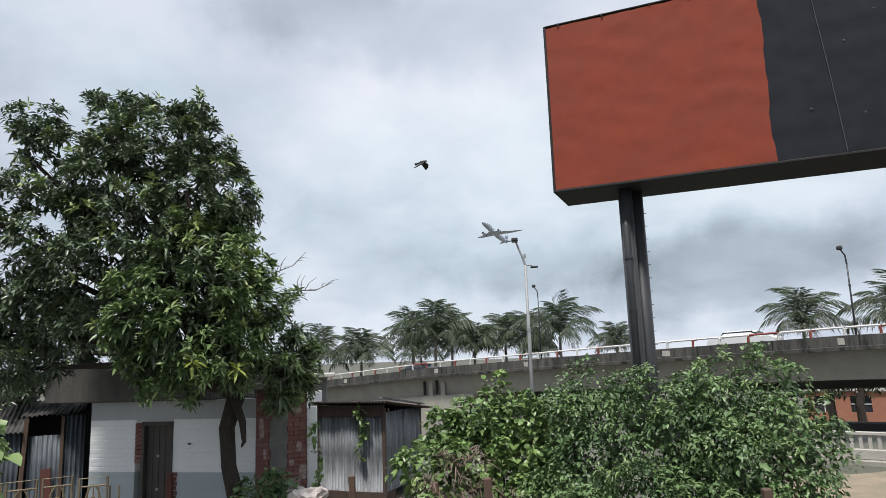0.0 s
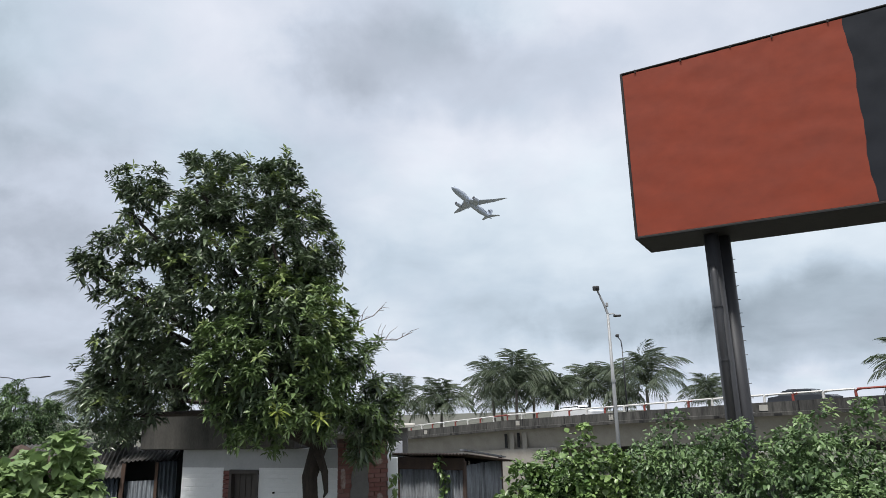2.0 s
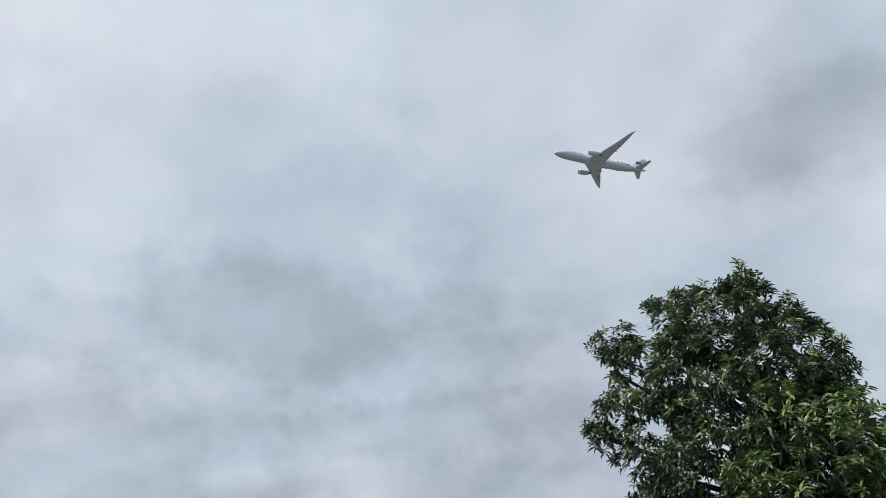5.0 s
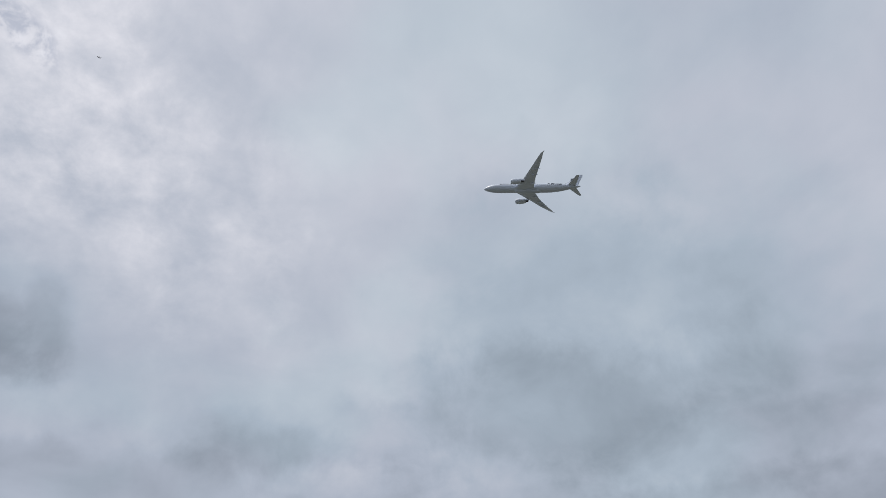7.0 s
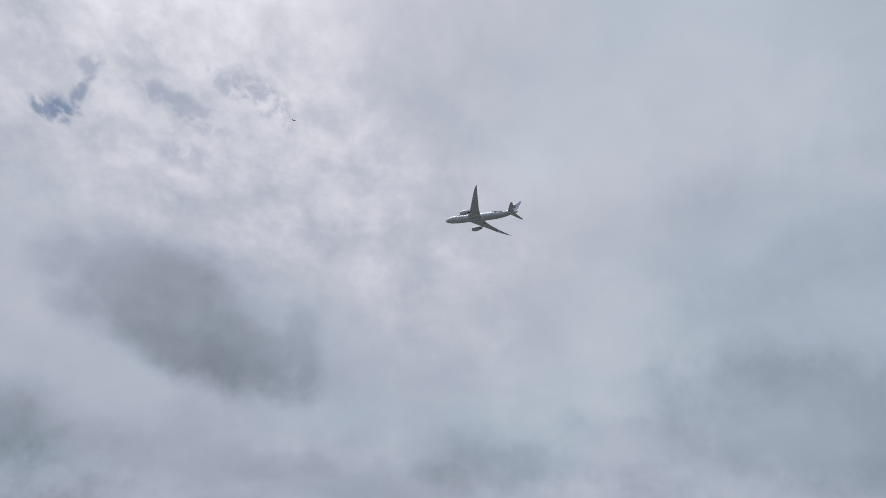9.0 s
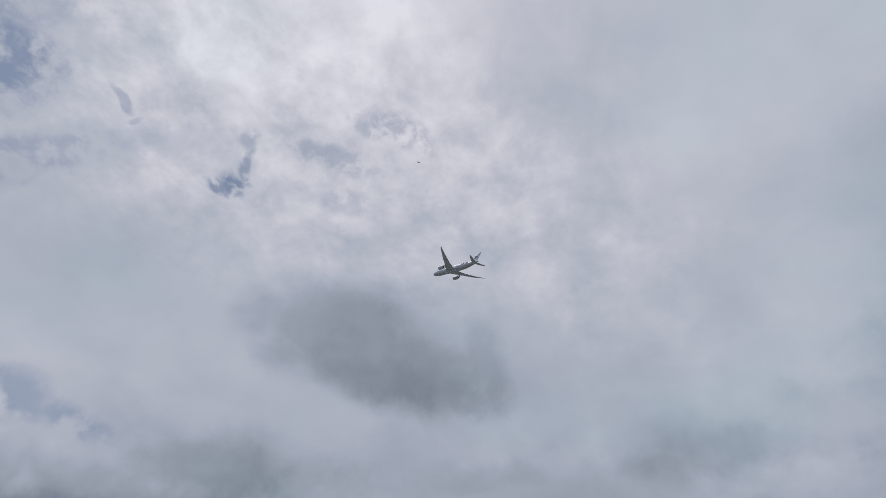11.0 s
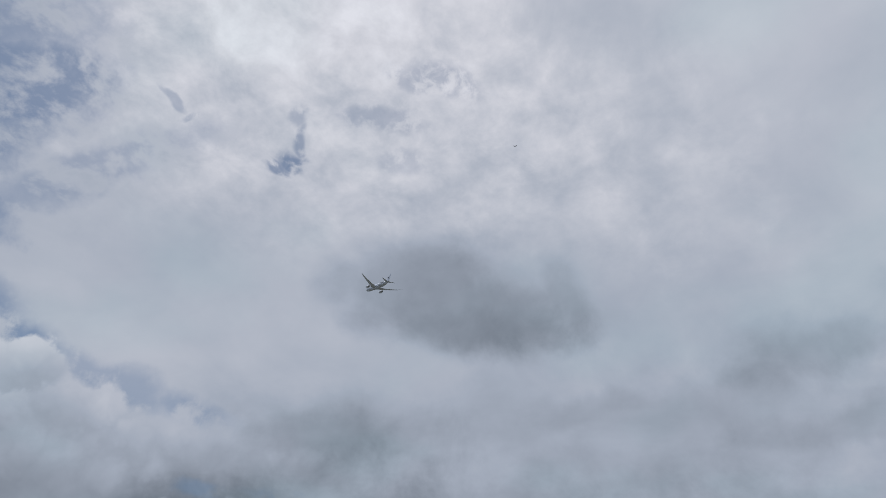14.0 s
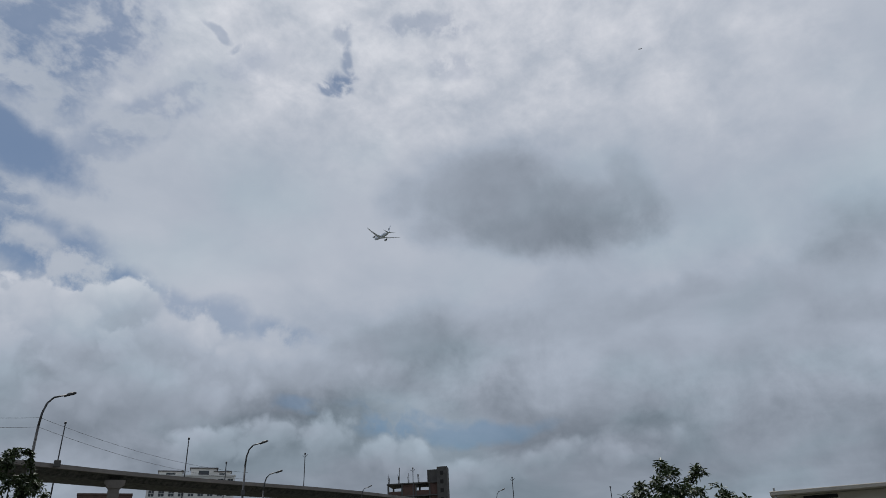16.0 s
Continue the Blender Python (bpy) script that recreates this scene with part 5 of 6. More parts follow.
for me in FRONDS + SHORT:
    me.materials.append(M_palm)


def palm(az, d, crown_el, seed, stiff=False, scale=1.0):
    rnd = random.Random(seed)
    p = pol(az, d)
    g = ground_z(p.x, p.y)
    h = hgt(crown_el - 0.35, d) - g
    th = empty("palm_tree", pose(p.x, p.y, g, 0, 0, rnd.uniform(0, 360)), "date palm with stiff arching fronds" if stiff else "tall coconut palm with drooping grey-green fronds", "palm tree", "palms behind the flyover")
    part("trunk", tubed([(0, 0, -0.3), (0.15, 0, h * 0.5), (0, 0, h)], [0.28, 0.20, 0.17], 10), M_palmbark, th, smooth=True)
    n = 30 if stiff else 24
    for k in range(n):
        f = k / n
        me = (SHORT if stiff else FRONDS)[k % (3 if stiff else 4)]
        o = part_of("frond", me, None, th)
        pitch = (-90 + 98 * f) if not stiff else (-84 + 86 * f)
        o.matrix_basis = pose(0, 0, h) @ pose(0, 0, 0, 0, 0, k * 137.5 + rnd.uniform(-12, 12)) @ pose(0, 0, 0, rnd.uniform(-14, 14), pitch, 0) @ Matrix.Scale(scale * 1.42 * rnd.uniform(0.8, 1.1), 4)
    part("spear", tubed([(0, 0, h), (0.1, 0, h + 1.4), (0.15, 0, h + 2.2 * scale)], [0.08, 0.05, 0.01], 6), M_palm, th)


for k, (az, d, el, st, sc) in enumerate(((10.7, 84, 0.5, 0, 1.0), (7.2, 84, 0.4, 1, 1.35), (2.9, 92, 1.7, 0, 1.1), (0.9, 88, 2.2, 0, 1.2), (-0.5, 95, 1.5, 0, 1.1), (-2.4, 88, 1.0, 1, 1.3), (-5.0, 92, 1.2, 0, 1.1),
                                         (-6.9, 90, 1.5, 0, 1.0), (-9.6, 86, 1.8, 0, 1.2), (-14.2, 92, 0.7, 1, 1.15), (-28.0, 78, 1.6, 0, 1.05), (-34.0, 78, 1.7, 0, 1.1), (34.6, 70, 0.9, 0, 0.85), (37.5, 78, -0.6, 0, 0.8), (2.2, 100, 0.6, 0, 0.9), (-7.8, 100, 0.5, 1, 1.0))):
    palm(az, d, el, 60 + k, bool(st), sc)


# ---- other trees ----
def tree(name, az, d, base_z, lobes_, leaf, density, seed, label, material=M_far_leaf, sprays=True, length=0.16):
    rng = np.random.default_rng(seed)
    p = pol(az, d, base_z)
    th = empty(name, Matrix.Identity(4), label, "tree")
    L = [lobe(*v) for v in lobes_]
    P, N = scatter(L, density, rng, 0.45)
    if sprays:
        me = rosettes("crown", P, N, rng, 9, length, leaf, 0.7, 0.2)
    else:
        me = single_leaves("crown", P, N, rng, length, leaf)
    part_of("crown", me, material, th)
    c = Vector(np.mean(np.array(L)[:, :3], 0))
    part("trunk", tubed([p + Vector((0, 0, -0.2)), p.lerp(c, 0.5) + Vector((0.15, 0, 0)), c], [0.02 * d * 0.18, 0.013 * d * 0.18, 0.006 * d * 0.18], 9), M_bark, th)
    for l in L:
        part("limb", tubed([p.lerp(c, 0.55), Vector(l[:3])], [0.012 * d * 0.12, 0.004 * d * 0.12], 6), M_bark, th)


tree("feathery_tree", 47.5, 38.0, 0.0, ((46.4, 1.9, 38, 0.8), (48.6, 1.3, 38, 0.95), (45.0, 0.6, 38, 0.9), (50.2, -0.1, 38, 0.9), (47.2, -0.2, 37.5, 1.4), (44.4, -0.8, 38, 0.8), (51.6, -1.2, 38, 0.7), (49.5, -1.5, 37.8, 1.1), (46.0, -1.8, 37.8, 1.2)),
     0.042, 46.0, 71, "light green feathery tree behind the red shed", M_far_leaf, True, 0.15)
tree("dark_tree", 39.5, 36.0, 0.0, ((39.4, 2.2, 36, 0.4), (39.2, 1.0, 36, 0.8), (41.2, 0.0, 36, 0.7), (37.0, 0.8, 36, 0.5), (38.5, -1.0, 36, 1.0), (40.5, -1.8, 36, 1.0), (36.5, -1.2, 36, 0.6)),
     0.05, 42.0, 72, "dark green tree with hanging sprays", M_shrub, True, 0.17)
tree("roadside_shrub", 60.2, 52.0, 0.0, ((60.0, -0.6, 52, 1.1), (61.8, -1.2, 52, 1.2), (58.8, -2.0, 52, 0.9), (63.0, -1.6, 52, 1.0)), 0.12, 9.0, 73, "green shrub by the road", M_shrub, True, 0.30)
tree("leafy_tree", 108.0, 18.0, 0.0, ((109.6, 5.6, 18, 0.42), (109.9, 4.2, 18, 0.6), (106.6, 4.9, 18, 0.45), (107.4, 3.6, 18, 0.7), (111.4, 4.0, 18, 0.45), (104.4, 3.4, 18, 0.35), (109.0, 2.0, 18, 1.0), (105.8, 1.8, 18, 0.8), (111.8, 2.2, 18, 0.6)),
     0.060, 26.0, 74, "dark leafy treetop with upright shoots", M_shadeleaf, True, 0.17)
tree("leafy_tree", 158.6, 27.0, 0.0, ((158.6, 8.0, 27, 0.6), (157.4, 6.6, 27, 0.55), (160.2, 7.4, 27, 0.8), (158.4, 5.6, 27, 0.8), (161.5, 5.5, 27, 1.0), (157.3, 4.6, 27, 0.5)), 0.08, 18.0, 75, "dark leafy tree beside the lamp", M_shadeleaf, True, 0.20)


def far_woods():
    """Low belt of trees on the horizon."""
    rng = np.random.default_rng(90)
    L = []
    for k in range(150):
        az = -60 + k * 1.55
        d = rng.uniform(150, 230)
        top = rng.uniform(-0.1, 0.25) - (1.9 if -20 < az < 14 else 0.0)
        r = rng.uniform(2.2, 4.0)
        p = pol(az, d, hgt(top, d) - r)
        L.append((p.x, p.y, p.z, r * 1.3, r * 1.3, r))
        L.append((p.x, p.y, p.z - 2.5, r * 1.4, r * 1.4, r))
    P, N = scatter(L, 0.9, rng, 0.6, -0.4, 6, 1.0)
    ob = part_of("far_woods", single_leaves("far_woods", P, N, rng, 1.5, 1.1), M_woods)
    tagged(ob, "low belt of distant dark green trees", "woods", kind="stuff")


far_woods()


def bush_row():
    """Scrub and low trees behind the brick shed."""
    rng = np.random.default_rng(91)
    for k in range(9):
        az = 35.5 + k * 3.2
        d = rng.uniform(58, 75)
        L = [lobe(az + rng.uniform(-1.6, 1.6), rng.uniform(-2.6, -1.5), d, rng.uniform(1.0, 1.7)) for _ in range(6)]
        P, N = scatter(L, 6.0, rng, 0.6, -0.6, 7, 0.5)
        th = empty("scrub_bush", Matrix.Identity(4), "dark green scrub behind the brick shed", "bush", "scrub bushes")
        part_of("foliage", single_leaves("foliage", P, N, rng, 0.42, 0.25), M_woods, th)
        for l in L[:3]:
            part("stem", tubed([(l[0], l[1], -0.2), (l[0], l[1], l[2])], 0.08, 6), M_bark, th)


bush_row()


# ---- under and beyond the ramp ----
def roadside_wall():
    a, b = pol(-24.5, 21.5), pol(-42.0, 20.8)
    d = (b - a).normalized()
    L = (b - a).length
    th = empty("roadside_wall", Matrix.Translation(a + Vector((0, 0, -0.22))) @ Matrix.Rotation(math.atan2(d.y, d.x), 4, "Z"), "pale concrete roadside wall with an upright balustrade", "wall", kind="structure")
    part("kerb", boxed(0, -0.35, -0.6, L, 0.3, 0.16, bevel=0.02), M_pale, th)
    part("step", boxed(0, -0.16, 0.164, L, 0.3, 0.36, bevel=0.02), M_concrete, th)
    part("base", boxed(0, 0.0, 0.364, L, 0.26, 0.62, bevel=0.015), M_pale, th)
    part("top_rail", boxed(0, 0.04, 0.98, L, 0.2, 1.06, bevel=0.01), M_pale, th)
    for k in range(int(L / 0.21)):
        part("baluster", boxed(k * 0.21, 0.07, 0.62, k * 0.21 + 0.085, 0.17, 0.98), M_pale, th)


roadside_wall()


def block(name, az, d, w, deep, z0, z1, storeys, bays, wall, label, win=M_glass, frames=M_facade, turn=None, balcony=False, window_share=0.5, parapet=0.5):
    """A building with real window openings set back in its front."""
    p = pol(az, d, z0)
    th = empty(name, pose(p.x, p.y, z0, 0, 0, az if turn is None else turn), label, "building")
    h = z1 - z0
    fh, bw = h / storeys, w / bays
    part("core", boxed(-w / 2 + 0.05, 0.35, 0, w / 2 - 0.05, deep, h), wall, th)
    for s in range(storeys):
        part("spandrel", boxed(-w / 2, 0, s * fh, w / 2, 0.35, s * fh + fh * (1 - window_share) * 0.6), wall, th)
        part("spandrel", boxed(-w / 2, 0, (s + 1) * fh - fh * (1 - window_share) * 0.4, w / 2, 0.35, (s + 1) * fh), wall, th)
        lo, hi = s * fh + fh * (1 - window_share) * 0.6, (s + 1) * fh - fh * (1 - window_share) * 0.4
        for b in range(bays + 1):
            x = -w / 2 + b * bw
            a0, a1 = max(-w / 2, x - bw * 0.22), min(w / 2, x + bw * 0.22)
            part("pier", boxed(a0, 0.002, lo, a1, 0.35, hi), wall, th)
        for b in range(bays):
            x = -w / 2 + (b + 0.5) * bw
            wd = part("window", boxed(x - bw * 0.28, 0.22, lo, x + bw * 0.28, 0.26, hi), win, th)
            part("frame", boxed(x - 0.04, 0.16, lo, x + 0.04, 0.22, hi), frames, wd)
            part("frame", boxed(x - bw * 0.28, 0.16, (lo + hi) / 2 - 0.04, x + bw * 0.28, 0.215, (lo + hi) / 2 + 0.04), frames, wd)
        if balcony:
            part("balcony", boxed(-w / 2 + bw * 0.1, -0.9, s * fh, -w / 2 + bw * 1.1, 0, s * fh + fh * 0.32), frames, th)
    part("roof", boxed(-w / 2 - 0.15, -0.15, h, w / 2 + 0.15, deep + 0.15, h + parapet), wall, th)
    return th


block("brick_building", -33.4, 74.0, 15.0, 10.0, -4.0, 2.0, 2, 5, M_orangebrick, "orange brick building with white window grilles", balcony=False)
block("low_building", -12.0, 120.0, 26.0, 10.0, -4.0, 1.2, 2, 8, M_facade, "low pale building beyond the flyover")
p = pol(-31.0, 30.0)
bp = pol(-33.4, 73.9, 0.0)
bands = empty("facade_band", pose(bp.x, bp.y, 0, 0, 0, -33.4), "white painted band on the brick building", "band", kind="structure")
for z in (-1.15, 1.75):
    part("band", boxed(-7.5, -0.12, z, 7.5, 0.09, z + 0.32), M_facade, bands)
# thin black slab, its colour standing for the shade below the flyover
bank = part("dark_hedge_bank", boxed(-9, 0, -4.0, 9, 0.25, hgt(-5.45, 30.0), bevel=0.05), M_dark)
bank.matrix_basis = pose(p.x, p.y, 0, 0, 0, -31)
tagged(bank, "black slab painted as the shade under the flyover", "bank", kind="structure")


def underpass_tree(az, d, seed):
    """A slim tree between the ramp and the brick building."""
    rng = np.random.default_rng(seed)
    th = empty("tree", Matrix.Identity(4), "slim dark tree behind the flyover ramp", "tree", "trees behind the ramp")
    f = pol(az, d, -4.2)
    t_ = f + Vector((0.3, 0, 5.2))
    part("trunk", tubed([f, f + Vector((-0.15, 0, 2.6)), t_], [0.36, 0.30, 0.22], 9), M_bark, th)
    lobes_ = [(t_.x + rng.uniform(-2.2, 2.2), t_.y + rng.uniform(-0.8, 0.8), t_.z - 0.9 + rng.uniform(-0.5, 0.9), 0.8, 0.7, 0.7) for k in range(7)]
    for l in lobes_:
        part("limb", tubed([t_ + Vector((0, 0, -0.6)), Vector(l[:3])], [0.12, 0.03], 6), M_bark, th)
    P, N = scatter(lobes_, 20.0, rng, 0.4)
    part_of("crown", single_leaves("crown", P, N, rng, 0.34, 0.12), M_shadeleaf, th)


underpass_tree(-31.1, 62.0, 31)
underpass_tree(-29.3, 64.0, 32)


def far_road(name, pts, prof_up, width, label):
    """A flyover seen from the side: deck, parapet and girder pulled through pts."""
    th = empty(name, Matrix.Identity(4), label, "flyover", kind="structure")
    pts = [Vector(p) for p in pts]

    def pull(nm, prof, m):
        bm = bmesh.new()
        rings = []
        for i, p in enumerate(pts):
            d = (pts[min(i + 1, len(pts) - 1)] - pts[max(i - 1, 0)])
            d.z = 0
            d.normalize()
            far = Vector((d.y, -d.x, 0))
            far = far if far.dot(Vector((p.x, p.y, 0))) > 0 else -far
            rings.append([p + far * a + Vector((0, 0, u)) for a, u in prof])
        loft(bm, rings)
        bmesh.ops.recalc_face_normals(bm, faces=bm.faces)
        return part(nm, bm, m, th)

    k = prof_up
    pull("parapet", [(0, 0), (0.3, 0), (0.3, -0.9 * k), (-0.15, -0.9 * k)], M_brownc)
    pull("deck", [(0.3, -0.7 * k), (width, -0.7 * k), (width, -0.95 * k), (0.3, -0.95 * k)], M_asphalt)
    pull("girder", [(0.7, -0.95 * k), (width - 0.7, -0.95 * k), (width - 1.6, -2.0 * k), (1.6, -2.0 * k)], M_stained)
    pull("far_parapet", [(width, 0), (width + 0.3, 0), (width + 0.3, -0.95 * k), (width, -0.95 * k)], M_concrete)
    return th


# elevated road that the airliner leaves behind
E_PTS = []
for az, el in ((165, 9.1), (157.45, 8.60), (152.26, 8.15), (146.62, 7.67), (142.38, 7.32), (137.09, 6.86), (133.48, 6.45), (131.2, 6.12), (127.5, 5.55), (124.0, 5.0), (118.0, 4.0), (108, 2.5)):
    d = 15.0 / math.tan(radians(el)) if el > 5.8 else 140 + (6.12 - el) * 22
    E_PTS.append(pol(az, d, hgt(el, d)))
far_road("elevated_road", E_PTS, 0.62, 9.0, "grey elevated road on concrete piers")
for i, (az, d, top) in enumerate(((152.0, 106.0, 16.9), (142.0, 129.0, 16.9), (135.0, 141.0, 15.0), (160.0, 102.0, 16.9))):
    pier("road_pier", pol(az, d), top, 2.6, 2.2, az, M_brownc)


def thin_mast(az, d, el0, el1, label="thin mast with a small lamp on top", fork=False):
    b = pol(az, d, 0.0)
    h = hgt(el1, d)
    th = empty("thin_mast", pose(b.x, b.y, b.z, 0, 0, az), label, "mast", "thin masts")
    part("pole", tubed([(0, 0, -0.3), (0, 0, h)], [0.16, 0.08], 6), M_polegrey, th)
    part("lamp", boxed(-0.16, -0.16, h, 0.16, 0.16, h + 0.35, bevel=0.05), M_lamp, th)
    if fork:
        part("arm", tubed([(-0.5, 0, h - 0.2), (0, 0, h - 0.6), (0.5, 0, h)], 0.06, 5), M_polegrey, th)


for az, e0, e1, f in ((156.0, 8.7, 11.25, 0), (147.2, 8.0, 10.45, 0), (144.2, 7.3, 8.7, 0), (138.1, 6.6, 9.35, 1), (129.3, 6.0, 8.0, 1), (121.2, 4.7, 6.9, 1), (113.5, 4.0, 5.7, 0)):
    d = 15.0 / math.tan(radians(max(e0 - 0.2, 5.9))) + 13.0
    thin_mast(az, d, e0 - 0.5, e1, fork=bool(f))
p = pol(138.4, 134.0, hgt(6.35, 134.0))
wagon = empty("parked_truck", pose(p.x, p.y, p.z, 0, 0, 138.0), "dark open truck on the elevated road", "truck")
part("body", boxed(-1.9, -0.8, 0.5, 1.9, 0.8, 1.25, bevel=0.15), M_cardark, wagon)
part("cab", boxed(-1.9, -0.75, 1.25, -1.0, 0.75, 1.6, bevel=0.15), M_cardark, wagon)
for x in (-1.3, 1.3):
    part("wheel", tubed([(x, -0.85, 0.4), (x, 0.85, 0.4)], 0.4, 12), M_rubber, wagon)
p = pol(156.0, 100.0, hgt(8.5, 100.0))
cab = empty("control_cabinet", pose(p.x, p.y, p.z - 0.4, 0, 0, 156), "small grey cabinet on the elevated road", "cabinet", "roadside cabinets")
part("body", boxed(-0.4, -0.3, 0, 0.4, 0.3, 0.8, bevel=0.05), M_raw, cab)

block("apartment_building", 146.6, 235.0, 26.0, 14.0, 0.0, hgt(7.75, 235.0), 10, 9, M_facade, "white apartment building with many windows")
for az, w, h in ((148.2, 7.0, 1.6), (145.8, 8.0, 2.6), (144.4, 5.0, 1.5)):
    p = pol(az, 240.0, hgt(7.75, 235.0) + 0.5)
    rb = empty("roof_hut", pose(p.x, p.y, p.z, 0, 0, az), "white rooftop hut on the apartment building", "roof hut", "rooftop huts")
    part("walls", boxed(-w / 2, 0, 0, w / 2, 4, h), M_facade, rb)
    part("roof", boxed(-w / 2 - 0.4, -0.5, h, w / 2 + 0.4, 4.4, h + 0.3), M_raw, rb)
    part("window", boxed(-w * 0.2, -0.05, h * 0.2, w * 0.2, 0.02, h * 0.75), M_glass, rb)
block("apartment_building", 152.5, 220.0, 14.0, 12.0, 0.0, hgt(6.4, 220.0), 8, 4, M_rawbrick, "brown brick apartment building beyond the elevated road")
block("apartment_building", 141.5, 260.0, 22.0, 12.0, 0.0, hgt(5.4, 260.0), 7, 7, M_facade, "pale apartment building beyond the elevated road")


def unfinished():
    """Concrete frame under construction, with column starters on the roof."""
    d = 220.0
    p = pol(129.1, d)
    top = hgt(6.95, d)
    th = empty("unfinished_building", pose(p.x, p.y, 0, 0, 0, 129.0 - 8), "unfinished concrete building with brick infill and bare columns", "building")
    w, n, deep = 17.4, 8, 10.0
    fh = top / n
    for s in range(1, n + 1):
        part("slab", boxed(-w / 2 - 0.4, -0.6, s * fh - 0.35, w / 2 + 0.4, deep, s * fh), M_raw, th)
    for s in range(n):
        for k in range(5):
            x = -w / 2 + k * w / 4
            part("column", boxed(x - 0.25, 0, s * fh, x + 0.25, 0.5, (s + 1) * fh - 0.35), M_raw, th)
            part("column", boxed(x - 0.25, deep - 0.5, s * fh, x + 0.25, deep, (s + 1) * fh - 0.35), M_raw, th)
        for k in range(4):
            if (s, k) in ((7, 0), (7, 2), (6, 0), (6, 2), (5, 2)):
                xa = -w / 2 + k * w / 4 + 0.25
                part("infill", boxed(xa, 0.15, s * fh, xa + w / 4 - 0.5, 0.35, s * fh + fh * 0.38), M_rawbrick, th)
                continue
            xa = -w / 2 + k * w / 4 + 0.25
            part("infill", boxed(xa, 0.15, s * fh, xa + w / 4 - 0.5, 0.35, (s + 1) * fh - 0.35), M_rawbrick, th)
    part("stair_tower", boxed(w / 2 - 5.0, 0.5, top, w / 2 + 0.6, 6.0, hgt(7.9, d)), M_raw, th)
    part("stair_tower", boxed(w / 2 - 1.8, -0.8, 0, w / 2 + 1.4, 5.0, hgt(8.05, d)), M_raw, th)
    for k in range(4):
        part("window", boxed(w / 2 - 0.8, -0.84, top - 6 + k * 2.6, w / 2 + 0.2, -0.79, top - 4.8 + k * 2.6), M_dark, th)
    rnd = random.Random(8)
    for k in range(5):
        x = -w / 2 + k * w / 5.5
        for j in range(4):
            part("starter_bar", tubed([(x + 0.25 * (j % 2), 0.3 + 0.3 * (j // 2), top), (x + 0.25 * (j % 2) + rnd.uniform(-0.15, 0.15), 0.3, top + rnd.uniform(1.6, 3.0))], 0.08, 5), M_raw, th)
    part("hoist_mast", tubed([(-w / 2 + 3.5, 0, top), (-w / 2 + 3.6, 0, top + 4.8)], 0.14, 6), M_raw, th)


unfinished()


def cream_house():
    a = pol(98.2, 26.0)
    th = empty("cream_house", pose(a.x, a.y, 0, 0, 0, 98.2 + 2), "cream rendered house with a flat overhanging roof", "house")
    top = hgt(4.45, 26.0)
    part("wall", boxed(-1.2, 0, 0, 6.0, 5.0, top - 0.14), M_cream, th)
    part("roof_slab", boxed(-1.75, -0.6, top - 0.13, 6.5, 5.6, top, bevel=0.015), M_concrete, th)
    for x in (-1.0, 2.0):
        part("vent", boxed(x + 0.2, -0.012, top - 0.30, x + 1.2, 0.05, top - 0.18), M_dark, th)
    part("window", boxed(2.0, -0.03, top - 1.9, 3.4, 0.02, top - 0.75), M_glass, th)
    part("window_frame", boxed(1.95, -0.05, top - 0.75, 3.45, 0.02, top - 0.68), M_white, th)
    part("pipe", tubed([(-1.55, -0.5, 0), (-1.6, -0.5, top + 0.1)], 0.035, 8), M_galv, th)


cream_house()
for az, w in ((114.4, 1.6), (113.4, 1.2)):
    p = pol(az, 160.0)
    tank = empty("roof_tower", pose(p.x, p.y, 0, 0, 0, az), "grey tower block far away", "building", "far towers")
    part("tower", boxed(-w, 0, 0, w, 4, hgt(4.55, 160.0)), M_raw, tank)


# ---- beyond the shed: second ramp, sign, arch bridge, pole, brick shed ----
S_PTS = [pol(az, d, hgt(el, d)) for az, d, el in ((84, 150, 4.6), (75, 162, 3.7), (68.6, 178, 2.45), (64, 198, 1.95), (60.5, 222, 1.32), (58.0, 245, 0.92), (55.5, 270, 0.5), (52.0, 310, 0.1))]
far_road("second_ramp", S_PTS, 1.35, 10.0, "pale concrete flyover ramp with a post railing")


def ramp_point(f):
    k = min(int(f), len(S_PTS) - 2)
    return S_PTS[k].lerp(S_PTS[k + 1], f - k)


def second_railing():
    th = empty("post_railing", Matrix.Identity(4), "low concrete post railing on the far ramp", "railing", kind="structure")
    n = 80
    for k in range(n):
        a, b = ramp_point(k * 7 / n), ramp_point((k + 1) * 7 / n)
        part("post", boxed(a.x - 0.22, a.y - 0.22, a.z, a.x + 0.22, a.y + 0.22, a.z + 0.85), M_concrete, th)
        part("rail", tubed([a + Vector((0, 0, 0.75)), b + Vector((0, 0, 0.75))], 0.11, 5), M_concrete, th)


second_railing()
for az, d, e0, e1 in ((60.9, 224, 0.9, 3.05), (57.6, 250, 0.5, 2.1), (64.8, 196, 1.7, 4.1), (55.2, 280, 0.3, 1.5)):
    arm_lamp(az, d, e1, 2.2, "ramp_lamp", hgt(e0, d), "slim street lamp on the far ramp", radius=0.17)
for k in (0.5, 1.8, 3.0, 4.2, 5.3):
    q = ramp_point(k)
    pier("ramp_pier", Vector((q.x * 1.02, q.y * 1.02, 0)), q.z - 2.6, 5.0, 2.5, 65)


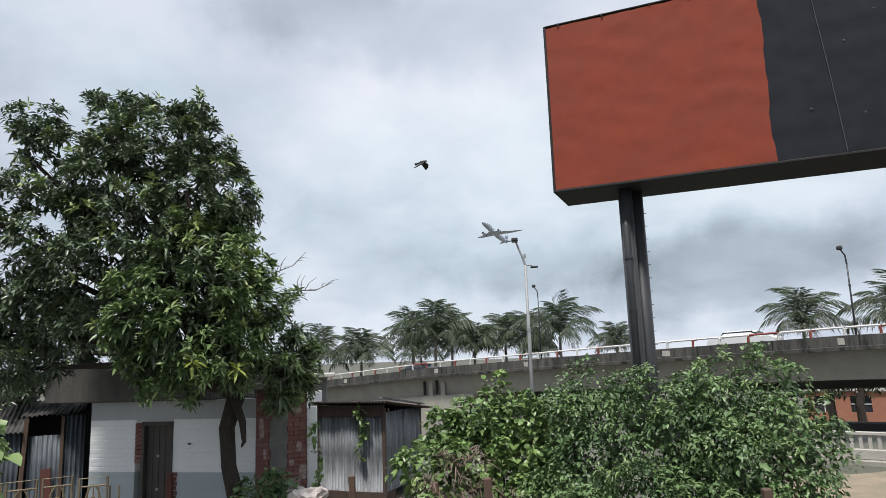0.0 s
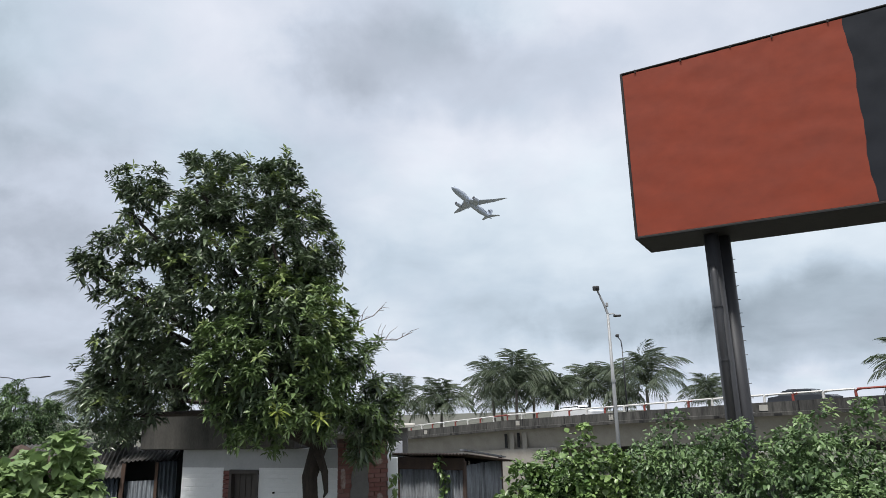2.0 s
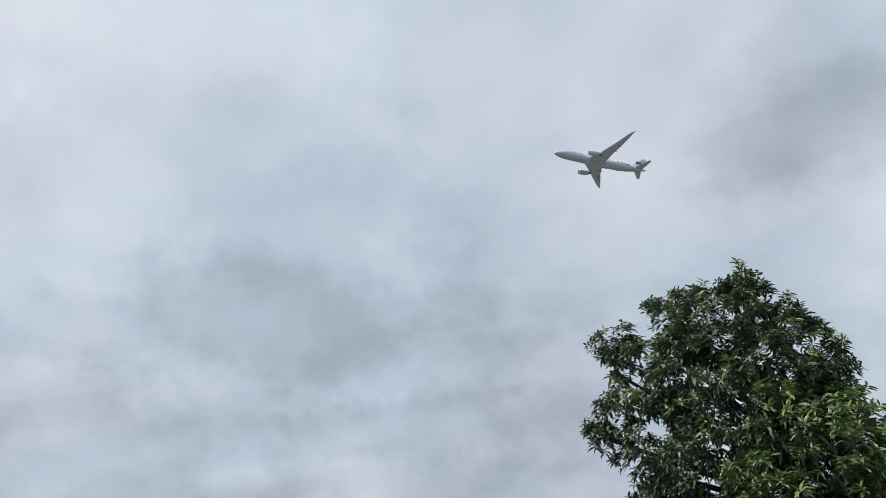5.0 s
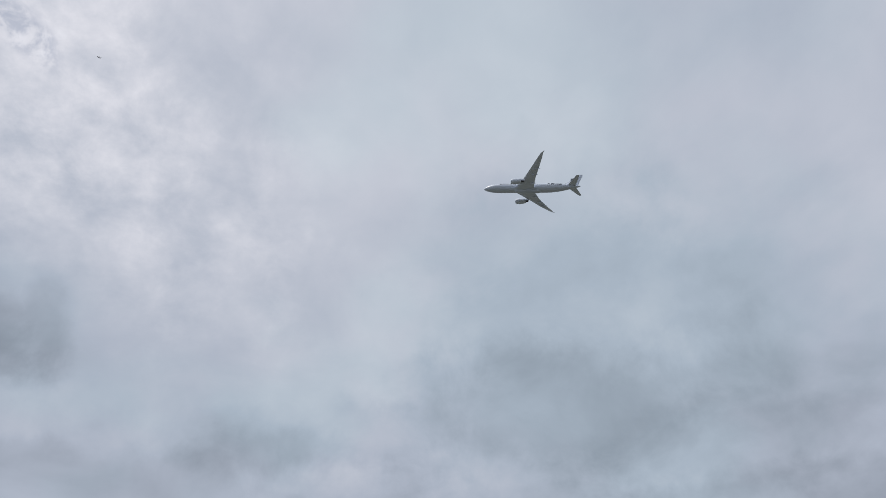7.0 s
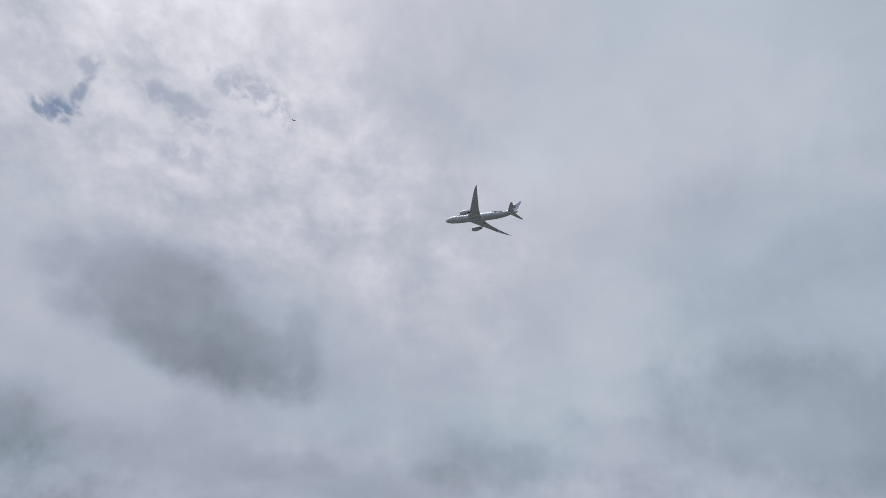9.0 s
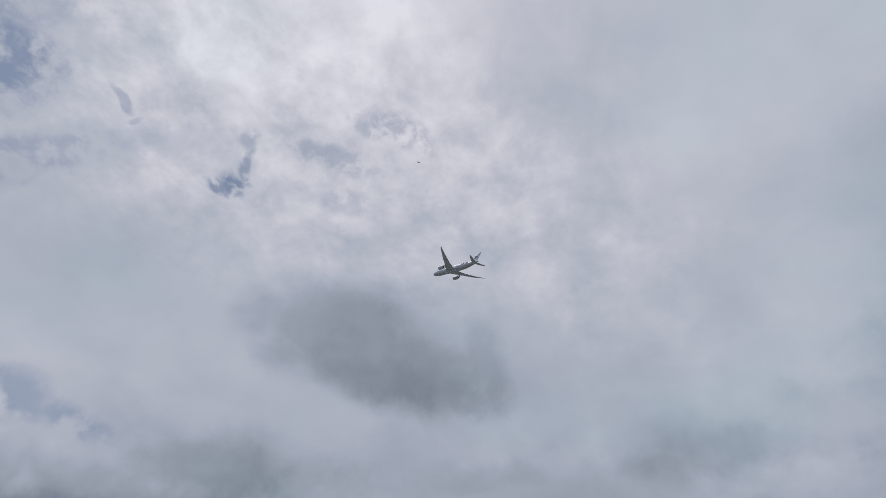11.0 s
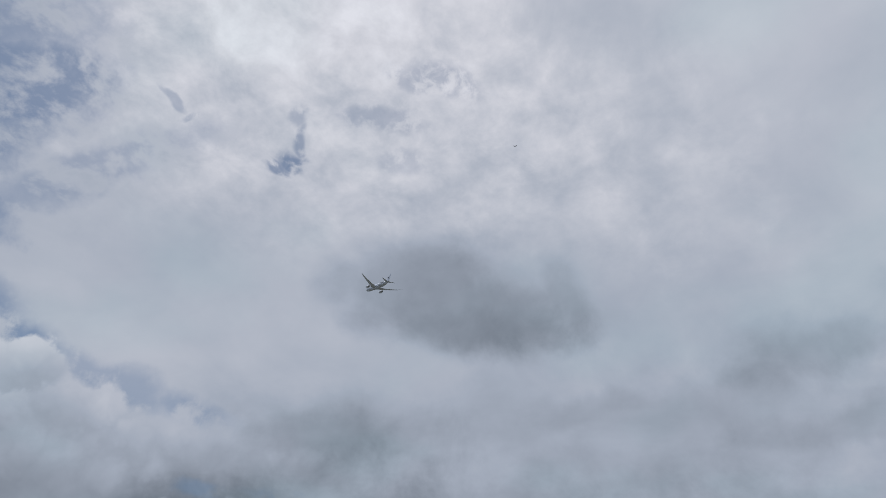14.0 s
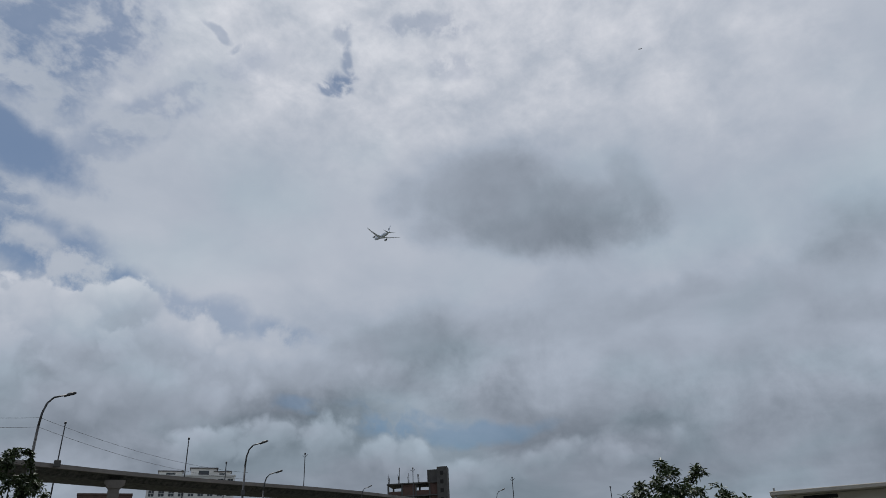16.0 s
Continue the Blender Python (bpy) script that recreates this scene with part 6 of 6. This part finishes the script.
def sheet_sign():
    """Charcoal box sign of upright metal strips with rounded ends."""
    p = pol(57.3, 80.0)
    th = empty("box_sign", pose(p.x, p.y, 0, 0, 0, 57.3), "charcoal metal box sign of upright strips", "sign")
    top = hgt(0.88, 80.0)
    for k, (x0, x1) in enumerate(((-2.85, -1.5), (-1.25, -0.62), (-0.40, 0.15), (0.38, 0.95), (1.25, 2.75))):
        bm = bmesh.new()
        box(bm, x0, 0.0, 0.9, x1, 0.9, top, bevel=0.14)
        part("strip", bm, M_sign, th)
        part("cap", boxed((x0 + x1) / 2 - 0.08, 0.2, top, (x0 + x1) / 2 + 0.08, 0.5, top + 0.18), M_sign, th)
    part("backing", boxed(-2.6, 0.4, 1.4, 0.3, 0.7, top - 0.3), M_dark, th)
    part("band", boxed(-2.7, 0.1, 1.0, 2.6, 0.8, 1.6), M_sign, th)
    for x in (-2.0, 2.0):
        part("post", tubed([(x, 0.45, -0.2), (x, 0.45, 1.2)], 0.15, 8), M_sign, th)


sheet_sign()


def arch_bridge():
    """Tied-arch steel bridge far behind the trees."""
    a, b = pol(57.0, 190.0), pol(40.0, 190.0)
    th = empty("arch_bridge", Matrix.Identity(4), "blue-grey steel arch footbridge", "bridge", kind="structure")
    n = 26
    lo, rise = hgt(-0.75, 190.0), hgt(0.62, 190.0) - hgt(-0.75, 190.0)
    back_ = (a + b).normalized() * 4.0
    for off in (Vector((0, 0, 0)), back_):
        tops, bots = [], []
        for k in range(n + 1):
            f = k / n
            q = a.lerp(b, f) + off
            bots.append(Vector((q.x, q.y, lo)))
            tops.append(Vector((q.x, q.y, lo + 0.1 + rise * 4 * f * (1 - f))))
        part("arch", tubed(tops, 0.24, 6), M_arch, th)
        part("chord", tubed([t - Vector((0, 0, 0.9)) if t.z - 0.9 > lo else Vector((t.x, t.y, lo)) for t in tops], 0.12, 6), M_arch, th)
        part("tie", tubed(bots, 0.22, 6), M_arch, th)
        for k in range(1, n):
            part("hanger", tubed([bots[k], tops[k]], 0.07, 5), M_arch, th)
            part("brace", tubed([bots[k], tops[k + 1 if k < n / 2 else k - 1]], 0.06, 5), M_arch, th)
    for q in (a, b, a + back_, b + back_):
        part("leg", boxed(q.x - 0.6, q.y - 0.6, -0.3, q.x + 0.6, q.y + 0.6, lo), M_concrete, th)


arch_bridge()


def utility_pole():
    d = 42.0
    p = pol(52.9, d)
    th = empty("utility_pole", pose(p.x, p.y, 0, 0, 0, 52.9), "bare dark utility pole with a loop of loose cable", "pole")
    h = hgt(7.25, d)
    part("pole", tubed([(0, 0, -0.2), (0, 0, h * 0.62), (0, 0, h)], [0.13, 0.10, 0.07], 10), M_polegrey, th, smooth=True)
    part("cable", tubed([(-0.05, -0.1, h * 0.72), (-0.35, -0.1, h * 0.715), (-0.48, -0.1, h * 0.66), (-0.42, -0.1, h * 0.60), (-0.46, -0.1, h * 0.57)], 0.018, 5), M_wire, th)
    part("cable", tubed([(-0.05, -0.1, h * 0.70), (-0.25, -0.1, h * 0.67), (-0.30, -0.1, h * 0.62)], 0.014, 5), M_wire, th)
    part("clamp", boxed(-0.17, -0.17, h * 0.69, 0.17, 0.17, h * 0.715), M_polegrey, th)


utility_pole()


def red_shed():
    a, b = pol(51.2, 27.0), pol(38.0, 29.5)
    d = (b - a).normalized()
    L = (b - a).length
    m = Matrix.Translation(a) @ Matrix.Rotation(math.atan2(d.y, d.x), 4, "Z")
    th = empty("brick_shed", m, "low red brick shed with a thin flat roof", "shed")
    top = hgt(-1.35, 27.0)
    bm = bmesh.new()
    loft(bm, [[(x, 0, -0.2), (x, 0.25, -0.2), (x, 0.25, z), (x, 0, z)] for x, z in ((0, top - 0.11), (L, top - 0.11 - L * 0.073))])
    bmesh.ops.recalc_face_normals(bm, faces=bm.faces)
    part("wall", bm, M_brick, th)
    part("side_wall", boxed(0, 0.25, -0.2, 0.25, 1.5, top - 0.12), M_brick, th)
    o = part("roof", boxed(-0.15, -0.2, 0, L + 0.3, 1.6, 0.045), M_rust, th)
    o.matrix_basis = pose(0, 0, top - 0.1, 0, 4.2, 0)
    part("window", boxed(L * 0.40, -0.02, top - 0.85, L * 0.47, 0.05, top - 0.4), M_dark, th)
    part("door", boxed(L * 0.06, -0.03, 0, L * 0.15, 0.05, top - 0.45), M_redwood, th)
    for k in range(6):
        x = L * (0.24 + 0.022 * k)
        part("scrap_poster", boxed(x, -0.012, top - 0.9 - 0.1 * (k % 3), x + 0.16, -0.004, top - 0.75 - 0.1 * (k % 2)), M_white, th)
    part("post", boxed(L * 0.74, -0.5, 0, L * 0.74 + 0.2, -0.4, top + 0.35), M_rust, th)
    p = pol(49.9, 24.5)
    pn = empty("panel_board", pose(p.x, p.y, 0, 0, 0, 50), "pale grey upright panel with rounded corners", "panel")
    part("panel", boxed(-0.27, -0.05, 0.9, 0.27, 0.05, hgt(-1.75, 24.5), bevel=0.045), M_fibre, pn)
    part("stand", boxed(-0.05, -0.04, -0.1, 0.05, 0.04, 0.9), M_polegrey, pn)
    p = pol(52.3, 25.0)
    um = empty("parasol", pose(p.x, p.y, 0), "red cloth parasol over a stall", "parasol")
    part("pole", tubed([(0, 0, 0), (0, 0, 2.1)], 0.03, 8), M_galv, um)
    bm = bmesh.new()
    bmesh.ops.create_cone(bm, cap_ends=False, segments=12, radius1=0.95, radius2=0.05, depth=0.42, matrix=Matrix.Translation((0, 0, hgt(-2.25, 25.0) - 0.2)))
    part("canopy", bm, M_cloth, um)


red_shed()


# ---- wires by the lamp ----
for dz in (0.0, -0.45):
    a, b, c = pol(172.0, 40.0, hgt(12.2, 40.0) + dz), pol(157.7, 38.0, hgt(11.6, 38.0) + dz), pol(142.5, 52.0, hgt(7.8, 52.0) + 0.2 + dz)
    for p0_, p1_ in ((a, b), (b, c)):
        pts = [p0_.lerp(p1_, k / 14) + Vector((0, 0, -0.45 * 4 * (k / 14) * (1 - k / 14))) for k in range(15)]
        tagged(part("overhead_wire", tubed(pts, 0.008, 5), M_wire), "thin black overhead wire between street lamps", "wire", "overhead wires")


# ---- things that move ----
def airliner():
    """Twin-engined wide-body, nose along +x, about 63 m long and 60 m across."""
    th = empty("airliner", Matrix.Identity(4), "white twin-engined jet airliner with swept wings", "aeroplane")
    prof = [(31.2, 0.05, -0.55), (30.8, 0.55, -0.52), (30.0, 1.05, -0.45), (28.5, 1.75, -0.28), (26.5, 2.35, -0.12), (24.0, 2.75, -0.03), (21.0, 2.90, 0.0), (8.0, 2.92, 0), (-8.0, 2.92, 0.0), (-13.0, 2.85, 0.05), (-18.0, 2.50, 0.35), (-23.0, 1.90, 0.80), (-27.0, 1.25, 1.15), (-30.0, 0.70, 1.35), (-31.6, 0.25, 1.45)]
    bm = bmesh.new()
    loft(bm, [[(x, r * math.cos(a), zc + r * 1.02 * math.sin(a)) for a in [k * 2 * math.pi / 28 for k in range(28)]] for x, r, zc in prof])
    bmesh.ops.recalc_face_normals(bm, faces=bm.faces)
    part("fuselage", bm, M_plane, th, "white painted fuselage", smooth=True)

    def foil(xl, chord, y, z, t):
        s = ((0, 0), (0.08, 0.42), (0.35, 0.6), (0.7, 0.35), (1.0, 0.02), (0.7, -0.22), (0.35, -0.42), (0.08, -0.34))
        return [(xl - c * chord, y, z + h * t) for c, h in s]

    def lifted(name, secs, m, parent, label=""):
        b = bmesh.new()
        loft(b, [foil(*s) for s in secs])
        bmesh.ops.recalc_face_normals(b, faces=b.faces)
        return part(name, b, m, parent, label, smooth=False)

    for sg in (1, -1):
        wing = lifted("wing", [(11.5, 14.0, 0.0, -1.7, 1.9), (9.2, 11.8, sg * 3.0, -1.5, 1.7), (3.3, 7.6, sg * 10.0, -0.6, 1.1), (-3.5, 4.6, sg * 20.0, 1.3, 0.6), (-7.6, 2.7, sg * 26.0, 2.9, 0.35), (-9.6, 1.5, sg * 28.6, 3.7, 0.22), (-11.6, 0.35, sg * 30.0, 4.2, 0.08)], M_planewing, th, "grey swept wing")
        for y, te, zw in ((6.5, -3.4, -1.05), (13.5, -5.6, 0.05), (18.0, -7.4, 0.95)):
            part("flap_fairing", tubed([(te + 3.6, sg * y, zw - 0.35), (te + 1.6, sg * y, zw - 0.65), (te - 0.9, sg * y, zw - 0.25)], [0.10, 0.34, 0.06], 8), M_planewing, wing)
        eng = part("engine", tubed([(11.0, sg * 9.8, -2.75), (10.4, sg * 9.8, -2.75), (8.5, sg * 9.8, -2.75), (6.2, sg * 9.8, -2.7), (4.4, sg * 9.8, -2.6)], [1.45, 1.72, 1.85, 1.65, 1.15], 22), M_planewing, th, "grey engine nacelle", smooth=True)
        part("intake", tubed([(11.06, sg * 9.8, -2.75), (11.0, sg * 9.8, -2.75)], 1.38, 20), M_planedark, eng, "dark engine intake")
        part("core_nozzle", tubed([(4.5, sg * 9.8, -2.6), (2.6, sg * 9.8, -2.5)], [0.8, 0.35], 14), M_planedark, eng)
        part("pylon", boxed(2.5, sg * 9.8 - 0.22, -1.9, 8.5, sg * 9.8 + 0.22, -0.6), M_planewing, eng)
        lifted("tailplane", [(-22.8, 5.6, 0.0, 1.25, 0.7), (-25.2, 4.4, sg * 3.5, 1.5, 0.5), (-29.4, 2.0, sg * 9.4, 2.0, 0.25), (-30.0, 1.0, sg * 9.9, 2.05, 0.1)], M_planewing, th, "grey tailplane")
        # row of windows and blurred lettering along the side
        for k in range(34):
            x = 23.5 - k * 1.28
            part("cabin_window", boxed(x, sg * 2.80 - 0.04, 0.62, x + 0.40, sg * 2.80 + 0.04, 0.95), M_planewin, th)
        for k, (x, w, h) in enumerate(((20.0, 1.1, 1.1), (18.4, 1.2, 1.1), (16.7, 0.7, 1.1), (15.5, 1.3, 1.1), (13.7, 1.0, 1.1), (-13.2, 1.6, 1.2), (-11.0, 1.3, 1.2))):
            part("marking", boxed(x, sg * 2.52 - 0.1, 1.25, x - w, sg * 2.52 + 0.1, 1.25 + h * 0.55), M_planemark, th)
        part("cheat_line", boxed(-14.5, sg * 2.50 - 0.12, 0.9, -20.0, sg * 2.30 + 0.12, 1.75), M_planemark, th)
    part("cockpit_glass", boxed(28.0, -1.2, 0.75, 28.9, 1.2, 1.08), M_planemark, th)
    b = bmesh.new()
    loft(b, [[(x0 - c * ch, h * t, z) for c, h in ((0, 0), (0.3, 0.5), (1.0, 0.03), (0.3, -0.5))] for x0, ch, z, t in ((-19.0, 11.0, 2.0, 0.8), (-22.3, 8.2, 4.0, 0.7), (-28.2, 4.0, 10.2, 0.35), (-29.4, 2.6, 11.2, 0.15))])
    bmesh.ops.recalc_face_normals(b, faces=b.faces)
    fin = part("tail_fin", b, M_plane, th, "white tail fin")
    part("fin_mark", boxed(-25.0, -0.36, 5.6, -28.6, 0.36, 7.8), M_planemark, fin)
    part("belly_fairing", tubed([(13.0, 0, -1.6), (8.0, 0, -1.95), (-5.0, 0, -1.95), (-10.0, 0, -1.5)], [0.8, 1.75, 1.75, 0.7], 18), M_plane, th, smooth=True)
    return th


def bird(label):
    th = empty("bird", Matrix.Identity(4), label, "bird")
    bm = bmesh.new()
    loft(bm, [[(x, r * math.cos(a), r * math.sin(a)) for a in [k * math.pi / 4 for k in range(8)]] for x, r in ((0.24, 0.01), (0.20, 0.035), (0.12, 0.055), (-0.05, 0.06), (-0.18, 0.03), (-0.32, 0.05))])
    part("body", bm, M_bird, th)
    wings = []
    for sg in (1, -1):
        bm = bmesh.new()
        loft(bm, [[(a, sg * y, 0.008), (b, sg * y, 0.008), (b, sg * y, -0.008), (a, sg * y, -0.008)] for y, a, b in ((0.03, 0.12, -0.08), (0.25, 0.16, -0.12), (0.42, 0.06, -0.14), (0.55, -0.10, -0.16))])
        bmesh.ops.recalc_face_normals(bm, faces=bm.faces)
        wings.append(part("wing", bm, M_bird, th))
    return th, wings


def saloon(label, paint):
    th = empty("car", Matrix.Identity(4), label, "car", "cars on the flyover")
    bm = bmesh.new()
    side = [(-2.2, 0.35), (-2.25, 0.8), (-1.9, 0.95), (-1.1, 1.0), (-0.55, 1.42), (0.75, 1.44), (1.5, 1.02), (2.15, 0.95), (2.25, 0.7), (2.2, 0.35)]
    loft(bm, [[(x * (0.97 if abs(y) > 0.8 else 1), y * (0.86 if z > 1.1 else 1), z) for x, z in side] for y in (-0.86, -0.7, 0.7, 0.86)])
    bmesh.ops.recalc_face_normals(bm, faces=bm.faces)
    part("body", bm, paint, th)
    for sg in (-1, 1):
        part("side_window", boxed(-0.85, sg * 0.755 - 0.03, 1.02, 1.1, sg * 0.755 + 0.03, 1.36, bevel=0.02), M_glass, th)
        for x in (-1.4, 1.4):
            w = part("wheel", tubed([(x, sg * 0.88, 0.33), (x, sg * 0.66, 0.33)], 0.33, 16), M_rubber, th)
            part("rim", tubed([(x, sg * 0.89, 0.33), (x, sg * 0.86, 0.33)], 0.2, 12), M_galv, w)
    part("windscreen", boxed(-1.05, -0.65, 1.03, -0.72, 0.65, 1.27), M_glass, th)
    part("rear_window", boxed(0.98, -0.65, 1.03, 1.25, 0.65, 1.27), M_glass, th)
    return th


def bus():
    th = empty("bus", Matrix.Identity(4), "yellow and red city bus with dark windows", "bus")
    part("body", boxed(-5.5, -1.25, 0.4, 5.5, 1.25, 3.1, bevel=0.2), M_busyellow, th)
    part("skirt", boxed(-5.45, -1.28, 0.4, 5.45, 1.28, 0.95), M_busred, th)
    part("roof_pod", boxed(-3.0, -0.8, 3.1, 1.0, 0.8, 3.3, bevel=0.08), M_busyellow, th)
    for sg in (-1, 1):
        for k in range(8):
            part("window", boxed(-4.0 + k * 1.15, sg * 1.27 - 0.03, 1.7, -3.0 + k * 1.15, sg * 1.27 + 0.03, 2.65), M_glass, th)
        for x in (-3.3, 3.2):
            part("wheel", tubed([(x, sg * 1.26, 0.48), (x, sg * 0.95, 0.48)], 0.48, 14), M_rubber, th)
    part("windscreen", boxed(-5.54, -1.1, 1.5, -5.46, 1.1, 2.75), M_glass, th)
    part("rear_window", boxed(5.46, -0.9, 1.8, 5.54, 0.9, 2.6), M_glass, th)
    return th


# seconds, place, turn about x, y and z
PLANE = [
    (0.0, 60.3, 748.4, 143.6, 2.0, -16.6, -122.0),
    (0.5, 35.7, 706.1, 153.8, 2.0, -16.5, -121.9),
    (1.0, 12.0, 663.5, 164.9, 2.0, -16.5, -121.8),
    (1.5, -15.8, 620.5, 177.6, 2.0, -16.4, -121.7),
    (2.0, -41.0, 577.9, 187.8, 2.0, -16.4, -121.6),
    (2.5, -64.0, 537.8, 197.5, 1.8, -16.4, -121.4),
    (3.0, -89.4, 496.8, 208.3, 1.7, -16.3, -121.2),
    (3.5, -112.8, 454.9, 221.1, 1.5, -16.3, -121.0),
    (4.0, -137.7, 414.2, 229.9, 1.3, -16.3, -120.8),
    (4.5, -161.6, 371.6, 241.1, 1.3, -15.9, -120.4),
    (5.0, -184.7, 330.4, 250.6, 1.2, -15.4, -120.0),
    (5.2, -194.6, 313.5, 255.0, 1.1, -15.4, -120.0),
    (7.5, -299.0, 117.9, 312.9, -0.5, -15.1, -120.0),
    (8.0, -319.2, 77.6, 325.1, -0.2, -14.8, -119.4),
    (8.5, -346.4, 34.6, 331.1, 0.1, -14.5, -118.8),
    (9.0, -369.1, -4.8, 341.7, 0.4, -14.2, -118.2),
    (9.5, -392.1, -46.3, 352.0, 0.9, -14.5, -118.0),
    (10.0, -417.3, -91.6, 358.7, 1.3, -14.7, -117.9),
    (10.2, -425.4, -109.4, 363.6, 1.5, -14.8, -117.8),
    (12.3, -523.5, -284.2, 400.1, 3.4, -15.8, -117.1),
    (12.5, -530.7, -301.2, 405.9, 3.5, -15.9, -117.1),
    (13.0, -553.2, -345.8, 417.1, 3.6, -16.0, -117.0),
    (13.5, -576.0, -390.9, 427.6, 3.7, -16.0, -116.9),
    (14.0, -599.2, -432.7, 440.3, 3.8, -16.0, -116.8),
    (14.5, -622.9, -477.3, 450.1, 3.9, -16.0, -116.8),
    (15.0, -645.1, -523.0, 460.6, 4.0, -16.0, -116.7),
    (15.5, -666.1, -568.8, 472.8, 4.1, -16.1, -116.6),
    (16.0, -688.5, -614.9, 482.3, 4.2, -16.1, -116.5),
]


def on_deck(s, lane=2.2):
    p = RA + RDIR * RLEN * s + FAR * lane
    z = ramp_z(min(max(s, 0.0), 1.0)) + (max(s - 1, 0) * 0.5) - (max(-s, 0) * 4.0) - 0.58
    return Vector((p.x, p.y, z))


def deck_s(az):
    """How far along the ramp's outer lane a bearing lies."""
    w = pol(az, 1.0)
    o = RA + FAR * 2.2
    return ((w.x * o.y - w.y * o.x) / (w.y * RDIR.x - w.x * RDIR.y)) / RLEN


def drive(th, rows, lane=2.2):
    turn = math.degrees(math.atan2(RDIR.y, RDIR.x)) + 180
    out = []
    for t, s in rows:
        p = on_deck(s, lane)
        pitch = -math.degrees(math.atan2(on_deck(s + 0.02, lane).z - on_deck(s - 0.02, lane).z, 0.04 * RLEN))
        out.append((t, pose(p.x, p.y, p.z, 0, -pitch, turn)))
    walk(th, out)


jet = airliner()
crow, crow_wings = bird("black crow in flight")
far_bird, far_wings = bird("small dark bird in flight")
high_bird, high_wings = bird("tiny dark bird high in the sky")
white_car = saloon("white saloon car on the flyover", M_carwhite)
next_car = saloon("white saloon car following on the flyover", M_carwhite)
blue_car = saloon("dark saloon car on the flyover", M_cardark)
city_bus = bus()


def motions():
    walk(jet, [(t, pose(x, y, z, a, b, c)) for t, x, y, z, a, b, c in PLANE])
    # the crow crosses away from the camera, flapping
    path = ((0.0, 1.6, 16.9, 26.0), (0.3, -7.0, 13.5, 36.0), (0.6, -14.4, 10.6, 46.0), (0.9, -21.2, 8.2, 55.0), (1.2, -27.5, 7.0, 64.0), (2.0, -42.0, 5.5, 88.0), (16.0, -130.0, 3.0, 500.0))
    walk(crow, [(t, pose(*pol(a, d, hgt(e, d)), 10, -5, -28)) for t, a, e, d in path])
    for sg, w in zip((1, -1), crow_wings):
        walk(w, [(k * 0.15, pose(0, 0, 0, sg * (38 if k % 2 else -25), 0, 0)) for k in range(14)] + [(16.0, pose(0, 0, 0, sg * 10, 0, 0))])
    walk(far_bird, [(t, pose(*pol(a, 90.0, hgt(e, 90.0)), 0, 0, z)) for t, a, e, z in ((0.0, 3.2, 1.5, 160), (0.6, 6.0, 3.6, 160), (0.9, 9.5, 3.9, 160), (1.2, 9.6, 3.2, 165), (3.0, 16.0, 3.0, 170), (16.0, 80.0, 12.0, 175))])
    for sg, w in zip((1, -1), far_wings):
        walk(w, [(k * 0.2, pose(0, 0, 0, sg * (25 if k % 2 else -15), 0, 0)) for k in range(10)] + [(16.0, pose(0, 0, 0, sg * 10, 0, 0))])
    walk(high_bird, [(t, pose(*(along(a, e) * 190.0 + Vector(EYE)), 0, 0, 200)) for t, a, e in ((0.0, 90.0, 52.0), (12.0, 116.4, 45.0), (12.5, 115.3, 44.3), (13.5, 112.5, 43.0), (16.0, 104.0, 40.0))])
    for sg, w in zip((1, -1), high_wings):
        walk(w, [(0.0, pose(0, 0, 0, sg * 12, 0, 0)), (12.5, pose(0, 0, 0, sg * 18, 0, 0)), (16.0, pose(0, 0, 0, sg * 8, 0, 0))])
    a, b = deck_s(-23.9), deck_s(-31.4)
    v = (b - a) / 0.6
    drive(white_car, [(0.0, a), (0.6, b), (3.0, a + v * 3.0), (16.0, a + v * 9.0)])
    a, b = deck_s(1.5), deck_s(-10.5)
    v = (b - a) / 1.0
    drive(next_car, [(0.0, a - v * 1.5), (1.5, a), (2.5, b), (4.0, b + v * 1.5), (16.0, b + v * 6.0)])
    a = deck_s(-12.0)
    drive(blue_car, [(0.0, a - v * 1.4), (1.5, a), (3.0, a + v * 1.4), (16.0, a + v * 9.0)], 5.6)
    rows = []
    for t, f in ((0.0, -0.5), (4.0, 2.42), (4.2, 2.56), (5.2, 3.1), (16.0, 5.9)):
        p = ramp_point(max(f, 0.0)) + (ramp_point(0.0) - ramp_point(1.0)) * max(-f, 0.0)
        far = Vector((p.x, p.y, 0)).normalized() * 3.0
        k = min(int(max(f, 0)), len(S_PTS) - 2)
        d = S_PTS[k + 1] - S_PTS[k]
        rows.append((t, pose(p.x + far.x, p.y + far.y, p.z - 0.95, 0, 0, math.degrees(math.atan2(d.y, d.x)) + 180)))
    walk(city_bus, rows)


motions()
